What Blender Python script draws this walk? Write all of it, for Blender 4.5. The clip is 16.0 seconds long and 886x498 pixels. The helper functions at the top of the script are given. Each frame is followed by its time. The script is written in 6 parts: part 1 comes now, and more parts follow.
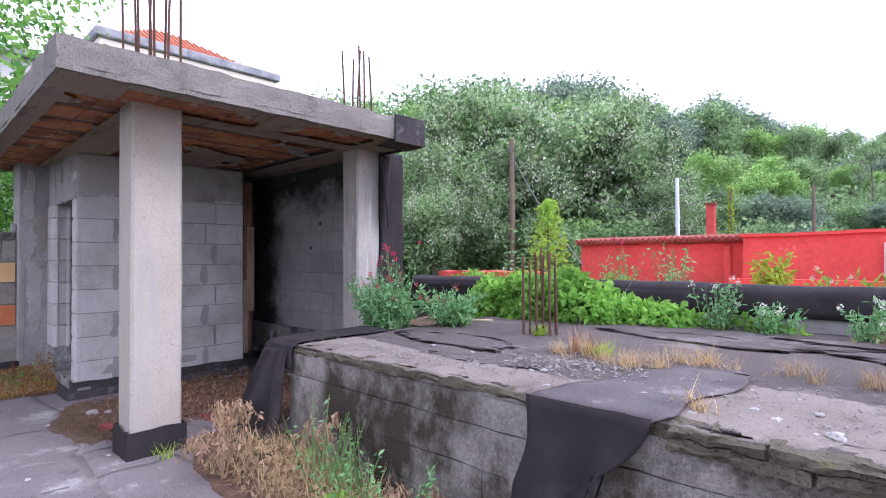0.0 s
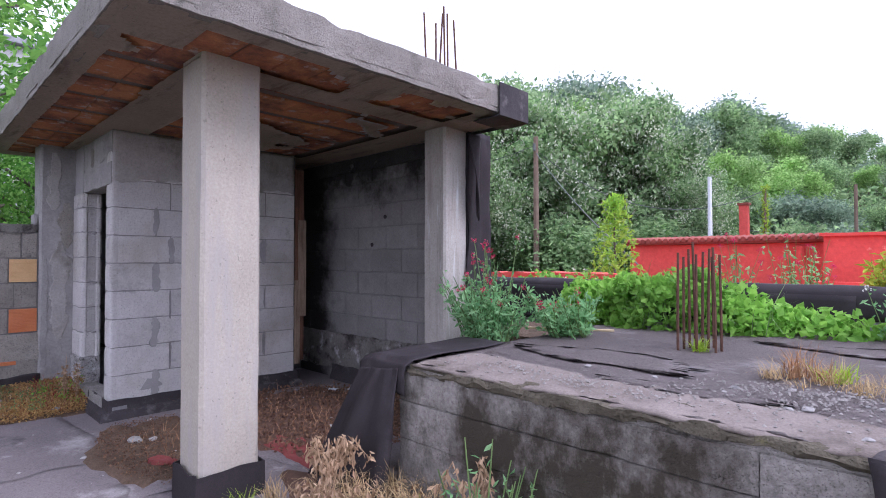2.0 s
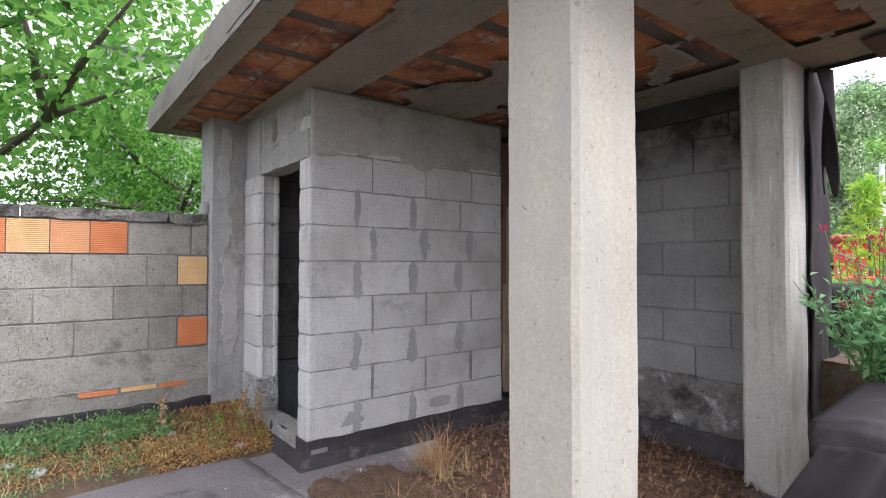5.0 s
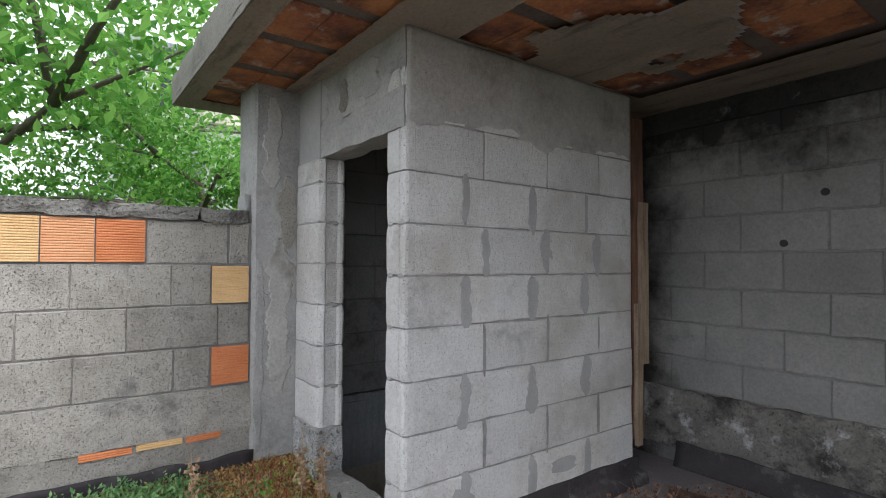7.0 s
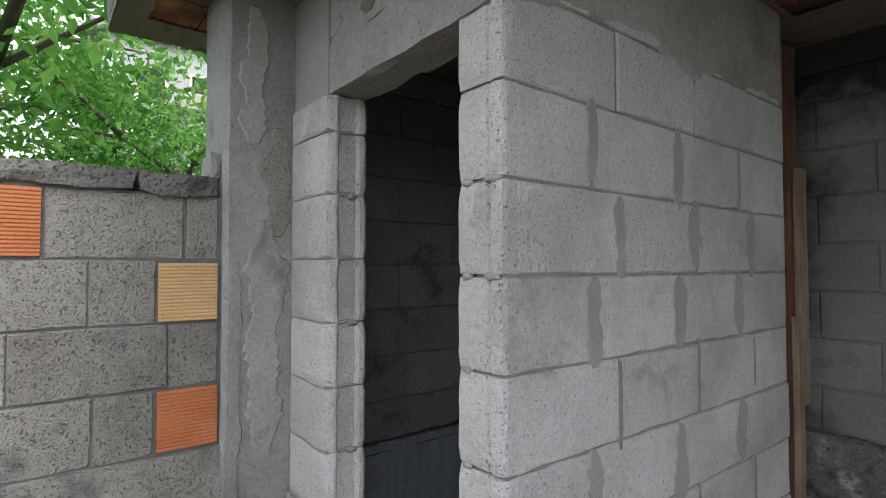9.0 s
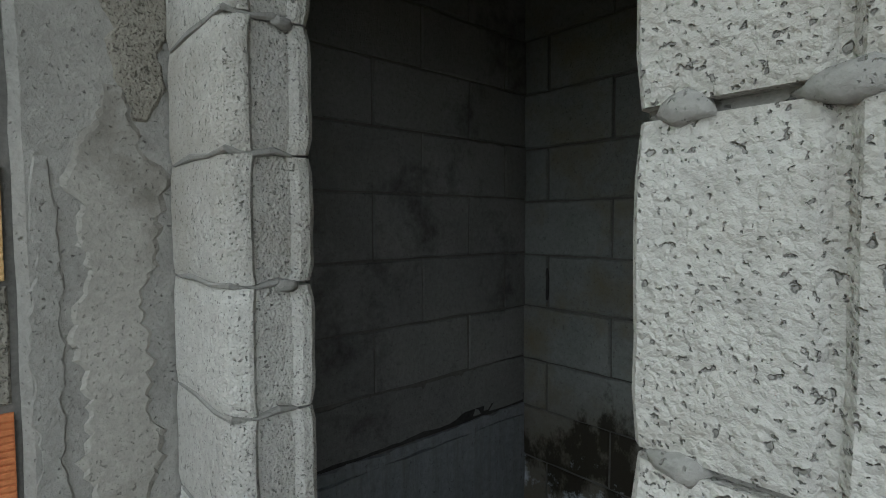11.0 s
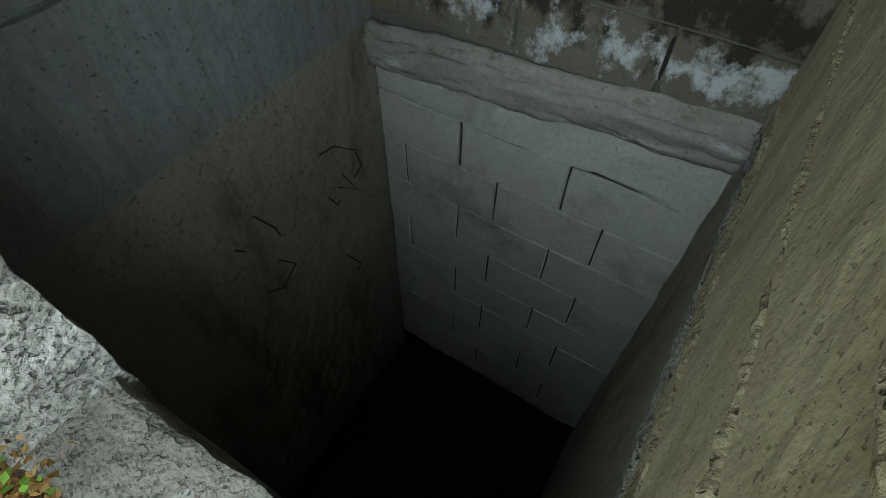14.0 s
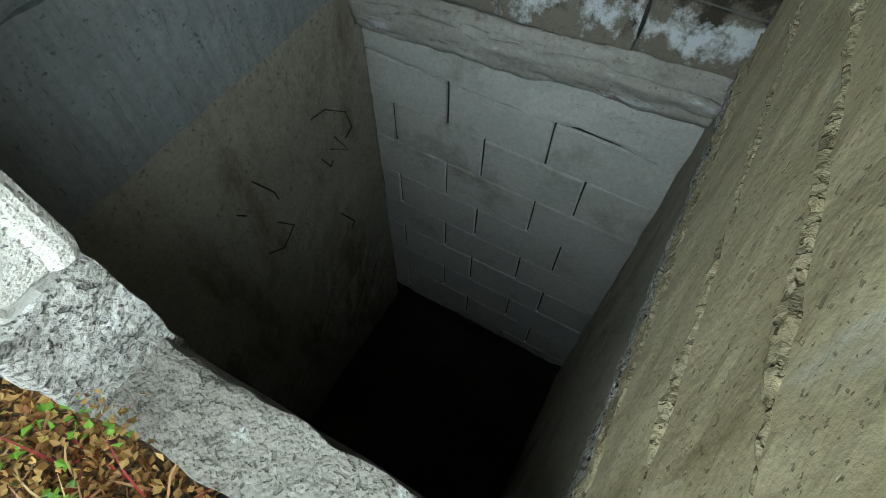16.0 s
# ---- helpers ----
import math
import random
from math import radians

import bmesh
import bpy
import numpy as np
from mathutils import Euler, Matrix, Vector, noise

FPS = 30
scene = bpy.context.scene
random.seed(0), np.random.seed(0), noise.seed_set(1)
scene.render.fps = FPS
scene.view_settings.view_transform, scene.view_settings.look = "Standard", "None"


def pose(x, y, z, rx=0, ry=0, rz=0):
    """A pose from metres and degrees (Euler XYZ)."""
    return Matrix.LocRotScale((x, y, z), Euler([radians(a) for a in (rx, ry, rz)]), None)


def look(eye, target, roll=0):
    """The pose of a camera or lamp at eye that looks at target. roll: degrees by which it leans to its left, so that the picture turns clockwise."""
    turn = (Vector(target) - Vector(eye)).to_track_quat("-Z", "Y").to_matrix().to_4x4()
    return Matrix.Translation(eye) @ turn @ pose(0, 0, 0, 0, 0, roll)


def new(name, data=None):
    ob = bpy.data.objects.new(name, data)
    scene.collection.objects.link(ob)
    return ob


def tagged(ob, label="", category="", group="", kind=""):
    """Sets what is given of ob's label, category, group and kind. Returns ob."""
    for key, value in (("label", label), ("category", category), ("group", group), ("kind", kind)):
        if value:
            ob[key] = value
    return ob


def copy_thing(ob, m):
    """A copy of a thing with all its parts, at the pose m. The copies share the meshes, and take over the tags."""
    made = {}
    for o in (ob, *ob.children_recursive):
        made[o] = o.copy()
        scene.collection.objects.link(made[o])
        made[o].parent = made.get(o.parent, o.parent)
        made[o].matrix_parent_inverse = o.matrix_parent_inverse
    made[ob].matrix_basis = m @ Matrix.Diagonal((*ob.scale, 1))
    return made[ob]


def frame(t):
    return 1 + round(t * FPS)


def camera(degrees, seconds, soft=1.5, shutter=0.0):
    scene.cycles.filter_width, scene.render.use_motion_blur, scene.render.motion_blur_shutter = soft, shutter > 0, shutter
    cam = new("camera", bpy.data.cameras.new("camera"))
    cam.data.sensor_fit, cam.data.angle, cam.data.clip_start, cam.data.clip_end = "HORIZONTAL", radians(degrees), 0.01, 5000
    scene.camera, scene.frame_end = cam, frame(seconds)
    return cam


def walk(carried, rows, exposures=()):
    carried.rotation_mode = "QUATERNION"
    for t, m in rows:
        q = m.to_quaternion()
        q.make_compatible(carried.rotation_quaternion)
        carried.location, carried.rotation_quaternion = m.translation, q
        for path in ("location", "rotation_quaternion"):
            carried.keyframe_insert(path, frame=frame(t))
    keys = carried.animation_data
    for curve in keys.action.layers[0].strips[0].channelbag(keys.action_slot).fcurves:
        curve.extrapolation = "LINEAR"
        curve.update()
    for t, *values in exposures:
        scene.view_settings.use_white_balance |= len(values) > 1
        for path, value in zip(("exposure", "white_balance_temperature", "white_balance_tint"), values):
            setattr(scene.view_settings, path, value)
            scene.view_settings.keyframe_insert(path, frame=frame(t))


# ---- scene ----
cam = camera(80.6, 16.0, soft=1.0)
METRES, EYE, TILT, LEAN, TURN = 8.2, 1.5375, 0.0, 0.0, 43.6
ROWS = [
    (0.0, 0.0, 0.0, 0.0, 0.01, 0.98, 0.31),
    (0.5, -0.0249, 0.0269, -0.0013, -0.25, 1.04, 0.24),
    (1.0, -0.052, 0.052, -0.0027, -0.42, 1.07, 0.2),
    (1.5, -0.0831, 0.0816, -0.0034, -0.39, 1.15, 0.14),
    (2.0, -0.1147, 0.1087, -0.0045, 0.16, 1.18, 0.04),
    (2.5, -0.1512, 0.1352, -0.0057, 1.25, 1.24, 0.04),
    (3.0, -0.1833, 0.16, -0.0055, 1.65, 1.32, -0.02),
    (3.5, -0.2166, 0.1888, -0.0053, 2.84, 1.37, -0.05),
    (4.0, -0.2482, 0.2177, -0.0064, 5.55, 1.39, -0.06),
    (4.5, -0.2816, 0.2439, -0.0094, 7.77, 1.42, -0.06),
    (5.0, -0.3139, 0.2717, -0.009, 8.52, 1.43, -0.08),
    (7.5, -0.4412, 0.4331, 0.0002, 9.87, 1.62, -0.3),
    (8.0, -0.4578, 0.4679, -0.0021, 9.75, 1.62, -0.31),
    (10.5, -0.5269, 0.6424, -0.0114, 5.69, 0.64, 0.01),
    (11.0, -0.5291, 0.6728, -0.0184, 4.71, -2.85, 0.17),
    (11.5, -0.5331, 0.7002, -0.0245, 3.07, -9.7, 0.19),
    (12.0, -0.5345, 0.7239, -0.0349, 1.13, -18.0, 0.04),
    (12.5, -0.531, 0.7391, -0.0473, -1.8, -29.11, -0.18),
    (13.0, -0.5258, 0.7441, -0.0561, -5.7, -39.32, -0.33),
    (13.5, -0.5216, 0.7469, -0.0623, -9.08, -47.54, -0.32),
    (14.0, -0.5195, 0.7492, -0.0653, -11.4, -52.92, -0.37),
    (14.5, -0.5194, 0.7503, -0.0663, -12.95, -56.5, -0.36),
    (15.0, -0.5203, 0.7518, -0.0622, -13.81, -58.0, -0.39),
    (15.5, -0.5221, 0.7505, -0.0572, -14.08, -58.42, -0.43),
    (16.0, -0.5251, 0.7444, -0.0511, -14.14, -58.39, -0.48),
]
EXPOSURES = [(0.0, 1.0, 5500, 30), (2.0, 0.86, 5500, 30), (3.5, 1.18, 5600, 26), (5.0, 1.33, 5950, 17), (8.0, 1.06, 5950, 11), (10.5, 0.98, 6050, 5), (11.5, 0.66, 6000, -3), (12.5, 0.68, 6000, -6), (13.5, 1.52, 6050, -6), (14.5, 2.4, 6100, -8), (15.4, 2.6, 6000, -8), (16.0, 2.65, 6000, -7)]
walk(cam, [(t, pose(0, 0, EYE, TILT, LEAN, TURN) @ pose(METRES * x, METRES * y, METRES * z, 90 + pitch, roll, yaw)) for t, x, y, z, yaw, pitch, roll in ROWS], EXPOSURES)

# ---- world and sun ----
world = bpy.data.worlds.new("overcast")
scene.world = world
world.use_nodes = True
wn, wl = world.node_tree.nodes, world.node_tree.links
sky = wn.new("ShaderNodeTexSky")
sky.sky_type = "NISHITA"
sky.sun_disc = False
sky.sun_elevation = radians(52)
sky.sun_rotation = radians(77)
sky.air_density, sky.dust_density, sky.ozone_density = 1.0, 4.0, 1.0
pale = wn.new("ShaderNodeHueSaturation")
pale.inputs["Saturation"].default_value = 0.12
wl.new(sky.outputs[0], pale.inputs["Color"])
veil = wn.new("ShaderNodeMix")
veil.data_type = "RGBA"
veil.inputs[0].default_value = 0.75
veil.inputs[7].default_value = (12.0, 12.2, 12.6, 1)
wl.new(pale.outputs[0], veil.inputs[6])
wl.new(veil.outputs[2], wn["Background"].inputs["Color"])
wn["Background"].inputs["Strength"].default_value = 0.1

sun_data = bpy.data.lights.new("sun", "SUN")
sun_data.energy, sun_data.angle, sun_data.color = 1.2, radians(25), (1.0, 0.96, 0.9)
sun = new("sun", sun_data)
sun.matrix_world = look((30, 7, 34), (0, 0, 0))


# ---- materials ----
def ramp(nt, src, stops):
    r = nt.nodes.new("ShaderNodeValToRGB")
    els = r.color_ramp.elements
    els[0].position, els[0].color = stops[0][0], (*stops[0][1], 1)
    els[1].position, els[1].color = stops[-1][0], (*stops[-1][1], 1)
    for p, c in stops[1:-1]:
        els.new(p).color = (*c, 1)
    nt.links.new(src, r.inputs[0])
    return r.outputs[0]


def noise_tex(nt, vec, scale, detail=5.0, rough=0.6):
    n = nt.nodes.new("ShaderNodeTexNoise")
    n.inputs["Scale"].default_value, n.inputs["Detail"].default_value, n.inputs["Roughness"].default_value = scale, detail, rough
    nt.links.new(vec, n.inputs["Vector"])
    return n.outputs["Fac"]


def mixed(nt, fac, a, b, mode="MIX"):
    m = nt.nodes.new("ShaderNodeMix")
    m.data_type, m.blend_type = "RGBA", mode
    for sock, v in ((m.inputs[0], fac), (m.inputs[6], a), (m.inputs[7], b)):
        if isinstance(v, (int, float)):
            sock.default_value = v
        elif isinstance(v, tuple):
            sock.default_value = (*v, 1)
        else:
            nt.links.new(v, sock)
    return m.outputs[2]


def maths(nt, op, a, b=0.5, clamp=False):
    m = nt.nodes.new("ShaderNodeMath")
    m.operation, m.use_clamp = op, clamp
    for sock, v in zip(m.inputs, (a, b)):
        if isinstance(v, (int, float)):
            sock.default_value = v
        else:
            nt.links.new(v, sock)
    return m.outputs[0]


def stretched(nt, vec, s):
    m = nt.nodes.new("ShaderNodeMapping")
    m.inputs["Scale"].default_value = s
    nt.links.new(vec, m.inputs["Vector"])
    return m.outputs[0]


def surface(name, dark, light, big=1.2, fine=40.0, relief=0.4, pores=0.0, pore_scale=110.0, stain=None, stain_scale=2.0, stain_at=(0.5, 0.65),
            rough=0.9, streak=None, random_tint=0.0, grain=0.25, metal=0.0, wide=0.004, stain2=None, stain2_scale=1.1, stain2_at=(0.55, 0.7), pit_dark=0.36):
    """A mineral or painted surface: two scales of colour, stains, fine relief and pits."""
    mat = bpy.data.materials.new(name)
    mat.use_nodes = True
    nt = mat.node_tree
    bsdf = nt.nodes["Principled BSDF"]
    geo = nt.nodes.new("ShaderNodeNewGeometry")
    vec = geo.outputs["Position"]
    colour = ramp(nt, noise_tex(nt, vec, big, 6, 0.65), [(0.3, dark), (0.7, light)])
    fine_n = noise_tex(nt, vec, fine, 4, 0.7)
    colour = mixed(nt, grain, colour, ramp(nt, fine_n, [(0.3, tuple(c * 0.45 for c in dark)), (0.7, tuple(min(1, c * 1.25) for c in light))]))
    for col, sc, at in ((stain, stain_scale, stain_at), (stain2, stain2_scale, stain2_at)):
        if col:
            sv = stretched(nt, vec, streak) if streak else vec
            m = ramp(nt, noise_tex(nt, sv, sc, 7, 0.7), [(at[0], (0, 0, 0)), (at[1], (1, 1, 1))])
            colour = mixed(nt, m, colour, col)
    if random_tint:
        info = nt.nodes.new("ShaderNodeObjectInfo")
        k = maths(nt, "MULTIPLY_ADD", info.outputs["Random"], random_tint)
        nt.nodes[-1].inputs[2].default_value = 1 - random_tint / 2
        comb = nt.nodes.new("ShaderNodeCombineColor")
        for i in range(3):
            nt.links.new(k, comb.inputs[i])
        colour = mixed(nt, 1.0, colour, comb.outputs[0], "MULTIPLY")
    height = fine_n
    if pores:
        lo = 0.26 + 0.13 * pores
        pit = ramp(nt, noise_tex(nt, vec, pore_scale * 1.5, 2.0, 0.5), [(lo, (1, 1, 1)), (lo + 0.05, (0, 0, 0))])
        pit2 = ramp(nt, noise_tex(nt, vec, pore_scale * 0.75, 2.5, 0.5), [(lo, (1, 1, 1)), (lo + 0.045, (0, 0, 0))])
        pit = maths(nt, "MAXIMUM", pit, pit2)
        vor = nt.nodes.new("ShaderNodeTexVoronoi")
        vor.inputs["Scale"].default_value = pore_scale * 1.3
        nt.links.new(vec, vor.inputs["Vector"])
        height = maths(nt, "SUBTRACT", height, maths(nt, "MULTIPLY", vor.outputs["Distance"], 0.9 * pores))
        height = maths(nt, "SUBTRACT", height, maths(nt, "MULTIPLY", pit, 2.2))
        colour = mixed(nt, maths(nt, "MULTIPLY", pit, pit_dark), colour, tuple(c * 0.35 for c in dark))
    height = maths(nt, "ADD", height, maths(nt, "MULTIPLY", noise_tex(nt, vec, fine * 0.2, 4, 0.6), 1.5))
    bump = nt.nodes.new("ShaderNodeBump")
    bump.inputs["Strength"].default_value, bump.inputs["Distance"].default_value = relief, wide
    nt.links.new(height, bump.inputs["Height"])
    nt.links.new(bump.outputs[0], bsdf.inputs["Normal"])
    nt.links.new(colour, bsdf.inputs["Base Color"])
    bsdf.inputs["Roughness"].default_value, bsdf.inputs["Metallic"].default_value = rough, metal
    bsdf.inputs["Specular IOR Level"].default_value = 0.25
    return mat


def leafy(name, dark, light, through_light=0.35, rough=0.6, tufts=0.8, depth=0.7):
    """Leaves, stems and petals: every island takes its own shade."""
    mat = bpy.data.materials.new(name)
    mat.use_nodes = True
    nt = mat.node_tree
    bsdf = nt.nodes["Principled BSDF"]
    geo = nt.nodes.new("ShaderNodeNewGeometry")
    col = ramp(nt, geo.outputs["Random Per Island"], [(0.0, dark), (1.0, light)])
    # noise darkens patches of leaves; a low depth paints shaded gaps between clumps
    patch = ramp(nt, noise_tex(nt, geo.outputs["Position"], tufts, 3, 0.5), [(0.3, (depth, depth, depth)), (0.7, (1.15, 1.15, 1.05))])
    col = mixed(nt, 1.0, col, patch, "MULTIPLY")
    nt.links.new(col, bsdf.inputs["Base Color"])
    bsdf.inputs["Roughness"].default_value = rough
    bsdf.inputs["Specular IOR Level"].default_value = 0.3
    if through_light:
        tr = nt.nodes.new("ShaderNodeBsdfTranslucent")
        nt.links.new(col, tr.inputs["Color"])
        mx = nt.nodes.new("ShaderNodeMixShader")
        mx.inputs[0].default_value = through_light
        nt.links.new(bsdf.outputs[0], mx.inputs[1])
        nt.links.new(tr.outputs[0], mx.inputs[2])
        nt.links.new(mx.outputs[0], nt.nodes["Material Output"].inputs["Surface"])
    return mat


M_block = surface("lapillo_block", (0.475, 0.459, 0.43), (0.61, 0.594, 0.563), 2.5, 60, 0.9, 0.38, 118, pit_dark=0.68, random_tint=0.16, stain=(0.27, 0.258, 0.235), stain_scale=3, stain_at=(0.58, 0.74), wide=0.008, stain2=(0.39, 0.362, 0.315), stain2_scale=1.1, stain2_at=(0.5, 0.68))
M_block_old = surface("weathered_block", (0.20, 0.183, 0.155), (0.38, 0.355, 0.308), 4.0, 70, 1.0, 0.6, 110, pit_dark=0.6, random_tint=0.3, stain=(0.17, 0.16, 0.145), stain_scale=4, stain_at=(0.55, 0.7), wide=0.005)
# lapillo block again, albedo lowered to paint in the room's dimness
M_block_dim = surface("dim_room_block", (0.17, 0.17, 0.168), (0.26, 0.258, 0.252), 2.0, 50, 0.6, 0.4, 100, random_tint=0.2, stain=(0.03, 0.028, 0.028), stain_scale=1.6, stain_at=(0.54, 0.7))
def soot_and_shade(name, z_at, x_at, dark=(0.165, 0.16, 0.148), light=(0.26, 0.253, 0.235)):
    """Grey block with ragged black soot under the beam and painted shade towards the recess."""
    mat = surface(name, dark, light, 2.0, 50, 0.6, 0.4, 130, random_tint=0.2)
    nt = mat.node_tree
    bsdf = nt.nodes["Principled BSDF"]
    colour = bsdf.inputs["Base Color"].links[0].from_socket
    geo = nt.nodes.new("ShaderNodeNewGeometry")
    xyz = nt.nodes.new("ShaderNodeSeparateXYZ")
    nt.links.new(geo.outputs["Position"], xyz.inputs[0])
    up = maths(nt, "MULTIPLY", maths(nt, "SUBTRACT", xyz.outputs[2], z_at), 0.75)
    # this term paints the recess's shade into the block colour
    recess_shade = maths(nt, "MULTIPLY", maths(nt, "SUBTRACT", x_at, xyz.outputs[0]), 0.9)
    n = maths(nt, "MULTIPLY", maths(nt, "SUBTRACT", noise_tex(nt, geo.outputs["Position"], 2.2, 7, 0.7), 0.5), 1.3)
    m = ramp(nt, maths(nt, "ADD", maths(nt, "MAXIMUM", up, recess_shade), n), [(0.0, (0, 0, 0)), (0.32, (0.93, 0.93, 0.93))])
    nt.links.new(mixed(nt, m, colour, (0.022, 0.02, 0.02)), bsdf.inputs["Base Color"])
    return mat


M_shed_soot_shade = soot_and_shade("soot_and_shade_block", 2.2, -6.95)
M_joint_soot_shade = soot_and_shade("soot_and_shade_mortar", 2.2, -6.95, (0.135, 0.132, 0.124), (0.215, 0.21, 0.197))
# near-black: soot on the beam, painted shade in the recess and holes
M_soot_shade = surface("soot_shade_block", (0.02, 0.02, 0.022), (0.07, 0.066, 0.064), 2.5, 50, 0.5, 0.4, 100, random_tint=0.2, stain=(0.22, 0.21, 0.2), stain_scale=3, stain_at=(0.62, 0.72))
M_mortar = surface("mortar", (0.25, 0.243, 0.23), (0.37, 0.36, 0.34), 4, 90, 0.7, 0.2, 160)
M_render = surface("cement_render", (0.215, 0.207, 0.195), (0.37, 0.357, 0.335), 2.2, 45, 0.9, 0.06, 90, stain=(0.20, 0.195, 0.185), stain_scale=3, stain_at=(0.52, 0.68), wide=0.008)
M_concrete = surface("column_concrete", (0.32, 0.288, 0.23), (0.44, 0.40, 0.328), 1.4, 60, 0.45, 0.06, 34, streak=(6, 6, 0.6), stain=(0.34, 0.32, 0.29), stain_scale=1.5, stain_at=(0.48, 0.72))
M_slab = surface("slab_edge_concrete", (0.18, 0.166, 0.142), (0.33, 0.308, 0.268), 1.5, 70, 1.0, 0.5, 120, pit_dark=0.5, stain=(0.15, 0.14, 0.118), stain_scale=2.5, stain_at=(0.55, 0.7), wide=0.008)
M_soffit = surface("soffit_concrete", (0.39, 0.33, 0.25), (0.57, 0.495, 0.39), 1.2, 40, 0.5, 0.08, 60, streak=(1, 5, 1), stain=(0.15, 0.125, 0.10), stain_scale=1.6, stain_at=(0.55, 0.76))
M_efflorescence = surface("lime_bloom", (0.42, 0.40, 0.37), (0.6, 0.58, 0.55), 6, 60, 0.6)
M_terracotta = surface("hollow_tile", (0.24, 0.07, 0.045), (0.50, 0.23, 0.09), 2.2, 60, 0.6, stain=(0.12, 0.055, 0.042), stain_scale=3.0, stain_at=(0.45, 0.64), stain2=(0.36, 0.32, 0.27), stain2_scale=5.5, stain2_at=(0.57, 0.65))
M_tile_red = surface("red_hollow_tile", (0.50, 0.16, 0.06), (0.62, 0.24, 0.10), 6, 90, 0.4, random_tint=0.12)
M_tile_yellow = surface("yellow_hollow_tile", (0.58, 0.36, 0.16), (0.70, 0.48, 0.24), 6, 90, 0.4, random_tint=0.12)
M_plat = surface("platform_concrete", (0.15, 0.138, 0.118), (0.335, 0.312, 0.275), 3.0, 45, 0.9, 0.45, 110, grain=0.4, streak=(1.3, 1.3, 0.9), stain=(0.05, 0.042, 0.029), stain_scale=1.3, stain_at=(0.46, 0.60), wide=0.008, stain2=(0.42, 0.41, 0.39), stain2_scale=2.4, stain2_at=(0.64, 0.76))
M_screed = surface("gravelly_screed", (0.145, 0.12, 0.10), (0.265, 0.228, 0.196), 1.6, 90, 0.5, 0.4, 110, grain=0.35, stain=(0.095, 0.08, 0.066), stain_scale=2.6, stain_at=(0.54, 0.7), stain2=(0.33, 0.305, 0.275), stain2_scale=9, stain2_at=(0.66, 0.74), wide=0.006)
M_gravel = surface("loose_gravel", (0.13, 0.118, 0.105), (0.34, 0.32, 0.29), 25, 120, 0.6)
M_shaft_west = surface("grimy_shaft_concrete", (0.19, 0.205, 0.225), (0.31, 0.327, 0.345), 1.6, 40, 0.7, 0.2, 60, streak=(22, 22, 1.6), stain=(0.17, 0.172, 0.172), stain_scale=0.9, stain_at=(0.45, 0.75), stain2=(0.05, 0.045, 0.04), stain2_scale=4.5, stain2_at=(0.62, 0.7))
M_column_stained = surface("streaked_column_concrete", (0.30, 0.28, 0.243), (0.45, 0.425, 0.375), 1.4, 60, 0.5, 0.1, 30, streak=(7, 7, 0.5), stain=(0.21, 0.19, 0.163), stain_scale=1.5, stain_at=(0.52, 0.74), stain2=(0.53, 0.55, 0.53), stain2_scale=2.6, stain2_at=(0.6, 0.72))
M_crumbly = surface("crumbling_cement", (0.10, 0.095, 0.083), (0.25, 0.238, 0.21), 3, 45, 1.0, 0.4, 50, stain=(0.045, 0.04, 0.036), stain_scale=2.6, stain_at=(0.5, 0.62), stain2=(0.46, 0.455, 0.44), stain2_scale=3.4, stain2_at=(0.56, 0.66), wide=0.014)
M_plat_top = surface("worn_roof_felt", (0.15, 0.128, 0.121), (0.28, 0.244, 0.226), 0.9, 80, 0.8, 0.35, 50, grain=0.45, stain=(0.47, 0.445, 0.42), stain_scale=1.3, stain_at=(0.55, 0.75), wide=0.005)
M_moss = surface("mossy_edge", (0.05, 0.043, 0.026), (0.15, 0.132, 0.095), 5, 60, 0.9, 0.3, 80, wide=0.01, stain=(0.16, 0.15, 0.05), stain_scale=5, stain_at=(0.6, 0.72))
M_felt = surface("bitumen_felt", (0.016, 0.013, 0.014), (0.036, 0.030, 0.031), 2.0, 120, 0.4, rough=0.75, stain=(0.075, 0.066, 0.066), stain_scale=2.2, stain_at=(0.55, 0.8), wide=0.003)
M_felt_worn = surface("worn_felt_skirting", (0.022, 0.019, 0.02), (0.06, 0.053, 0.054), 3.0, 90, 0.7, rough=0.7, stain=(0.15, 0.14, 0.135), stain_scale=4, stain_at=(0.56, 0.72), wide=0.006)
M_floor = surface("roof_felt_floor", (0.115, 0.10, 0.10), (0.235, 0.21, 0.204), 0.8, 80, 0.7, 0.3, 60, grain=0.4, stain=(0.42, 0.405, 0.385), stain_scale=1.6, stain_at=(0.55, 0.72), wide=0.004, rough=0.8, stain2=(0.09, 0.082, 0.08), stain2_scale=0.9, stain2_at=(0.58, 0.66))
M_soil = surface("dry_soil", (0.07, 0.048, 0.03), (0.19, 0.13, 0.085), 5, 80, 1.0, 0.3, 60, wide=0.015)
M_needles = surface("leaf_litter", (0.065, 0.038, 0.026), (0.17, 0.10, 0.068), 8, 110, 1.0, wide=0.012)
M_wood = surface("weathered_wood", (0.16, 0.115, 0.075), (0.30, 0.23, 0.16), 3, 60, 0.5, streak=(12, 12, 0.8), stain=(0.09, 0.06, 0.04), stain_scale=2, stain_at=(0.45, 0.7))
M_wood_red = surface("stained_plank", (0.09, 0.045, 0.03), (0.18, 0.09, 0.055), 3, 60, 0.5, streak=(12, 12, 0.8), stain=(0.05, 0.03, 0.02), stain_scale=2, stain_at=(0.45, 0.7))
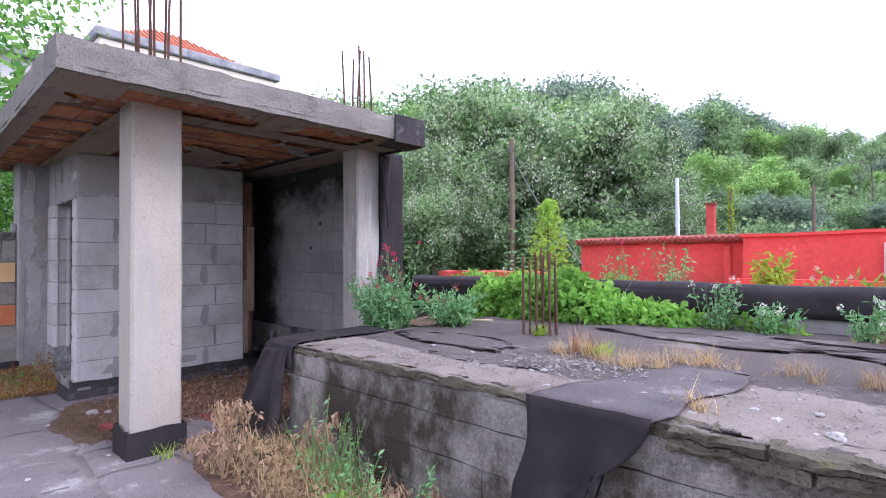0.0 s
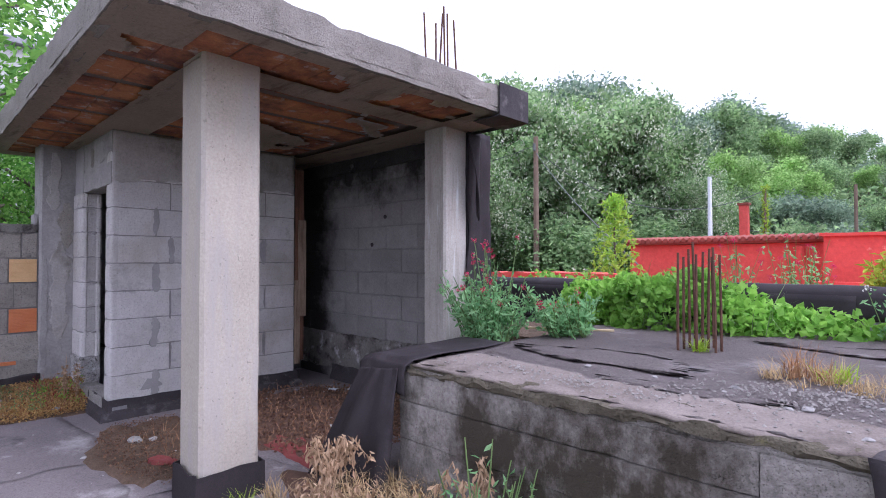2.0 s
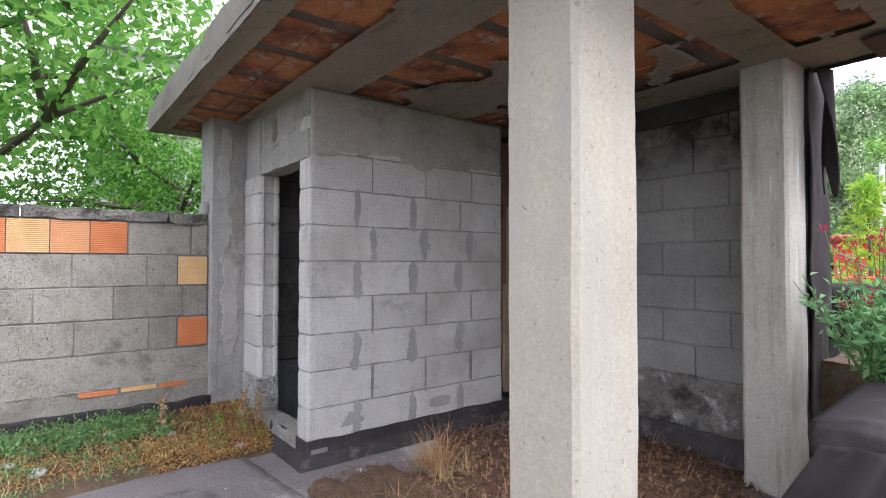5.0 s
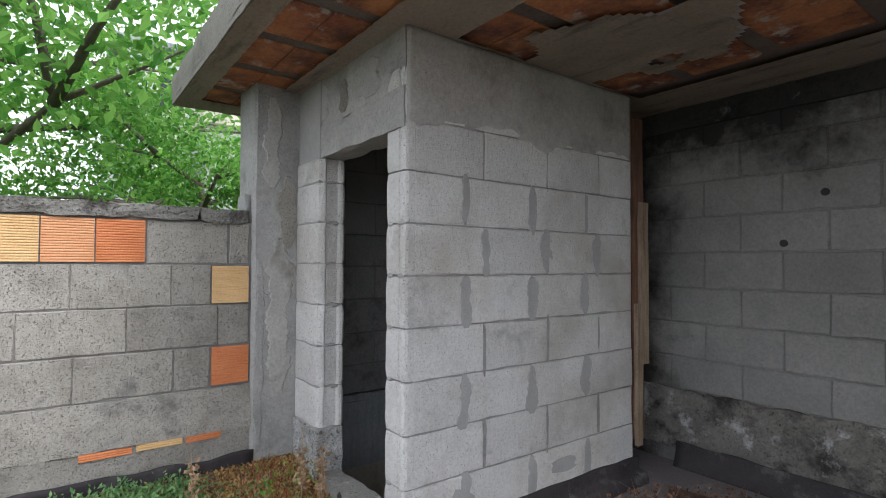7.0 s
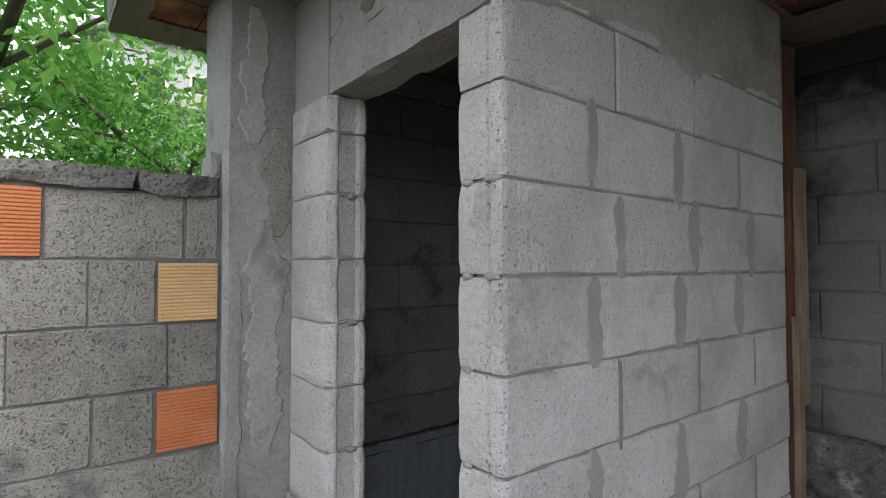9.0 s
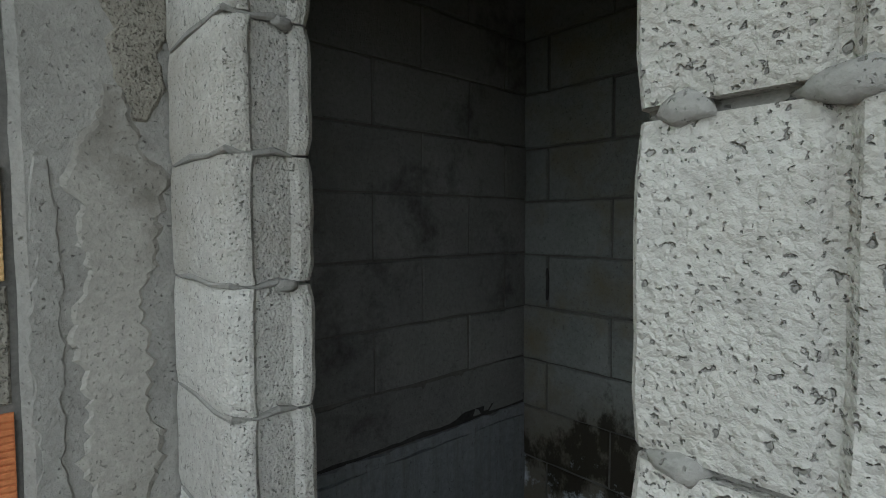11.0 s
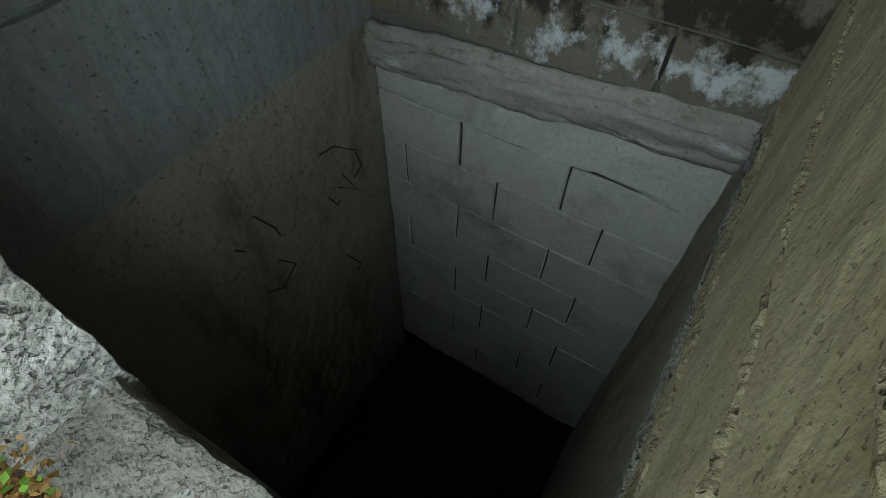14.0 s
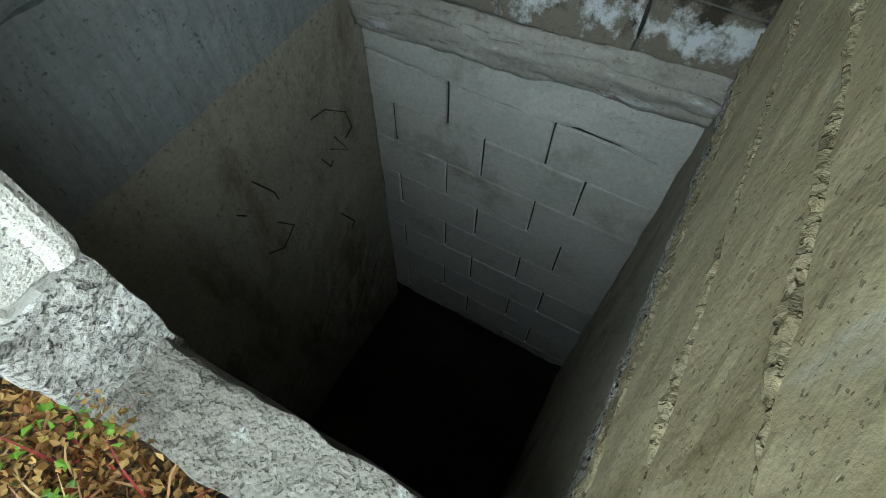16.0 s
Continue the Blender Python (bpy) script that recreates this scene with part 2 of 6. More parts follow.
M_wood_pale = surface("pale_batten", (0.42, 0.32, 0.18), (0.55, 0.44, 0.27), 6, 80, 0.3)
M_rust = surface("rusty_rebar", (0.055, 0.03, 0.022), (0.14, 0.07, 0.045), 12, 150, 0.8, rough=0.85, wide=0.002)
M_red = surface("red_paint", (0.55, 0.07, 0.055), (0.68, 0.11, 0.085), 0.8, 12, 0.3, stain=(0.40, 0.055, 0.05), stain_scale=1.2, stain_at=(0.55, 0.75), rough=0.7, stain2=(0.72, 0.36, 0.30), stain2_scale=2.5, stain2_at=(0.64, 0.74))
M_dark_red = surface("roof_edge_tile", (0.20, 0.05, 0.04), (0.34, 0.11, 0.08), 3, 20, 0.4)
M_villa = surface("cream_render", (0.62, 0.56, 0.44), (0.72, 0.67, 0.56), 0.4, 8, 0.2, stain=(0.45, 0.41, 0.34), stain_scale=0.5, stain_at=(0.55, 0.8))
M_cornice = surface("blackened_cornice", (0.10, 0.11, 0.13), (0.42, 0.42, 0.42), 1.2, 6, 0.4)
M_roof = surface("clay_roof_tile", (0.36, 0.11, 0.06), (0.50, 0.19, 0.11), 1.5, 10, 0.4)
M_greywall = surface("grey_wall", (0.36, 0.36, 0.34), (0.52, 0.52, 0.50), 0.6, 10, 0.3)
M_dark_glass = surface("dark_window", (0.02, 0.022, 0.025), (0.04, 0.042, 0.045), 1, 5, 0.1, rough=0.15)
M_pole = surface("pole_wood", (0.12, 0.085, 0.06), (0.22, 0.16, 0.12), 2, 30, 0.4)
M_white_pole = surface("white_pole", (0.6, 0.62, 0.64), (0.75, 0.76, 0.78), 2, 20, 0.1)
M_cable = surface("cable", (0.10, 0.11, 0.10), (0.16, 0.17, 0.16), 3, 20, 0.1)
M_ground = surface("hill_ground", (0.04, 0.06, 0.02), (0.09, 0.11, 0.04), 0.3, 3, 0.8, wide=0.05)
M_pit_smooth = surface("pit_concrete", (0.13, 0.135, 0.14), (0.235, 0.235, 0.228), 1.2, 40, 0.6, 0.1, 60, streak=(3, 3, 0.7), stain=(0.12, 0.11, 0.09), stain_scale=2, stain_at=(0.52, 0.72))
M_pit_block = surface("pit_block", (0.46, 0.475, 0.47), (0.58, 0.59, 0.575), 2, 50, 0.5, 0.2, 120, random_tint=0.08, stain=(0.26, 0.24, 0.2), stain_scale=2.5, stain_at=(0.55, 0.75))


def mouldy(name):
    """Olive-grey block, darkened for the dim room, with ragged black mould creeping up from a damp ledge and white salt
    blooms below it.
    """
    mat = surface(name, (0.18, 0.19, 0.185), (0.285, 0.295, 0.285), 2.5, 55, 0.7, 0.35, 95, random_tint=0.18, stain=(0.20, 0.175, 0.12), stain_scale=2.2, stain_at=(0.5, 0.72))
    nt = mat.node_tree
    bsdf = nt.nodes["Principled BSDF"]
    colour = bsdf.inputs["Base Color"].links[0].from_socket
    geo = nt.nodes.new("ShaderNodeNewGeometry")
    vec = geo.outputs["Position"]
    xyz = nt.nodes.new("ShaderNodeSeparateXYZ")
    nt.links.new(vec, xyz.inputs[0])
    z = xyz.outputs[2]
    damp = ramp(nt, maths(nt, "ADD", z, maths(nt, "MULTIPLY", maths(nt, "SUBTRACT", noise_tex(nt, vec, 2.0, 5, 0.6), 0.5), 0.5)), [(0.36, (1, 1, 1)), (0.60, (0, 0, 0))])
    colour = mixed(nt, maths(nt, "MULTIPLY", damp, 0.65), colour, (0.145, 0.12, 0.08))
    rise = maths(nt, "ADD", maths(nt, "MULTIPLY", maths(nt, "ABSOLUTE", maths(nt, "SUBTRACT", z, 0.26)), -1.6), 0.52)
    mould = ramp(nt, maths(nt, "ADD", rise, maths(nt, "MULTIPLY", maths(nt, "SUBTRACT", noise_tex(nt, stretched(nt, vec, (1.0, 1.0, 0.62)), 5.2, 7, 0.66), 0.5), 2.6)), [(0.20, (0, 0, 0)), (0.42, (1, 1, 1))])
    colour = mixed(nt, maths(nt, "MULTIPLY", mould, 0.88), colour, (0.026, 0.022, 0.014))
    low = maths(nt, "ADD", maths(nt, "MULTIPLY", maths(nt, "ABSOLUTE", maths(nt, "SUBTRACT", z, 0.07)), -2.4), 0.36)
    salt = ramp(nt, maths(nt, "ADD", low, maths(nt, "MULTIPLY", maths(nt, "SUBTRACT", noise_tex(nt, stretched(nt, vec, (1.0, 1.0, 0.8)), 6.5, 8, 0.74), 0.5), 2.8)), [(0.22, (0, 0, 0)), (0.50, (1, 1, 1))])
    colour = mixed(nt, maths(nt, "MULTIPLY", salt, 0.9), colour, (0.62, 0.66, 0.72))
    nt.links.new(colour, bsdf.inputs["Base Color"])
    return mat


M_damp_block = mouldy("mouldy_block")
M_mortar_dark = surface("weathered_mortar", (0.19, 0.183, 0.17), (0.31, 0.30, 0.28), 5, 80, 0.8, 0.3, 120)
M_plaster = surface("trowelled_cement", (0.27, 0.256, 0.232), (0.42, 0.402, 0.37), 2.4, 45, 0.6, 0.25, 90, stain=(0.19, 0.176, 0.155), stain_scale=2.2, stain_at=(0.54, 0.7), wide=0.006)
M_lime = surface("lime_crust", (0.24, 0.235, 0.215), (0.52, 0.512, 0.49), 9, 70, 1.0, 0.7, 60, grain=0.4, stain=(0.68, 0.69, 0.70), stain_scale=12, stain_at=(0.54, 0.64), stain2=(0.07, 0.066, 0.058), stain2_scale=11, stain2_at=(0.58, 0.66), wide=0.010, pit_dark=0.7)
M_shaft_low = surface("brown_shaft_concrete", (0.235, 0.22, 0.18), (0.37, 0.35, 0.295), 1.8, 45, 0.8, 0.25, 60, streak=(3, 3, 0.9), stain=(0.15, 0.128, 0.098), stain_scale=1.3, stain_at=(0.5, 0.68), stain2=(0.31, 0.30, 0.265), stain2_scale=3.5, stain2_at=(0.6, 0.75))
M_crumb_yellow = surface("crumbling_yellow_cement", (0.30, 0.26, 0.17), (0.56, 0.50, 0.35), 12, 70, 0.8, 0.8, 60, grain=0.4, wide=0.008)
M_plastic = surface("pale_plastic", (0.42, 0.50, 0.60), (0.66, 0.70, 0.74), 9, 40, 0.3, rough=0.45)
M_wire = surface("blackened_wire", (0.02, 0.017, 0.015), (0.06, 0.05, 0.042), 12, 100, 0.5)
M_pit_floor = surface("pit_black", (0.02, 0.02, 0.02), (0.05, 0.045, 0.04), 2, 30, 0.5)
M_tile_orange = surface("pale_red_hollow_tile", (0.55, 0.25, 0.11), (0.66, 0.36, 0.19), 6, 90, 0.4, random_tint=0.12)
# raised pale yellow tone paints the light falling on the inner face
M_yellow_lit = surface("yellow_lit_inner_concrete", (0.54, 0.485, 0.33), (0.68, 0.62, 0.45), 1.6, 50, 0.36, 0.4, 70, pit_dark=0.55, wide=0.006, streak=(3, 3, 0.8), stain=(0.36, 0.31, 0.20), stain_scale=2.2, stain_at=(0.5, 0.7), stain2=(0.62, 0.60, 0.52), stain2_scale=5, stain2_at=(0.6, 0.7))
M_sill = surface("lime_stained_sill", (0.18, 0.172, 0.152), (0.35, 0.337, 0.308), 5, 60, 0.8, 0.6, 90, stain=(0.56, 0.58, 0.58), stain_scale=4.5, stain_at=(0.58, 0.66), wide=0.007, stain2=(0.09, 0.085, 0.075), stain2_scale=6, stain2_at=(0.62, 0.69), pit_dark=0.55)
M_felt_dusty = surface("dusty_felt", (0.07, 0.06, 0.06), (0.15, 0.132, 0.13), 2.0, 90, 0.6, 0.2, 60, stain=(0.32, 0.29, 0.27), stain_scale=2.0, stain_at=(0.55, 0.72))
M_rib = surface("dark_ceiling_rib", (0.075, 0.06, 0.05), (0.17, 0.14, 0.115), 3, 50, 0.8)
M_joint = surface("dark_open_joint", (0.10, 0.096, 0.09), (0.19, 0.182, 0.17), 4, 60, 0.8)
M_ledge = surface("lime_streaked_ledge", (0.23, 0.22, 0.205), (0.40, 0.39, 0.37), 4, 50, 0.8, 0.1, 80, streak=(1, 1, 4), stain=(0.62, 0.66, 0.72), stain_scale=3.0, stain_at=(0.56, 0.68), stain2=(0.16, 0.14, 0.11), stain2_scale=5, stain2_at=(0.58, 0.7))
M_stone = surface("rubble", (0.24, 0.23, 0.215), (0.42, 0.41, 0.385), 8, 60, 0.8, random_tint=0.4)
M_redpatch = surface("old_red_floor_paint", (0.16, 0.04, 0.035), (0.28, 0.075, 0.065), 5, 60, 0.5)

L_tree = leafy("plane_leaf", (0.08, 0.25, 0.04), (0.31, 0.57, 0.13), 0.58)
# distance haze is painted in: far leaf colours are paled, wood and evergreen blued
L_far_hazed = leafy("hazed_wood_leaf", (0.14, 0.27, 0.11), (0.52, 0.70, 0.37), 0.62, tufts=0.45, depth=0.42)
L_far_light = leafy("young_leaf", (0.18, 0.37, 0.08), (0.56, 0.78, 0.32), 0.62, tufts=0.4, depth=0.7)
L_far_dark_hazed = leafy("hazed_evergreen_leaf", (0.12, 0.20, 0.14), (0.42, 0.54, 0.40), 0.6, tufts=0.4, depth=0.65)
L_bloom = leafy("locust_blossom", (0.62, 0.66, 0.52), (0.8, 0.82, 0.7), 0.35)
L_bush = leafy("bramble_leaf", (0.14, 0.34, 0.04), (0.34, 0.62, 0.11), 0.5)
L_blue = leafy("valerian_leaf", (0.15, 0.36, 0.14), (0.34, 0.60, 0.28), 0.5)
L_lime = leafy("ailanthus_leaf", (0.20, 0.42, 0.05), (0.46, 0.70, 0.11), 0.55)
L_yellow = leafy("yellow_green_leaf", (0.24, 0.40, 0.03), (0.44, 0.58, 0.06), 0.4)
L_pink = leafy("red_petal", (0.5, 0.02, 0.07), (0.68, 0.07, 0.18), 0.3)
L_white = leafy("white_petal", (0.65, 0.65, 0.58), (0.8, 0.8, 0.74), 0.3)
L_straw = leafy("straw", (0.33, 0.225, 0.115), (0.60, 0.46, 0.265), 0.2, 0.8)
L_straw_red = leafy("red_straw", (0.24, 0.12, 0.065), (0.52, 0.32, 0.18), 0.2, 0.8)
L_dry = leafy("withered_leaf", (0.24, 0.15, 0.09), (0.50, 0.36, 0.24), 0.2, 0.8)
L_sedum = leafy("sedum", (0.07, 0.17, 0.06), (0.20, 0.33, 0.13), 0.2)
L_ochre = leafy("ochre_sedum", (0.24, 0.12, 0.05), (0.46, 0.31, 0.11), 0.2)
L_rusty = leafy("rusty_sedum", (0.20, 0.065, 0.03), (0.62, 0.42, 0.16), 0.25)
L_crimson = leafy("crimson_runner", (0.22, 0.02, 0.025), (0.38, 0.05, 0.05), 0.15)
L_bark = surface("bark", (0.09, 0.075, 0.06), (0.2, 0.17, 0.14), 3, 30, 0.8, wide=0.02)
L_twig = leafy("green_stem", (0.10, 0.18, 0.06), (0.2, 0.3, 0.1), 0.1)
L_litter = leafy("litter_leaf", (0.08, 0.04, 0.027), (0.26, 0.15, 0.09), 0.1, 0.8)


# ---- building helpers ----
def mesh_of(bm, name):
    me = bpy.data.meshes.new(name)
    bm.to_mesh(me)
    bm.free()
    return me


def part(name, bm, material, parent, label="", smooth=False):
    """Links a bmesh as one mesh under a thing or part (whose origin stays at the world's)."""
    me = mesh_of(bm, name)
    for m in material if isinstance(material, (list, tuple)) else [material]:
        me.materials.append(m)
    if smooth:
        me.polygons.foreach_set("use_smooth", [True] * len(me.polygons))
    ob = new(name, me)
    ob.parent = parent
    if parent is not None:
        ob.matrix_basis = Matrix()
    if label:
        tagged(ob, label)
    return ob


def thing(name, label, category, group="", kind=""):
    return tagged(new(name), label, category, group, kind)


def solid(name, bm, material, label, category, kind="", group="", smooth=False):
    return tagged(part(name, bm, material, None, smooth=smooth), label, category, group, kind)


def box(bm, x0, x1, y0, y1, z0, z1, bevel=0.0, seg=1):
    r = bmesh.ops.create_cube(bm, size=1)
    vs = r["verts"]
    for v in vs:
        v.co = Vector(((x0 + x1) / 2 + v.co.x * (x1 - x0), (y0 + y1) / 2 + v.co.y * (y1 - y0), (z0 + z1) / 2 + v.co.z * (z1 - z0)))
    if bevel:
        es = list({e for v in vs for e in v.link_edges})
        bmesh.ops.bevel(bm, geom=es, offset=bevel, segments=seg, affect="EDGES")
    return bm


def boxed(*args, **kw):
    return box(bmesh.new(), *args, **kw)


def tube(bm, pts, radii, seg=6):
    """A tapered tube along points."""
    rings = []
    for i, p in enumerate(pts):
        p = Vector(p)
        d = (Vector(pts[min(i + 1, len(pts) - 1)]) - Vector(pts[max(i - 1, 0)])).normalized()
        a = d.orthogonal().normalized()
        b = d.cross(a)
        r = radii[i] if not isinstance(radii, (int, float)) else radii
        rings.append([bm.verts.new(p + r * (math.cos(6.2832 * k / seg) * a + math.sin(6.2832 * k / seg) * b)) for k in range(seg)])
    for r0, r1 in zip(rings, rings[1:]):
        for k in range(seg):
            bm.faces.new((r0[k], r0[(k + 1) % seg], r1[(k + 1) % seg], r1[k]))
    bm.faces.new(rings[0][::-1])
    bm.faces.new(rings[-1])
    return bm


def prism(bm, outline, z0, z1):
    """An upright prism over a plan outline (counter-clockwise)."""
    lo = [bm.verts.new((x, y, z0)) for x, y in outline]
    hi = [bm.verts.new((x, y, z1)) for x, y in outline]
    n = len(outline)
    for i in range(n):
        bm.faces.new((lo[i], lo[(i + 1) % n], hi[(i + 1) % n], hi[i]))
    bm.faces.new(lo[::-1])
    bm.faces.new(hi)
    return bm


def roughen(bm, amount, scale, keep=None):
    for v in bm.verts:
        if keep is None or keep(v.co):
            v.co += noise.noise_vector(v.co * scale) * amount
    return bm


def gridbox(bm, x0, x1, y0, y1, z0, z1, step, amount=0.006, scale=6.0, chip=0.0):
    """A box cut into a grid and roughened, for worn concrete."""
    nx, ny, nz = (max(1, round((b - a) / step)) for a, b in ((x0, x1), (y0, y1), (z0, z1)))
    cache = {}

    def vert(i, j, k):
        key = (i, j, k)
        if key not in cache:
            p = Vector((x0 + (x1 - x0) * i / nx, y0 + (y1 - y0) * j / ny, z0 + (z1 - z0) * k / nz))
            edge = sum((i in (0, nx), j in (0, ny), k in (0, nz)))
            q = p + noise.noise_vector(p * scale) * amount + noise.noise_vector(p * scale * 4) * amount * 0.4
            if edge > 1 and chip:
                mid = Vector(((x0 + x1) / 2, (y0 + y1) / 2, (z0 + z1) / 2))
                pull = max(0.0, noise.noise(p * 5)) * chip
                for ax in range(3):
                    if (i in (0, nx), j in (0, ny), k in (0, nz))[ax]:
                        q[ax] += pull * (1 if mid[ax] > p[ax] else -1)
            cache[key] = bm.verts.new(q)
        return cache[key]

    for i in range(nx):
        for j in range(ny):
            bm.faces.new((vert(i, j, 0), vert(i, j + 1, 0), vert(i + 1, j + 1, 0), vert(i + 1, j, 0)))
            bm.faces.new((vert(i, j, nz), vert(i + 1, j, nz), vert(i + 1, j + 1, nz), vert(i, j + 1, nz)))
    for i in range(nx):
        for k in range(nz):
            bm.faces.new((vert(i, 0, k), vert(i + 1, 0, k), vert(i + 1, 0, k + 1), vert(i, 0, k + 1)))
            bm.faces.new((vert(i, ny, k), vert(i, ny, k + 1), vert(i + 1, ny, k + 1), vert(i + 1, ny, k)))
    for j in range(ny):
        for k in range(nz):
            bm.faces.new((vert(0, j, k), vert(0, j, k + 1), vert(0, j + 1, k + 1), vert(0, j + 1, k)))
            bm.faces.new((vert(nx, j, k), vert(nx, j + 1, k), vert(nx, j + 1, k + 1), vert(nx, j, k + 1)))
    return bm


def sheet(fn, nu, nv, thick=0.006):
    """A cloth-like sheet with thickness from a function of u, v in 0..1."""
    bm = bmesh.new()
    rows = [[bm.verts.new(fn(i / nu, j / nv)) for j in range(nv + 1)] for i in range(nu + 1)]
    for i in range(nu):
        for j in range(nv):
            bm.faces.new((rows[i][j], rows[i + 1][j], rows[i + 1][j + 1], rows[i][j + 1]))
    bm.normal_update()
    bmesh.ops.solidify(bm, geom=list(bm.faces), thickness=thick)
    return bm


def blob_outline(cx, cy, rx, ry, n=40, wob=0.25, seed=0.0):
    pts = []
    for i in range(n):
        a = 2 * math.pi * i / n
        k = 1 + wob * noise.noise(Vector((math.cos(a) * 1.7 + seed, math.sin(a) * 1.7, seed))) + 0.4 * wob * noise.noise(Vector((math.cos(a) * 6 + seed, math.sin(a) * 6, seed)))
        pts.append((cx + rx * k * math.cos(a), cy + ry * k * math.sin(a)))
    return pts


rng = np.random.default_rng(7)


def leaf_cloud(centres, size, up=0.3, aspect=0.55, spread=0.3):
    """Bent leaf quads, one at every centre, at random turns: vertices and faces."""
    n = len(centres)
    c = np.asarray(centres, float)
    d = rng.normal(size=(n, 3))
    d[:, 2] -= up
    d /= np.linalg.norm(d, axis=1)[:, None]
    e = rng.normal(size=(n, 3))
    e -= (e * d).sum(1)[:, None] * d
    e /= np.linalg.norm(e, axis=1)[:, None]
    f = np.cross(d, e)
    s = (size * rng.uniform(1 - spread, 1 + spread, n))[:, None]
    v = np.stack([c, c + d * s * 0.5 + e * s * aspect * 0.5 + f * s * 0.12, c + d * s, c + d * s * 0.5 - e * s * aspect * 0.5 + f * s * 0.12], 1).reshape(-1, 3)
    return v, np.arange(4 * n).reshape(-1, 4)


def raw_mesh(name, clouds, material, parent=None, label=""):
    vs = np.concatenate([v for v, _ in clouds])
    fs, base = [], 0
    for v, f in clouds:
        fs.extend((f + base).tolist())
        base += len(v)
    me = bpy.data.meshes.new(name)
    me.from_pydata(vs.tolist(), [], fs)
    me.materials.append(material)
    ob = new(name, me)
    ob.parent = parent
    tagged(ob, label, kind="stuff" if parent is not None else "")
    return ob


def blades(roots, length, lean, width, bend=0.5, droop=0.0):
    """Grass blades or straws: tapering strips of two bent quads each."""
    n = len(roots)
    r = np.asarray(roots, float)
    a = rng.uniform(0, 2 * np.pi, n)
    out = np.stack([np.cos(a), np.sin(a), np.zeros(n)], 1)
    side = np.stack([-np.sin(a), np.cos(a), np.zeros(n)], 1)
    L = (length * rng.uniform(0.5, 1.2, n))[:, None]
    k = (lean * rng.uniform(0.2, 1.3, n))[:, None]
    up = np.array([[0, 0, 1.0]])
    m = r + L * 0.5 * (up * np.cos(k) + out * np.sin(k))
    k2 = k + bend * rng.uniform(0.2, 1.5, n)[:, None]
    t = m + L * 0.5 * (up * (np.cos(k2) - droop) + out * np.sin(k2))
    w = width * 0.5
    v = np.stack([r - side * w, r + side * w, m + side * w * 0.8, m - side * w * 0.8, t + side * w * 0.15, t - side * w * 0.15], 1).reshape(-1, 3)
    b = 6 * np.arange(n)[:, None]
    f = np.concatenate([b + np.array([[0, 1, 2, 3]]), b + np.array([[3, 2, 4, 5]])])
    return v, f


def scatter(n, cx, cy, rx, ry, z=0.0):
    a, r = rng.uniform(0, 2 * np.pi, n), np.sqrt(rng.uniform(0, 1, n))
    return np.stack([cx + rx * r * np.cos(a), cy + ry * r * np.sin(a), np.full(n, float(z))], 1)


BLOCKS = {}


def block_mesh(l, d, h, material, bevel=0.005):
    """A shared block mesh, centred, its outer face (towards -y) with crumbled edges; four shapes of each size."""
    key = (round(l, 2), round(d, 2), round(h, 3), material.name, random.randrange(4))
    if key not in BLOCKS:
        l, d, h = key[:3]
        n = max(2, round(l / 0.075))
        ring = [(-l / 2 + l * i / n, -h / 2) for i in range(n)] + [(l / 2, -h / 2), (l / 2, -h / 6), (l / 2, h / 6)]
        ring += [(l / 2 - l * i / n, h / 2) for i in range(n)] + [(-l / 2, h / 2), (-l / 2, h / 6), (-l / 2, -h / 6)]
        seed = Vector((key[4] * 3.7, l * 11, h * 7))
        worn = [(x + 0.003 * noise.noise(Vector((x * 23, z * 23, 1)) + seed), z + 0.0035 * noise.noise(Vector((x * 23, z * 23, 9)) + seed)) for x, z in ring]
        chip = [bevel * (1.0 + 0.9 * noise.noise(Vector((x * 17, z * 17, 4)) + seed)) for x, z in ring]
        bm = bmesh.new()
        back = [bm.verts.new((x, d / 2, z)) for x, z in ring]
        side = [bm.verts.new((x, -d / 2 + c, z)) for (x, z), c in zip(worn, chip)]
        face = [bm.verts.new((x - math.copysign(min(c * 0.9, abs(x)), x), -d / 2, z - math.copysign(min(c * 0.9, abs(z)), z))) for (x, z), c in zip(worn, chip)]
        m = len(ring)
        for i in range(m):
            j = (i + 1) % m
            bm.faces.new((back[i], side[i], side[j], back[j]))
            bm.faces.new((side[i], face[i], face[j], side[j]))
        bm.faces.new(face[::-1])
        bm.faces.new(back)
        bmesh.ops.recalc_face_normals(bm, faces=list(bm.faces))
        me = mesh_of(bm, "block")
        me.materials.append(material)
        BLOCKS[key] = me
    return BLOCKS[key]


def lay_block(parent, along, centre, l, d, h, material, jitter=0.003):
    ob = new("block", block_mesh(l, d, h, material))
    ob.parent = parent
    ob.matrix_basis = pose(centre[0] + random.uniform(-1, 1) * jitter * (along == "y"), centre[1] + random.uniform(-1, 1) * jitter * (along == "x"), centre[2], random.uniform(-0.25, 0.25), random.uniform(-0.25, 0.25), (90 if along == "y" else 0) + random.uniform(-0.3, 0.3))
    return ob


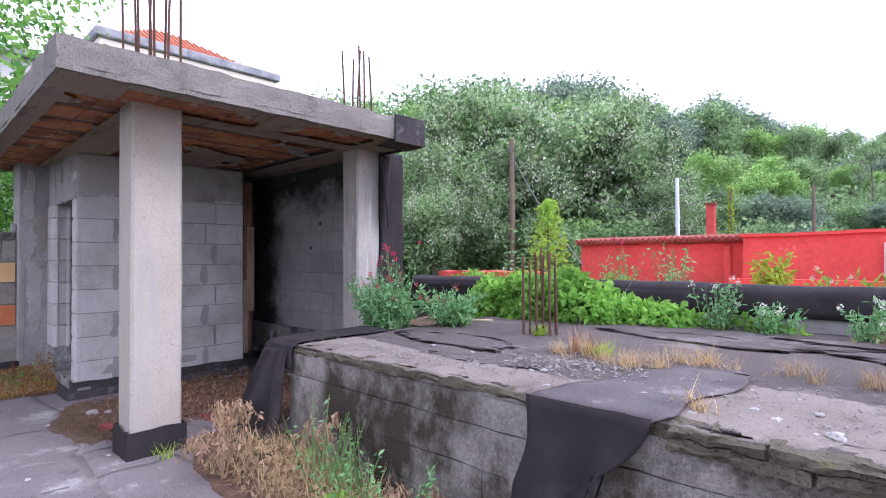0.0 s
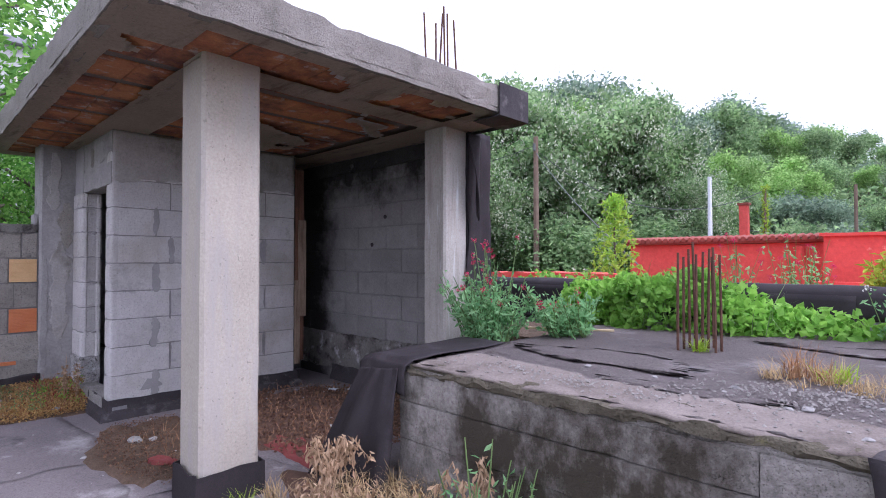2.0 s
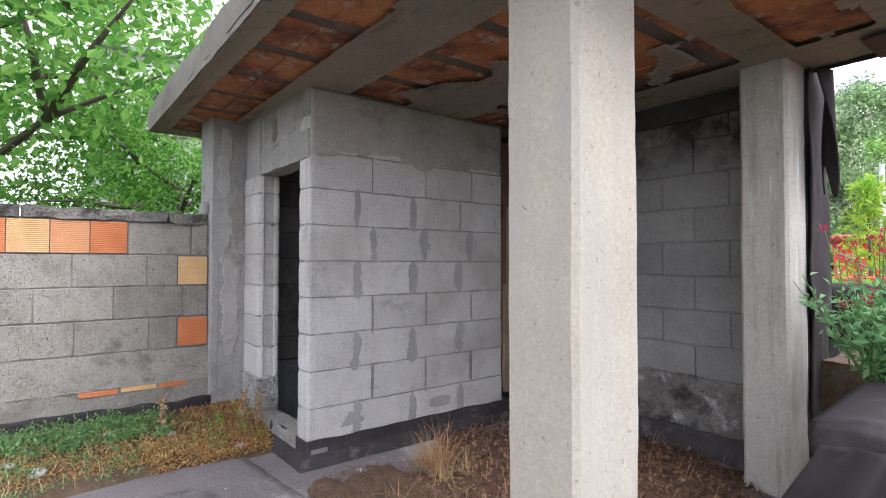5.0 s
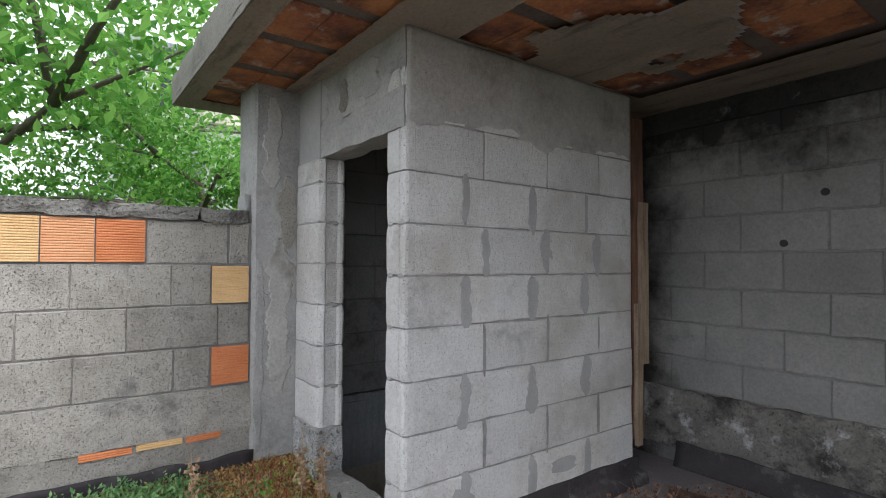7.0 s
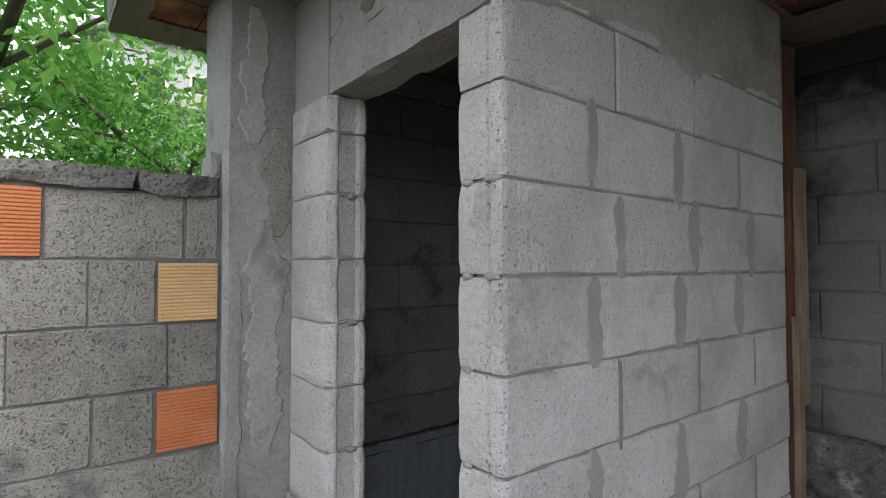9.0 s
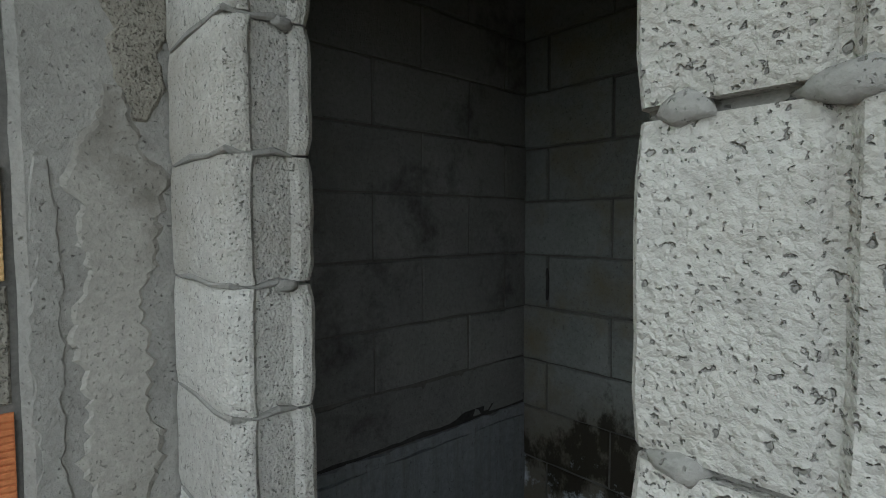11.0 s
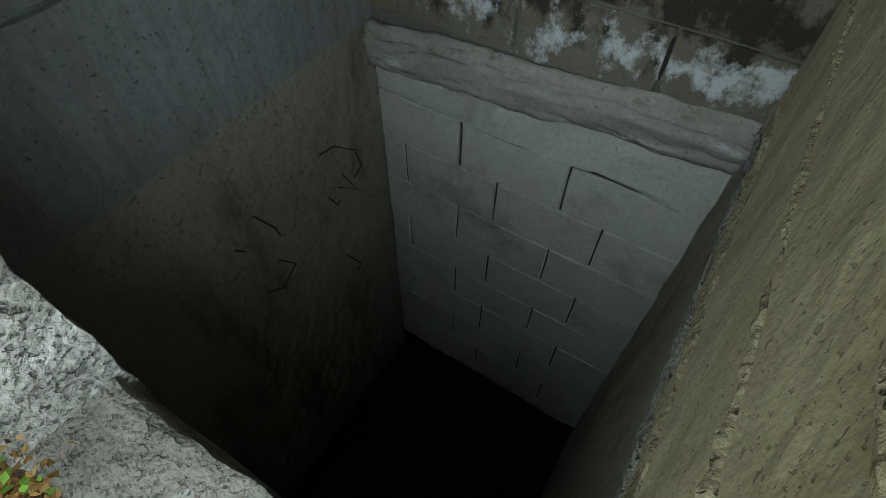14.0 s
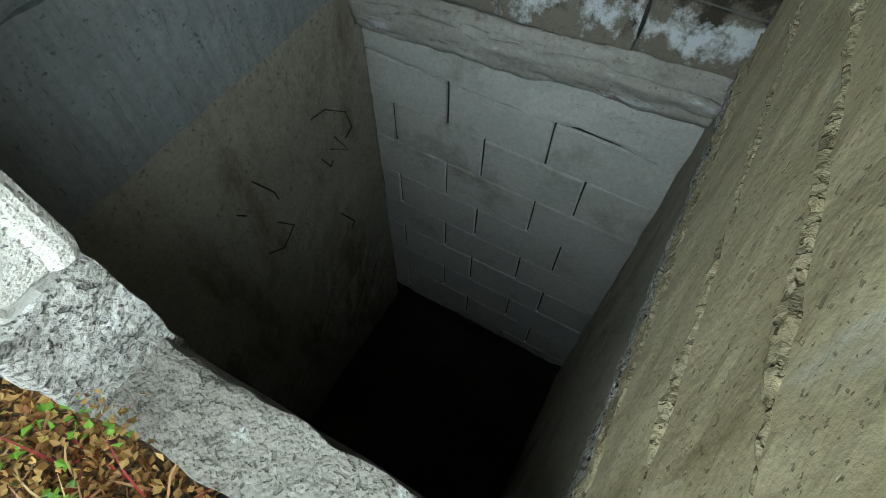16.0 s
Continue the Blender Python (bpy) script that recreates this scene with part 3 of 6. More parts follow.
def courses(parent, along, face, depth, a0, a1, joints, first, length, material, gap=0.009, skip=None, pick=None, bed=None):
    """Blocks course by course between joints; first gives the first head joint of even and odd courses."""
    for n, (z0, z1) in enumerate(zip(joints, joints[1:])):
        cuts = [a0]
        p = a0 + first[n % len(first)]
        while p < a1 - 0.06:
            cuts.append(p)
            p += length
        cuts.append(a1)
        for b0, b1 in zip(cuts, cuts[1:]):
            mid = (b0 + b1) / 2
            if skip and skip(mid, (z0 + z1) / 2):
                continue
            c = (mid, face, (z0 + z1) / 2) if along == "x" else (face, mid, (z0 + z1) / 2)
            lay_block(parent, along, c, b1 - b0 - gap, depth, z1 - z0 - (gap if bed is None else bed), pick(mid, (z0 + z1) / 2) if pick else material)


def smear(parent, along, face, side, a, z0, z1, w, material=None, name="mortar", proud=0.005, wob=0.4):
    """An uneven mortar smear over a head joint, a few millimetres proud of the face."""
    bm = bmesh.new()
    n = max(12, int((z1 - z0) / 0.012))
    pts = []
    for end, seed in ((-1, 1.3), (1, 7.7)):
        for i in range(n + 1):
            k = i / n if end < 0 else 1 - i / n
            z = z0 + (z1 - z0) * k
            taper = min(1.0, 0.35 + 4 * min(k, 1 - k))
            ragged = wob * noise.noise(Vector((a * 9, z * 8, seed))) + 0.45 * wob * noise.noise(Vector((a * 9, z * 45, seed)))
            pts.append((a + end * w * taper * (0.5 + ragged), z))
    at = lambda p, q, o: (p, face + side * o, q) if along == "x" else (face + side * o, p, q)
    back = [bm.verts.new(at(p, q, -0.004)) for p, q in pts]
    ca, cz = a, (z0 + z1) / 2
    front = [bm.verts.new(at(ca + (p - ca) * 0.86, cz + (q - cz) * 0.97, proud)) for p, q in pts]
    m = len(pts)
    for i in range(m):
        bm.faces.new((back[i], back[(i + 1) % m], front[(i + 1) % m], front[i]))
    bm.faces.new(front)
    bmesh.ops.recalc_face_normals(bm, faces=list(bm.faces))
    return part(name, bm, material or M_mortar, parent)

# ---- ground, floor and platform ----
KX, KY = -6.12, 1.22          # outer faces of the block room
SOFFIT, SLAB_TOP = 2.41, 2.61


def hill(x, y):
    r = math.hypot(x, y)
    turn = math.atan2(-x, y)
    side = max(0.0, math.cos((turn - 0.25) * 0.75)) ** 2
    s = max(0.0, r - 24)
    dip = -3.2 * max(0.0, min(1.0, (16 - r) / 5))
    return dip - 0.7 + side * 15 * (1 - math.exp(-((s / 34) ** 1.3))) + 0.4 * noise.noise(Vector((x, y, 0)) * 0.08) * min(1, r / 20)


bm = bmesh.new()
radii = [0.01, 6, 10, 12, 14, 16, 20, 24, 28, 33, 38, 44, 52, 62, 75, 95, 130, 200, 400, 900, 2000]
prev = None
for r in radii:
    ring = [bm.verts.new((r * math.cos(a), r * math.sin(a), hill(r * math.cos(a), r * math.sin(a)))) for a in (2 * math.pi * i / 72 for i in range(72))]
    if prev:
        for i in range(72):
            bm.faces.new((prev[i], ring[i], ring[(i + 1) % 72], prev[(i + 1) % 72]))
    prev = ring
solid("ground", bm, M_ground, "green grassy hillside rising behind the roofs", "ground", "structure", smooth=True)


def floor_z(x, y):
    """The felt floor, with the soil bank rising towards the boundary wall."""
    return 0.012 * noise.noise(Vector((x, y, 0)) * 1.3) + 0.004 * noise.noise(Vector((x, y, 0)) * 6)


bm = bmesh.new()
nx, ny = 130, 84
x0, x1, y0, y1 = -8.3, 3.0, -4.2, 3.6
vs = {}
for i in range(nx + 1):
    for j in range(ny + 1):
        x, y = x0 + (x1 - x0) * i / nx, y0 + (y1 - y0) * j / ny
        vs[i, j] = (x, y, floor_z(x, y))
made = {}
for i in range(nx):
    for j in range(ny):
        cx, cy = (vs[i, j][0] + vs[i + 1, j][0]) / 2, (vs[i, j][1] + vs[i, j + 1][1]) / 2
        if -7.7 < cx < -6.2 and 1.3 < cy < 2.8:
            continue
        f = []
        for k in ((i, j), (i + 1, j), (i + 1, j + 1), (i, j + 1)):
            if k not in made:
                made[k] = bm.verts.new(vs[k])
            f.append(made[k])
        bm.faces.new(f)
solid("floor", bm, M_floor, "worn grey bitumen felt terrace floor with pale scuffs", "floor", "structure", smooth=True)

# overlapping felt sheets on the floor
for n, (ax, ay, bx, by, turn) in enumerate(((-5.6, 0.55, 1.3, 0.5, 6), (-4.3, 0.35, 0.9, 0.55, -4), (-3.0, 0.9, 0.8, 0.5, 3), (-5.4, -0.5, 1.4, 0.5, 2), (-2.0, 0.4, 0.9, 0.5, -3), (-4.6, 1.95, 0.45, 0.3, 20))):
    def lay(u, v, ax=ax, ay=ay, bx=bx, by=by, turn=turn, n=n):
        x, y = (u * 2 - 1) * bx, (v * 2 - 1) * by
        x += 0.06 * noise.noise(Vector((y * 5, n, 0))) * abs(u * 2 - 1)
        y += 0.06 * noise.noise(Vector((x * 5, n, 3))) * abs(v * 2 - 1)
        c, s = math.cos(radians(turn)), math.sin(radians(turn))
        px, py = ax + x * c - y * s, ay + x * s + y * c
        rim = max(abs(u * 2 - 1), abs(v * 2 - 1)) ** 6
        return Vector((px, py, floor_z(px, py) + 0.004 + 0.014 * rim * max(0.0, noise.noise(Vector((px * 3, py * 3, n))))))
    solid("felt_sheet", sheet(lay, 26, 16, 0.005), M_floor, "grey weathered felt sheet lapped on the terrace floor", "roofing felt", group="floor felt sheets", smooth=True)

# the platform: a concrete body with a felt covered top
plat = thing("platform", "raised board-marked concrete platform covered with torn roofing felt", "platform", kind="structure")
PX0, PY0, PZ = -3.28, 1.92, 0.76
part("body", gridbox(bmesh.new(), PX0, 3.2, PY0, 4.9, -0.3, PZ - 0.03, 0.075, 0.01, 4.0), M_plat, plat, "board-marked concrete face with dark damp stains")
# board ledges and broken screed along the front edge
for z0, z1 in ((-0.1, 0.165), (0.169, 0.355), (0.359, 0.555), (0.559, 0.70)):
    x = PX0 - 0.004
    while x < 3.1:
        n = min(3.19, x + random.uniform(1.1, 2.4))
        part("board_face", gridbox(bmesh.new(), x, n - 0.004, PY0 - 0.012 - random.uniform(0, 0.010), PY0 + 0.05, z0, z1, 0.045, 0.005, 10.0, chip=0.008), M_plat, plat)
        x = n
lip = bmesh.new()
x = PX0 + 0.02
while x < 3.0:
    w = random.uniform(0.5, 1.6)
    gridbox(lip, x, x + w, PY0 - 0.012 - random.uniform(0, 0.01), PY0 + 0.2, PZ - 0.05 - random.uniform(0, 0.02), PZ - 0.008, 0.028, 0.020, 11.0, chip=0.04)
    x += w - 0.02
part("broken_edge", lip, M_moss, plat, "crumbling mossy screed edge")


def plat_z(x, y):
    z = PZ + 0.02 * noise.noise(Vector((x, y, 3)) * 0.9) + 0.006 * noise.noise(Vector((x, y, 3)) * 5)
    return z


bm = bmesh.new()
rows = []
for i in range(91):
    x = PX0 - 0.02 + 6.5 * i / 90
    rows.append([bm.verts.new((x, PY0 + 0.03 + 0.05 * noise.noise(Vector((x * 3, 0, 5))) + j / 44 * 2.92, plat_z(x, PY0 + j / 44 * 2.95))) for j in range(45)])
for i in range(90):
    for j in range(44):
        bm.faces.new((rows[i][j], rows[i + 1][j], rows[i + 1][j + 1], rows[i][j + 1]))
bmesh.ops.solidify(bm, geom=list(bm.faces), thickness=0.03)
part("felt_top", bm, M_plat_top, plat, "weathered purple-grey roofing felt", smooth=True)

# torn felt flaps lying on the platform
for n, (cx, cy, rx, ry) in enumerate(((-2.5, 2.8, 0.6, 0.2), (-1.95, 2.32, 0.42, 0.08), (-1.2, 3.95, 0.7, 0.2), (0.3, 3.9, 0.7, 0.25), (1.2, 3.0, 0.5, 0.3), (-0.1, 4.35, 0.8, 0.14))):
    out = blob_outline(cx, cy, rx, ry, 44, 0.5, n * 3.1)
    bm = bmesh.new()
    ctr = bm.verts.new((cx, cy, plat_z(cx, cy) + 0.014))
    ring1 = [bm.verts.new((cx + (x - cx) * 0.6, cy + (y - cy) * 0.6, plat_z(x, y) + 0.013)) for x, y in out]
    ring2 = [bm.verts.new((x, y, plat_z(x, y) + 0.009 + 0.006 * max(0, noise.noise(Vector((x * 4, y * 4, n)))))) for x, y in out]
    for i in range(44):
        j = (i + 1) % 44
        bm.faces.new((ctr, ring1[i], ring1[j]))
        bm.faces.new((ring1[i], ring2[i], ring2[j], ring1[j]))
    bmesh.ops.solidify(bm, geom=list(bm.faces), thickness=0.004)
    solid("felt_scrap", bm, M_plat_top, "torn curling strip of grey roofing felt on the platform", "roofing felt", group="torn felt strips", smooth=True)


def fold(u, v, s):
    return 0.03 * math.sin(v * 9 + s) * u + 0.025 * noise.noise(Vector((u * 2, v * 4, s)))


# the felt hanging over the platform's near corner: a folded top flap and a flaring skirt
drape = thing("felt_drape", "black bitumen felt draped over the platform corner", "roofing felt")


def flap(u, v):
    x = -3.57 + 0.36 * v + 0.015 * math.sin(u * 6)
    prof = ((2.75, 0.02), (2.4, 0.024), (2.1, 0.026), (1.93, 0.022), (1.885, -0.01), (1.87, -0.07), (1.868, -0.14 + 0.03 * math.sin(v * 5)))
    k = u * 6
    i = min(5, int(k))
    w = k - i
    slope = -0.03 * max(0.0, (0.35 - v) / 0.35) ** 2
    return Vector((x - 0.12 * (1 - u) * (1 - v), prof[i][0] * (1 - w) + prof[i + 1][0] * w, PZ + slope + prof[i][1] * (1 - w) + prof[i + 1][1] * w + 0.008 * noise.noise(Vector((u * 5, v * 4, 1)))))


part("top_flap", sheet(flap, 30, 14), M_felt, drape, "folded felt flap", smooth=True)


def skirt_fall(u, v):
    # v runs along the hem from the front round to the back, u from the top down
    top = Vector((-3.27 - 0.31 * v, 1.872 - 0.01 * v, PZ - 0.03 - 0.03 * v))
    low = Vector((-3.26 - 0.68 * v, 1.79 - 0.10 * math.sin(v * 3.0) - 0.04 * v, 0.02))
    p = top.lerp(low, u ** 1.25)
    wave = 0.055 * math.sin(v * 12 + 0.6) * u + 0.03 * noise.noise(Vector((u * 2.5, v * 5, 6)))
    return p + Vector((wave * 0.6, -wave, 0.09 * u * (1 - u) * math.sin(v * 6)))


part("hanging_skirt", sheet(skirt_fall, 26, 34), M_felt, drape, "hanging felt skirt with deep folds", smooth=True)


def drape_b(u, v):
    rim = abs(v * 2 - 1) ** 5
    if u < 0.55:
        k = 1 - u / 0.55
        y = 1.885 + (1.33 - 0.42 * v + 0.05 * math.sin(v * 9)) * k
        a = -1.30 + 0.42 * k + 0.03 * math.sin(k * 9)
        b = -0.72 + 0.14 * k * (1 - k * 0.6) + 0.035 * math.sin(k * 8 + 2)
        x = a + (b - a) * v
        return Vector((x, y, plat_z(x, y) + 0.022 + 0.012 * noise.noise(Vector((x * 6, y * 6, 4))) + 0.012 * rim * noise.noise(Vector((x * 4, y * 4, 7)))))
    k = (u - 0.55) / 0.45
    x = -1.30 + 0.58 * v + 0.035 * math.sin(v * 9 + 2) * v
    return Vector((x - 0.05 * k - 0.36 * k * v ** 2 + 0.03 * math.sin(k * 7) * rim, 1.872 - 0.07 * k + 0.045 * math.sin(v * 11 + 1 + k) * k + 0.02 * noise.noise(Vector((v * 5, k * 3, 2))), PZ + 0.016 - 0.03 * min(1, k * 8) - (0.60 - 0.12 * v + 0.03 * math.sin(v * 9)) * k))


strip_b = thing("felt_drape", "bitumen felt strip hanging over the platform edge", "roofing felt")
part("top_sheet", sheet(lambda u, v: drape_b(u * 0.56, v), 20, 18), M_felt_dusty, strip_b, "dusty worn felt lying flat", smooth=True)
part("hanging_end", sheet(lambda u, v: drape_b(0.555 + u * 0.445, v), 18, 18), M_felt, strip_b, "black felt hanging end", smooth=True)

# gravelly screed laid bare along the front edge
def bare_screed(x0, x1, depth):
    def fn(u, v):
        x = x0 + (x1 - x0) * u
        y = PY0 - 0.006 + (depth + 0.12 * noise.noise(Vector((x * 1.8, 0, 3))) + 0.04 * noise.noise(Vector((x * 9, 1, 3)))) * v
        h = 0.009 + 0.011 * noise.noise(Vector((x * 7, y * 7, 5))) + 0.008 * noise.noise(Vector((x * 22, y * 22, 6)))
        return Vector((x, y, plat_z(x, y) + h - 0.012 * (1 - v) ** 8 - 0.02 * v ** 10))
    return sheet(fn, int((x1 - x0) / 0.03), int(depth / 0.03), 0.012)


part("screed", bare_screed(-3.2, -1.2, 0.46), M_screed, plat, "worn gravelly screed", smooth=True)
part("screed", bare_screed(-0.85, 3.0, 0.85), M_screed, plat, "worn gravelly screed", smooth=True)
crumbs = bmesh.new()
for layer, (zt, zb, back) in enumerate(((PZ - 0.005, PZ - 0.045, 0.0), (PZ - 0.05, PZ - 0.10, 0.012))):
    x = -0.7
    while x < 2.9:
        w = random.uniform(0.18, 0.55)
        gridbox(crumbs, x, x + w - 0.01, PY0 - 0.045 + back - random.uniform(0, 0.015), PY0 + 0.06, zb + random.uniform(-0.008, 0.008), zt + random.uniform(-0.006, 0.006), 0.028, 0.016, 12.0, chip=0.04)
        x += w
part("crumbling_layer", crumbs, M_moss, plat, "layered crumbling edge")

# raised bed between the platform and the column
solid("planting_bed", gridbox(bmesh.new(), -4.06, PX0 + 0.02, 3.44, 4.88, -0.2, PZ - 0.05, 0.07, 0.02, 5.0), M_soil, "earth bank between the platform and the column", "soil", "structure")

# parapet behind the platform, wrapped in felt
parapet = thing("parapet", "low parapet wrapped in black bitumen felt", "parapet", kind="structure")
part("wall", gridbox(bmesh.new(), -5.2, 4.6, 4.86, 5.1, 0.3, 1.06, 0.09, 0.01, 3.0), M_render, parapet)


def cap(u, v):
    x = -5.2 + 9.8 * u
    prof = ((4.835, 0.86 + 0.05 * noise.noise(Vector((x * 2, 0, 1)))), (4.83, 0.98), (4.84, 1.07), (4.90, 1.115), (5.06, 1.115), (5.13, 1.05), (5.13, 0.75))
    k = v * 6
    i = min(5, int(k))
    a, b = prof[i], prof[i + 1]
    w = k - i
    return Vector((x, a[0] + (b[0] - a[0]) * w + 0.012 * noise.noise(Vector((x * 3, v * 4, 2))), a[1] + (b[1] - a[1]) * w + 0.02 * noise.noise(Vector((x * 1.7, v, 5)))))


part("felt_cap", sheet(cap, 90, 12), M_felt, parapet, "black felt capping", smooth=True)
part("felt_face", sheet(lambda u, v: Vector((-5.2 + 3.6 * u, 4.825 - 0.06 * v * v + 0.015 * noise.noise(Vector((u * 6, v * 3, 8))), 1.05 - 0.36 * v)), 40, 8), M_felt, parapet, "black felt facing", smooth=True)

# ---- the concrete shelter ----
slab = thing("ceiling", "cantilevered concrete roof slab showing orange hollow tiles below", "roof slab", kind="structure")
SX0, SX1, SY0, SY1 = -8.1, -3.50, 0.60, 3.40
edge = gridbox(bmesh.new(), SX0, SX1, SY0, SY1, SOFFIT + 0.035, SLAB_TOP, 0.06, 0.009, 7.0, chip=0.02)
part("slab_body", edge, M_slab, slab, "rough grey concrete slab edge")


def bare(x, y):
    """How far the soffit's skin has fallen at a place (positive: tiles show)."""
    n = noise.noise(Vector((x * 1.3, y * 1.6, 2.2))) + 0.35 * noise.noise(Vector((x * 4, y * 4, 9)))
    band = -1.0
    if 0.72 < y < 1.09 and -7.85 < x < -4.0:
        band = 0.42
    if 1.46 < y < 2.95 and -6.1 < x < -4.25:
        band = 0.22
    if 1.0 < y < 2.95 and -3.99 < x < -3.66:
        band = 0.05
    return n + band


rim = bmesh.new()
for rx0, rx1, ry0, ry1 in ((SX0 + 0.003, SX1 - 0.003, SY0 + 0.003, SY0 + 0.07), (SX0 + 0.003, SX1 - 0.003, SY1 - 0.07, SY1 - 0.003), (SX0 + 0.003, SX0 + 0.07, SY0 + 0.071, SY1 - 0.071), (SX1 - 0.07, SX1 - 0.003, SY0 + 0.071, SY1 - 0.071)):
    gridbox(rim, rx0, rx1, ry0, ry1, SOFFIT + 0.002, SOFFIT + 0.06, 0.05, 0.005, 9.0)
part("slab_rim", rim, M_slab, slab, "rough lower rim of the slab")
bm = bmesh.new()
st = 0.03
cells = {}
cnx, cny = int((SX1 - SX0 - 0.02) / st), int((SY1 - SY0 - 0.02) / st)


def sv(i, j):
    if (i, j) not in cells:
        x, y = SX0 + 0.01 + i * st, SY0 + 0.01 + j * st
        lift = 0.004 * noise.noise(Vector((x, y * 5, 1)))
        if bare(x, y) > -0.09:
            lift -= 0.010
        cells[i, j] = bm.verts.new((x + 0.01 * noise.noise(Vector((x, y, 0)) * 20), y + 0.01 * noise.noise(Vector((x, y, 5)) * 20), SOFFIT + lift))
    return cells[i, j]


for i in range(cnx):
    for j in range(cny):
        x, y = SX0 + (i + 0.5) * st, SY0 + (j + 0.5) * st
        b = bare(x, y)
        if b > 0:
            continue
        f = bm.faces.new((sv(i, j), sv(i, j + 1), sv(i + 1, j + 1), sv(i + 1, j)))
        f.material_index = 1 if -0.045 < b and noise.noise(Vector((x * 2, y * 2, 4))) > 0.05 else 0
bmesh.ops.solidify(bm, geom=list(bm.faces), thickness=-0.03)
part("soffit_skin", bm, [M_soffit, M_efflorescence], slab, "flaking board-marked soffit with pale lime edges", smooth=True)
bm = bmesh.new()
i = 0
while i < 9:
    x = -8.0 + 0.46 * i
    for y0, rows in ((0.70, 2), (1.46, 6)):
        for k in range(rows):
            if x > -4.1 and y0 < 1:
                continue
            box(bm, x, x + 0.365, y0 + 0.24 * k, y0 + 0.24 * k + 0.235, SOFFIT + 0.012 + random.uniform(0, 0.006), SOFFIT + 0.05, bevel=0.006)
    i += 1
for k in range(8):
    box(bm, -3.98, -3.64, 1.0 + 0.245 * k, 1.235 + 0.245 * k, SOFFIT + 0.012 + random.uniform(0, 0.006), SOFFIT + 0.05, bevel=0.006)
part("soffit_tiles", bm, M_terracotta, slab, "orange hollow clay ceiling tiles")
part("ceiling_rib", boxed(-8.0, -3.6, 0.68, 3.2, SOFFIT + 0.026, SOFFIT + 0.034), M_rib, slab, "dark ceiling ribs between the tiles")
part("felt_wrap", sheet(lambda u, v: Vector((SX1 + 0.014 - 0.25 * max(0.0, (v - 0.5) * 2) if v > 0.5 else SX1 + 0.014, 3.05 + 0.36 * u, SLAB_TOP + 0.02 - 0.235 * min(1, v * 2) + (0 if v <= 0.5 else -0.005))), 8, 8, 0.01), M_felt_worn, slab, "dark felt wrapped round the slab end")
part("felt_end", boxed(SX0 + 0.3, SX1 + 0.014, 3.405, 3.42, SOFFIT - 0.02, SLAB_TOP + 0.02, bevel=0.004), M_felt, slab)


def column(name, x0, x1, y0, y1, z0, z1, label, mat=None):
    bm = bmesh.new()
    c = 0.018
    ring = [(x0 + c, y0), (x1 - c, y0), (x1, y0 + c), (x1, y1 - c), (x1 - c, y1), (x0 + c, y1), (x0, y1 - c), (x0, y0 + c)]
    n = 34
    prev = None
    for k in range(n + 1):
        z = z0 + (z1 - z0) * k / n
        cur = []
        for x, y in ring:
            p = Vector((x, y, z))
            w = noise.noise_vector(Vector((x * 3, y * 3, z * 2.5))) * 0.004 + noise.noise_vector(p * 14) * 0.003
            cur.append(bm.verts.new(p + Vector((w.x, w.y, 0))))
        if prev:
            for i in range(8):
                bm.faces.new((prev[i], prev[(i + 1) % 8], cur[(i + 1) % 8], cur[i]))
        prev = cur
    return solid(name, bm, mat or M_concrete, label, "column", "structure")


COL1 = (-4.24, -3.95, 1.10, 1.43)
column("column", *COL1, -0.1, SOFFIT + 0.02, "pale cast concrete column with bevelled edges")
column("column", -4.32, -4.07, 3.08, 3.36, -0.1, SOFFIT + 0.02, "pale concrete column with rust and dirt streaks", M_column_stained)
column("column", -7.66, -7.345, 0.93, 1.25, -0.1, SOFFIT + 0.02, "rough rendered concrete corner column", M_render)

# felt collar round the free column
collar = sheet(lambda u, v: Vector(((COL1[0] + COL1[1]) / 2 + 0.162 * max(-1, min(1, 1.55 * math.cos(2 * math.pi * u))) * (1 + 0.015 * (1 - v)), (COL1[2] + COL1[3]) / 2 + 0.190 * max(-1, min(1, 1.55 * math.sin(2 * math.pi * u))) * (1 + 0.015 * (1 - v)), -0.02 + (0.21 + 0.02 * noise.noise(Vector((math.cos(6.28 * u) * 2, math.sin(6.28 * u) * 2, 0)))) * v)), 48, 5, 0.006)
solid("felt_collar", collar, M_felt, "black bitumen felt collar at the column foot", "roofing felt")

# starter bars
def bars(label, places, z0, group):
    base = thing("rebar_cluster", label, "rebar", group=group)
    for x, y, h, lx, ly in places:
        bm = tube(bmesh.new(), [(x, y, z0 - 0.05), (x + lx * 0.3, y + ly * 0.3, z0 + h * 0.5), (x + lx, y + ly, z0 + h)], [0.009, 0.009, 0.008], 6)
        part("bar", bm, M_rust, base)
    return base


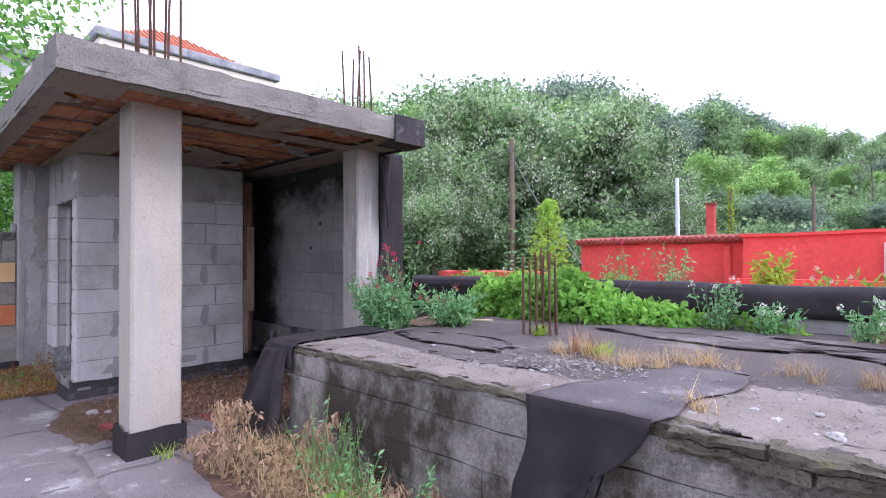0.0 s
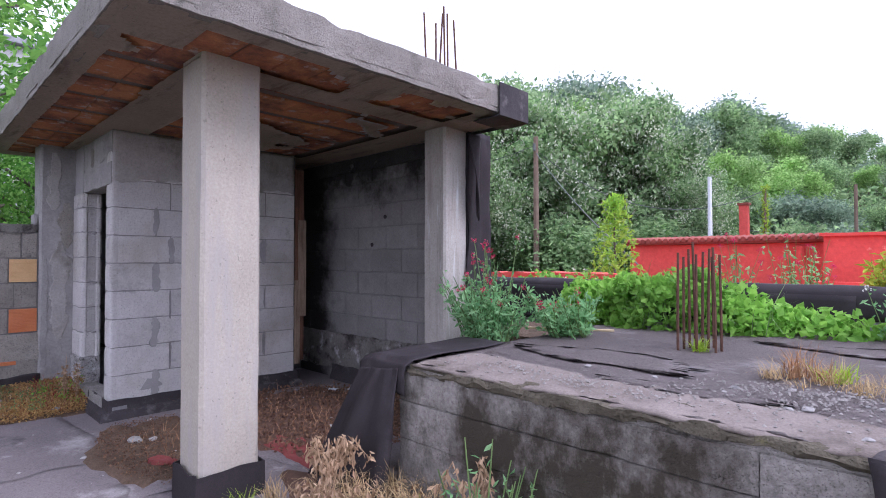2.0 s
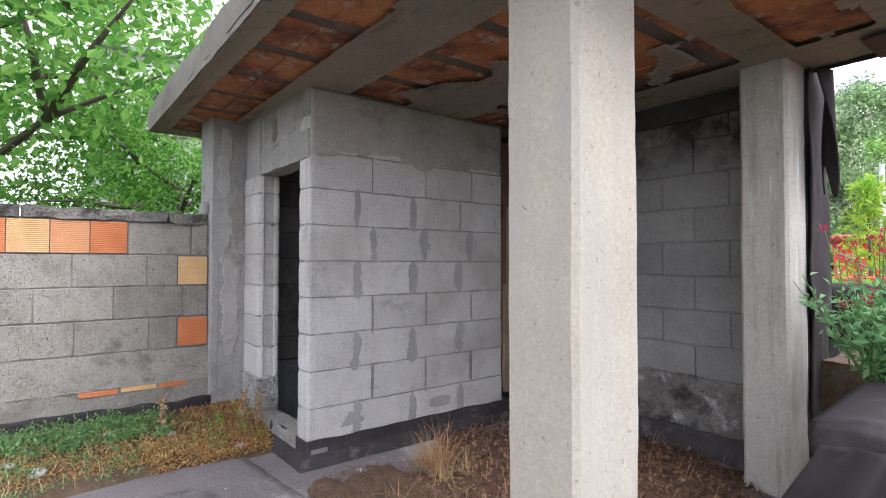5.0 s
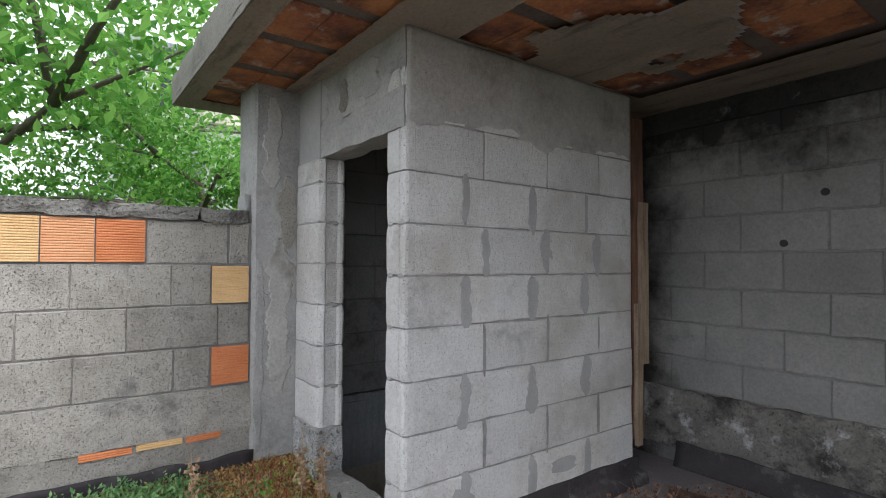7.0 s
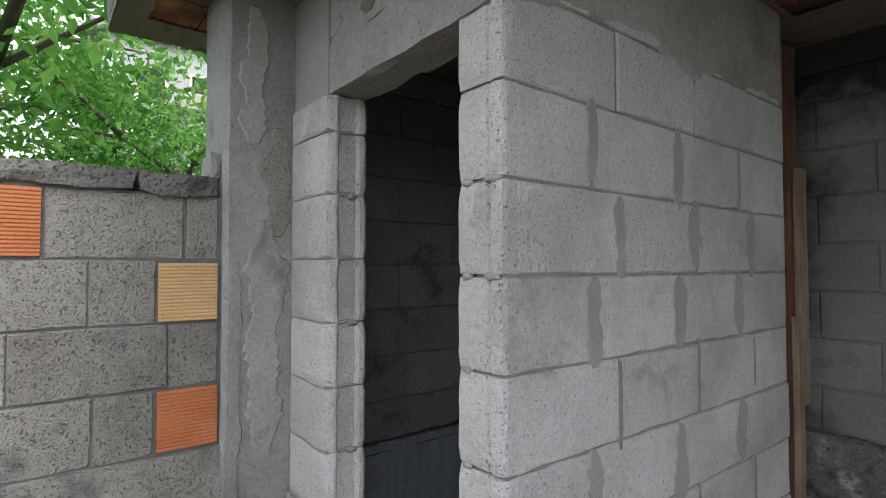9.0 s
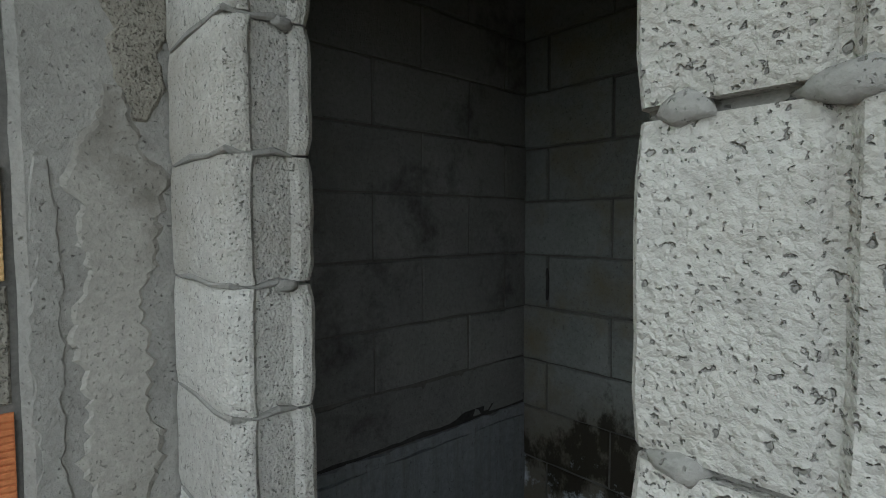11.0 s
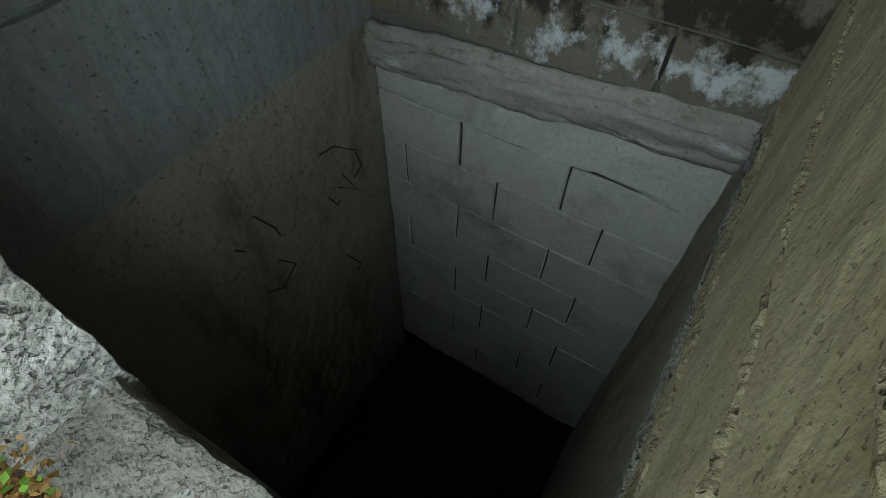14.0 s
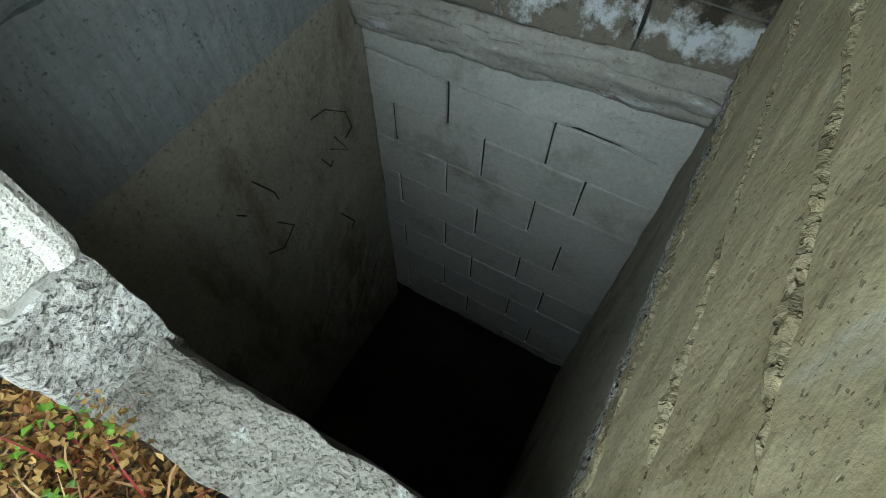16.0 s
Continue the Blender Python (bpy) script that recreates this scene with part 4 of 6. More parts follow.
random.seed(4)
bars("rusty starter bars rising from the roof slab", [(-4.22 + 0.045 * i, 1.12 + 0.05 * (i % 3) + 0.02 * i, 0.85 + random.uniform(-0.2, 0.25), random.uniform(-0.03, 0.03), random.uniform(-0.03, 0.03)) for i in range(9)], SLAB_TOP, "starter bars on the roof")
bars("rusty starter bars rising from the roof slab", [(-4.3 + 0.06 * (i % 3), 3.1 + 0.05 * i, 0.75 + random.uniform(-0.12, 0.15), random.uniform(-0.05, 0.05), random.uniform(-0.05, 0.05)) for i in range(6)], SLAB_TOP, "starter bars on the roof")
bars("rusty starter bars standing up from the platform", [(-2.33 + 0.10 * (i // 4) + 0.012 * (i % 4), 3.34 + 0.07 * (i % 4) + 0.03 * (i // 4), 0.62 + random.uniform(-0.05, 0.05), random.uniform(-0.02, 0.02), random.uniform(-0.02, 0.02)) for i in range(10)], PZ, "starter bars on the platform")

# ---- the block room ----
JZ = [0.12, 0.35, 0.585, 0.82, 1.055, 1.29, 1.525, 1.76, 2.0, 2.235, 2.405]
east = thing("wall_east", "grey lapillo block wall of the small room", "wall", kind="structure")
part("mortar_core", gridbox(bmesh.new(), -6.28, KX - 0.006, KY + 0.016, 2.915, -0.3, SOFFIT + 0.03, 0.05, 0.004, 12.0), M_mortar_dark, east, "recessed grey mortar")
south = thing("wall_south", "grey block wall with a doorless opening", "wall", kind="structure")
part("mortar_core", boxed(-7.5, -7.03, KY - 0.010, KY + 0.132, -0.1, SOFFIT + 0.03), M_mortar, south, "recessed grey mortar")
part("lintel", gridbox(bmesh.new(), -7.16, -6.13, KY - 0.006, KY + 0.155, 1.955, 2.14, 0.045, 0.006, 9.0, chip=0.02), M_render, south, "cement lintel over the opening")
part("render_patch", gridbox(bmesh.new(), -7.36, -6.13, KY + 0.004, KY + 0.15, 2.14, SOFFIT + 0.02, 0.05, 0.012, 7.0), M_render, south, "uneven cement render")

for sz in (0.40, 0.63, 0.865, 1.10):
    ridge = bmesh.new()
    pts, rad = [], []
    for i in range(120):
        y = KY + 0.06 + 1.42 * i / 119
        pts.append((-6.286, y, sz + 0.010 * noise.noise(Vector((y * 4, sz, 0))) + 0.006 * noise.noise(Vector((y * 19, sz, 3)))))
        rad.append(max(0.002, 0.007 + 0.007 * noise.noise(Vector((y * 9, sz, 6))) + 0.004 * noise.noise(Vector((y * 40, sz, 8)))))
    tube(ridge, pts, rad, 8)
    part("mortar_ridge", roughen(ridge, 0.004, 70.0), M_crumb_yellow, east, "rough squeezed mortar ridge")
part("inner_face", gridbox(bmesh.new(), -6.287, -6.20, KY + 0.03, 2.72, 0.115, SOFFIT + 0.01, 0.03, 0.005, 14.0), M_yellow_lit, east, "rough inner face with its light painted as pale yellow")
part("crumbled_edge", gridbox(bmesh.new(), -6.289, -6.19, KY + 0.03, 2.72, 0.03, 0.125, 0.016, 0.013, 22.0, chip=0.01), M_crumb_yellow, east, "crumbling pebbly lower edge")
part("lime_line", gridbox(bmesh.new(), -6.291, -6.19, KY + 0.03, 2.72, -0.035, 0.022, 0.018, 0.010, 18.0), M_lime, east, "white lime crust along the edge")
for z0, z1, y0, y1, m, o in ((1.43, 1.88, 1.08, 1.20, M_block_old, 0.004), (0.55, 1.50, 1.03, 1.16, M_plaster, 0.002), (0.3, 1.35, 0.945, 1.0, M_render, 0.002), (1.8, 2.36, 0.99, 1.09, M_plaster, 0.002)):
    smear(south, "y", -7.341, 1, (y0 + y1) / 2, z0, z1, y1 - y0, m, "render_patch", o, 0.4)
for a, z0, z1, w, m in ((-6.45, 2.17, 2.36, 0.2, M_mortar), (-6.75, 2.16, 2.34, 0.12, M_slab), (-7.02, 2.17, 2.38, 0.2, M_mortar), (-7.24, 0.66, 0.8, 0.1, M_mortar), (-7.22, 0.25, 0.55, 0.14, M_render)):
    smear(south, "x", KY - 0.001, -1, a, z0, z1, w, m, "render_patch", 0.002, 0.35)
def plaster_band(u, v):
    y = KY + 0.004 + (2.9 - KY) * u
    low = 2.0 + 0.06 * noise.noise(Vector((y * 3.1, 0, 2))) + 0.03 * noise.noise(Vector((y * 11, 0, 5))) - 0.06 * max(0.0, 1 - u * 7) - 0.05 * max(0.0, 1 - abs(u - 0.55) * 9)
    z = low + (SOFFIT - low) * v
    return Vector((KX + 0.0035 + 0.0025 * noise.noise(Vector((y * 6, z * 6, 3))) - 0.008 * max(0.0, 1 - v * 16), y, z))


part("cement_plaster", sheet(plaster_band, 64, 18, 0.004), M_plaster, east, "grey trowelled cement along the wall head", smooth=True)
for y, z0, z1, w, m in ((1.45, 0.2, 0.30, 0.3, M_mortar), (2.3, 0.2, 0.28, 0.2, M_mortar)):
    smear(east, "y", KX, 1, y, z0, z1, w, m, "render_patch", 0.002, 0.35)

# felt skirting along the room
def skirt(p, q, z0, z1, out):
    d = (Vector(q) - Vector(p))
    n = Vector((d.y, -d.x)).normalized()
    def fn(u, v):
        b = Vector(p) + d * u
        o = 0.018 + out * (1 - v) ** 2 + 0.008 * noise.noise(Vector((b.x * 4, b.y * 4, v * 3)))
        return Vector((b.x + n.x * o, b.y + n.y * o, z0 + (z1 - z0 + 0.03 * noise.noise(Vector((b.x * 5, b.y * 5, 1)))) * v))
    return sheet(fn, max(6, int(d.length / 0.06)), 6, 0.006)


def corner_skirt(u, v):
    """One felt strip from the sill round the corner and along the block wall, stepping out over a low footing."""
    run = 0.87
    s = u * (run + 1.74)
    if s < run:
        b, n = Vector((-6.99 + s, KY - 0.004)), Vector((0.0, -1.0))
    else:
        b, n = Vector((KX + 0.004, KY + s - run)), Vector((1.0, 0.0))
    k = max(0.0, 1 - abs(s - run) / 0.05)
    if k:
        n = n + k * (Vector((1.0, 0.0)) if s < run else Vector((0.0, -1.0)))
    wob = noise.noise(Vector((b.x * 4, b.y * 4, v * 3)))
    if v > 0.55:
        o, z = 0.010 + 0.006 * wob, 0.075 + (0.155 - 0.075 + 0.018 * noise.noise(Vector((b.x * 5, b.y * 5, 1)))) * (v - 0.55) / 0.45
    elif v > 0.3:
        o, z = 0.010 + (0.05 + 0.012 * wob) * (0.55 - v) / 0.25, 0.075 - 0.018 * (0.55 - v) / 0.25
    else:
        o, z = 0.06 + 0.012 * wob + 0.02 * (0.3 - v) / 0.3, 0.057 - 0.07 * (0.3 - v) / 0.3
    return Vector((b.x + n.x * o, b.y + n.y * o, z))


solid("felt_skirting", sheet(corner_skirt, 120, 20, 0.005), M_felt_worn, "worn black felt skirting round the block room corner", "roofing felt", smooth=True)
solid("felt_skirting", skirt((-6.1, 3.40), (-4.25, 3.40), -0.01, 0.16, 0.04), M_felt_worn, "black bitumen felt skirting along the sooty wall", "roofing felt", smooth=True)
solid("felt_skirting", skirt((-7.36, -3.5), (-7.36, 0.95), 0.1, 0.25, 0.03), M_felt, "black bitumen felt skirting along the boundary wall", "roofing felt", smooth=True)

solid("door_sill", gridbox(bmesh.new(), -7.03, -6.27, KY - 0.02, KY + 0.118, -0.25, 0.163, 0.02, 0.009, 13.0, chip=0.018), M_sill, "cracked cement sill with pale lime stains", "sill", "structure")

# inside the room and the shaft below it
IX0, IX1, IY1, PITZ = -7.62, -6.28, 2.72, -2.65
west_in = thing("wall_inner_west", "block wall toned down for the dim room above a smooth concrete shaft wall", "wall", kind="structure")
part("mortar_core", boxed(-7.80, IX0 - 0.008, 1.20, 2.9, 0.36, SOFFIT + 0.03), M_joint, west_in)
part("open_joint", boxed(-7.8, IX0 - 0.005, 1.2, 2.86, 0.392, 0.436), M_soot_shade, west_in, "dark open joint")
part("beam", gridbox(bmesh.new(), -7.8, IX0 - 0.002, 1.3, 2.86, 0.408, 0.604, 0.04, 0.008, 6.0, chip=0.012), M_block_dim, west_in, "rough concrete tie beam")
part("shaft_band", gridbox(bmesh.new(), -7.8, IX0 + 0.012, 1.2, 2.9, -0.125, 0.345, 0.035, 0.007, 7.0), M_shaft_west, west_in, "blue-grey streaked concrete band")
part("flaking_edge", gridbox(bmesh.new(), -7.8, IX0 + 0.004, 1.2, 2.9, 0.33, 0.392, 0.025, 0.014, 14.0, chip=0.025), M_shaft_west, west_in, "flaking plaster edge below the open joint")
part("shaft_face", gridbox(bmesh.new(), -7.8, IX0 + 0.006, 1.2, 2.9, PITZ - 0.1, -0.12, 0.05, 0.014, 4.0), M_shaft_low, west_in, "brown stained shaft concrete")
north_in = thing("wall_inner_north", "block wall with mould and white salt stains", "wall", kind="structure")
part("mortar_core", boxed(-7.8, -6.13, IY1 + 0.014, 2.9, 0.4, SOFFIT + 0.03), M_joint, north_in)
part("damp_core", boxed(-7.8, -6.13, IY1 + 0.010, 2.9, -0.25, 0.4), M_joint, north_in)
part("shaft_core", boxed(-7.8, -6.13, IY1 + 0.022, 2.9, PITZ - 0.1, -0.25), M_soot_shade, north_in)
def ledge(u, v):
    x = IX0 + (IX1 - IX0) * u
    dz = -0.10 * (1 - u)
    prof = ((IY1 + 0.01, -0.03 + dz), (IY1 - 0.01, -0.055 + dz), (IY1 - 0.015, -0.085 + dz), (IY1 - 0.032, -0.10 + dz), (IY1 - 0.018, -0.15 + dz), (IY1 - 0.01, -0.18 + dz), (IY1 + 0.05, -0.20 + dz))
    k = v * 6
    i = min(5, int(k))
    w = k - i
    nz = noise.noise(Vector((x * 4, v * 3, 2)))
    return Vector((x, prof[i][0] * (1 - w) + prof[i + 1][0] * w + 0.012 * nz + 0.016 * noise.noise(Vector((x * 11, v * 7, 4))), prof[i][1] * (1 - w) + prof[i + 1][1] * w + 0.03 * noise.noise(Vector((x * 2.5, 0, 6)))))


part("filler_course", gridbox(bmesh.new(), IX0, IX1, IY1 + 0.004, IY1 + 0.10, -0.432, -0.20, 0.03, 0.009, 13.0, chip=0.02), M_pit_block, north_in, "uneven filler course of cut block and mortar")


def dark_line(u, v):
    x = IX0 + (IX1 - IX0) * u
    top = -2.50 + 0.07 * noise.noise(Vector((x * 3.0, 0, 1))) + 0.03 * noise.noise(Vector((x * 12, 0, 4)))
    return Vector((x, IY1 + 0.002 - 0.012 * (1 - v) + 0.004 * noise.noise(Vector((x * 15, v * 6, 2))), PITZ - 0.05 + (top - PITZ + 0.05) * v))


part("mud_tide", sheet(dark_line, 60, 6, 0.008), M_pit_floor, north_in, "dark ragged line above the shaft bottom", smooth=True)
part("mortar_ledge", sheet(ledge, 60, 24, 0.02), M_ledge, north_in, "lumpy cement fillet", smooth=True)
solid("wall_shaft_south", gridbox(bmesh.new(), -7.8, -6.1, KY + 0.02, KY + 0.125, PITZ - 0.1, 0.1, 0.1, 0.01, 3.0), M_pit_smooth, "dark shaft wall under the sill", "wall", "structure")
solid("wall_shaft_east", gridbox(bmesh.new(), -6.285, -6.1, 1.2, 2.9, PITZ - 0.1, -0.03, 0.06, 0.010, 5.0), M_shaft_low, "rough shaft wall", "wall", "structure")
solid("shaft_floor", gridbox(bmesh.new(), -7.8, -6.1, 1.2, 2.9, PITZ - 0.2, PITZ, 0.1, 0.03, 3.0), M_pit_floor, "near-black uneven shaft bottom", "floor", "structure")

# ---- shed back wall, recess and boards ----
shed = thing("wall_north", "block wall under the slab, sooty with painted recess shade", "wall", kind="structure")
part("mortar_core", boxed(-7.2, -4.2, 3.438, 3.60, -0.2, SOFFIT + 0.03), M_joint_soot_shade, shed)
part("rough_base", gridbox(bmesh.new(), -6.9, -4.28, 3.405, 3.5, 0.1, 0.50, 0.04, 0.028, 7.0), M_crumbly, shed, "crumbling cement base")
part("soot_beam", gridbox(bmesh.new(), -6.9, -4.28, 3.40, 3.5, 2.27, SOFFIT + 0.01, 0.07, 0.008, 5.0), M_soot_shade, shed, "sooty concrete beam")
# added faces close the recess; their near-black colour paints its shade
solid("wall_recess", boxed(-6.95, -6.85, 2.8, 3.5, -0.2, SOFFIT + 0.03), M_soot_shade, "recess end behind the boards, black for its shade", "wall", "structure")
solid("wall_recess_side", boxed(-6.9, -6.14, 2.905, 2.93, -0.2, SOFFIT + 0.03), M_soot_shade, "recess side, black for its shade", "wall", "structure")

# black discs on the wall face stand in for the shade of holes
for hx, hz in ((-5.45, 1.475), (-5.24, 1.757)):
    part("putlog_hole", tube(bmesh.new(), [(hx, 3.424, hz), (hx, 3.45, hz)], [0.022, 0.022], 9), M_soot_shade, shed, "small black disc painting a shaded hole")

b = thing("board", "dark stained plank standing at the wall end", "board", group="planks at the recess")
part("plank", gridbox(bmesh.new(), -6.135, -6.105, 2.925, 3.02, 0.25, 2.28, 0.04, 0.004, 5.0), M_wood_red, b)
b = thing("board", "pale weathered plank leaning in the recess", "board", group="planks at the recess")
part("plank", gridbox(bmesh.new(), -6.10, -6.075, 2.95, 3.03, 0.72, 1.74, 0.04, 0.003, 5.0), M_wood, b)
b = thing("board", "pale weathered plank standing on the floor", "board", group="planks at the recess")
part("plank", gridbox(bmesh.new(), -6.10, -6.075, 2.905, 2.96, 0.22, 1.1, 0.04, 0.003, 5.0), M_wood, b)

# felt hanging behind the second column
strip = thing("felt_hanging", "torn black bitumen felt hanging beside the column", "roofing felt")
part("felt_sheet", sheet(lambda u, v: Vector((-4.05 + 0.03 * noise.noise(Vector((u * 3, v * 6, 2))), 3.34 + 0.30 * u + 0.02 * math.sin(v * 20) * (1 - u), 2.42 - 2.2 * v)), 10, 40, 0.008), M_felt, strip, smooth=True)
part("felt_flap", sheet(lambda u, v: Vector((-3.99 + 0.05 * math.sin(u * 3 + v * 2) + 0.04 * v, 3.27 + 0.16 * u * (1 - 0.5 * v) + 0.05 * v, 2.36 - (0.62 + 0.1 * math.sin(u * 7)) * v)), 12, 24, 0.008), M_felt, strip, "curled loose flap", smooth=True)
part("wall_end", gridbox(bmesh.new(), -4.2, -4.07, 3.36, 3.62, -0.1, SOFFIT, 0.07, 0.012, 5.0), M_soot_shade, strip)

# ---- boundary wall ----
BX = -7.37
BZ = [0.08, 0.30, 0.51, 0.635, 0.87, 1.105, 1.337, 1.575]
bound = thing("wall_west", "weathered grey block boundary wall with clay tile fillings", "wall", kind="structure")
part("mortar_core", boxed(BX - 0.2, BX - 0.007, -4.0, 0.94, -0.3, 1.58), M_joint, bound)
part("kerb", gridbox(bmesh.new(), BX - 0.18, BX + 0.012, -4.0, 0.98, 0.385, 0.632, 0.045, 0.010, 7.0), M_block_old, bound, "cast concrete course")
part("base_render", gridbox(bmesh.new(), BX - 0.18, BX + 0.002, -4.0, 0.98, 0.05, 0.384, 0.06, 0.010, 6.0), M_block_old, bound, "rough cement base")
cope = thing("coping", "cracked mossy cement coping on the boundary wall", "coping", kind="structure")
y = -4.0
while y < 0.9:
    n = min(0.93, y + random.uniform(0.35, 0.9))
    part("coping_stone", gridbox(bmesh.new(), BX - 0.22, BX + 0.02, y, n - 0.012, 1.575 + random.uniform(-0.006, 0.006), 1.655, 0.04, 0.012, 11.0, chip=0.03), M_crumbly, cope)
    y = n

part("coping_stub", gridbox(bmesh.new(), BX - 0.15, BX - 0.012, 0.885, 0.93, 1.65, 1.755, 0.02, 0.006, 14.0, chip=0.015), M_mortar, cope, "broken block end on the coping")


def tile(y0, y1, z0, z1, material, x=BX, name="hollow_tile"):
    """A ribbed hollow clay tile built into the wall."""
    bm = bmesh.new()
    n = max(3, int((z1 - z0) / 0.013))
    for i in range(n):
        a = z0 + (z1 - z0) * i / n
        box(bm, x - 0.05, x + 0.006, y0, y1, a, a + (z1 - z0) / n * 0.72, bevel=0.0015)
    box(bm, x - 0.06, x + 0.002, y0, y1, z0, z1)
    return part(name, bm, material, bound, "ribbed clay hollow tile")


TILES = [(0.712, 0.915, 1.112, 1.325, M_tile_yellow), (0.715, 0.92, 0.645, 0.86, M_tile_red),
         (0.152, 0.372, 1.345, 1.568, M_tile_red), (-0.072, 0.146, 1.345, 1.568, M_tile_orange), (-0.30, -0.078, 1.345, 1.568, M_tile_yellow), (-0.53, -0.306, 1.345, 1.568, M_tile_red), (-0.76, -0.536, 1.345, 1.568, M_tile_red)]
for t in TILES:
    tile(*t)
for y0, y1, z, m in ((0.10, 0.33, 0.345, M_tile_red), (0.35, 0.57, 0.350, M_tile_yellow), (0.59, 0.77, 0.348, M_tile_red)):
    tile(y0, y1, z, z + 0.035, m, x=BX + 0.006, name="clay_sliver")

# ---- beyond the terrace: red roofs, villa, poles ----
def polar(turn, d):
    return -math.sin(radians(turn)) * d, math.cos(radians(turn)) * d


red = thing("red_building", "low building with bright red painted parapet walls", "building")
part("wall", gridbox(bmesh.new(), -2.55, 7.5, 10.4, 10.75, -0.8, 1.70, 0.25, 0.02, 1.5), M_red, red, "bright red plastered wall")
part("back_wall", gridbox(bmesh.new(), -6.05, -2.57, 11.0, 11.3, -0.8, 1.62, 0.25, 0.02, 1.5), M_red, red, "bright red plastered wall")
part("roof_terrace", gridbox(bmesh.new(), -6.1, 7.5, 6.2, 10.4, -0.8, 0.80, 0.3, 0.015, 1.2), M_red, red, "red painted flat roof")
part("kerb", gridbox(bmesh.new(), -2.6, 7.5, 9.75, 9.98, 0.75, 0.98, 0.2, 0.015, 1.5), M_red, red)
part("kerb", gridbox(bmesh.new(), -2.2, 7.5, 7.0, 7.2, 0.75, 0.90, 0.2, 0.015, 1.5), M_red, red)
part("coping", gridbox(bmesh.new(), -2.6, 7.5, 10.34, 10.8, 1.70, 1.75, 0.25, 0.02, 1.5), M_red, red)
for x in (-2.95, -0.55):
    bm = tube(bmesh.new(), [(x, 10.95 if x < -2 else 10.33, 1.55), (x, 10.95 if x < -2 else 10.33, 0.8)], 0.07, 10)
    part("downpipe", bm, M_red if x < -2 else M_white_pole, red, "short downpipe")
roof = part("roof_edge", boxed(-6.1, -2.5, 10.9, 11.35, 1.62, 1.68, bevel=0.01), M_dark_red, red, "dark tiled roof edge")
for i in range(30):
    x = -6.05 + i * 0.118
    part("roof_tile", tube(bmesh.new(), [(x, 10.82, 1.70), (x, 11.4, 1.76)], 0.045, 8), M_dark_red, roof)
solid("red_parapet", gridbox(bmesh.new(), -6.4, -4.3, 6.6, 6.9, -0.8, 1.13, 0.12, 0.03, 2.0, chip=0.04), M_red, "worn red painted parapet end", "parapet", "structure")
ch = thing("chimney", "red painted slender chimney", "chimney")
part("shaft", gridbox(bmesh.new(), -6.9, -6.6, 22.8, 23.1, -0.8, 3.45, 0.15, 0.015, 2), M_red, ch)
part("cap", gridbox(bmesh.new(), -6.95, -6.55, 22.75, 23.15, 3.45, 3.53, 0.1, 0.01, 2), M_dark_red, ch)
part("footing", gridbox(bmesh.new(), -7.2, -6.3, 22.6, 23.3, -0.8, 2.0, 0.3, 0.02, 2), M_red, ch)

pole = thing("utility_pole", "old brown wooden utility pole", "utility pole")
part("post", tube(bmesh.new(), [(-13.37, 18.39, -0.9), (-13.37, 18.39, 6.45)], [0.13, 0.10], 10), M_pole, pole)
part("insulator", boxed(-13.43, -13.31, 18.22, 18.3, 5.85, 6.15, bevel=0.02), M_cable, pole, "grey insulator bracket")
wp = thing("street_pole", "slim white metal pole", "pole")
part("post", tube(bmesh.new(), [(-7.6, 21.6, -0.9), (-7.6, 21.6, 4.5)], [0.10, 0.07], 10), M_white_pole, wp)
x, y = polar(43.6 - 35.4, 23)
wp = thing("street_pole", "slim grey metal pole", "pole")
part("post", tube(bmesh.new(), [(x, y, -0.9), (x, y, 3.9)], [0.07, 0.05], 8), M_pole, wp)
x, y = polar(43.6 - 28.9, 24)
yp = thing("post", "thin post overgrown with yellow-green creeper", "post")
part("stake", tube(bmesh.new(), [(x, y, -0.5), (x, y, 4.1)], 0.05, 7), M_pole, yp)
raw_mesh("creeper", [leaf_cloud(np.stack([x + rng.normal(0, 0.07, 500), y + rng.normal(0, 0.07, 500), rng.uniform(1.5, 4.2, 500)], 1), 0.10)], L_yellow, yp, "yellow-green creeper leaves")


def wire(p, q, sag):
    p, q = Vector(p), Vector(q)
    pts = [p.lerp(q, i / 16) - Vector((0, 0, sag * 4 * (i / 16) * (1 - i / 16))) for i in range(17)]
    return solid("cable", tube(bmesh.new(), pts, 0.016, 5), M_cable, "thin overhead cable strung between poles", "cable", group="overhead cables")


wire((-13.37, 18.39, 6.1), (-24, 19, 5.6), 0.3)
wire((-13.37, 18.39, 5.9), (*polar(43.6 - 28.9, 24), 4.0), 1.5)
wire((-13.37, 18.39, 5.8), (-5.2, 9.5, 1.2), 0.2)
wire((*polar(43.6 - 18, 26), 3.4), (*polar(43.6 - 45, 30), 2.0), 0.4)

# villa behind the boundary wall
villa = thing("villa", "cream villa with dark cornice and red hipped tile roof", "house")
VX = -27.0
part("wall", boxed(VX - 10, VX, 6.4, 14.0, -0.7, 10.75), M_villa, villa, "cream rendered wall")
part("wing_wall", boxed(VX - 9, VX + 0.05, 1.9, 6.4, -0.7, 9.6), M_greywall, villa, "pale grey wing wall")
part("cornice", boxed(VX - 10.5, VX + 0.55, 6.05, 14.45, 10.75, 11.12, bevel=0.05), M_villa, villa)
part("gutter", boxed(VX - 10.7, VX + 0.7, 5.9, 14.65, 11.12, 11.56, bevel=0.06), M_cornice, villa, "blackened parapet band")
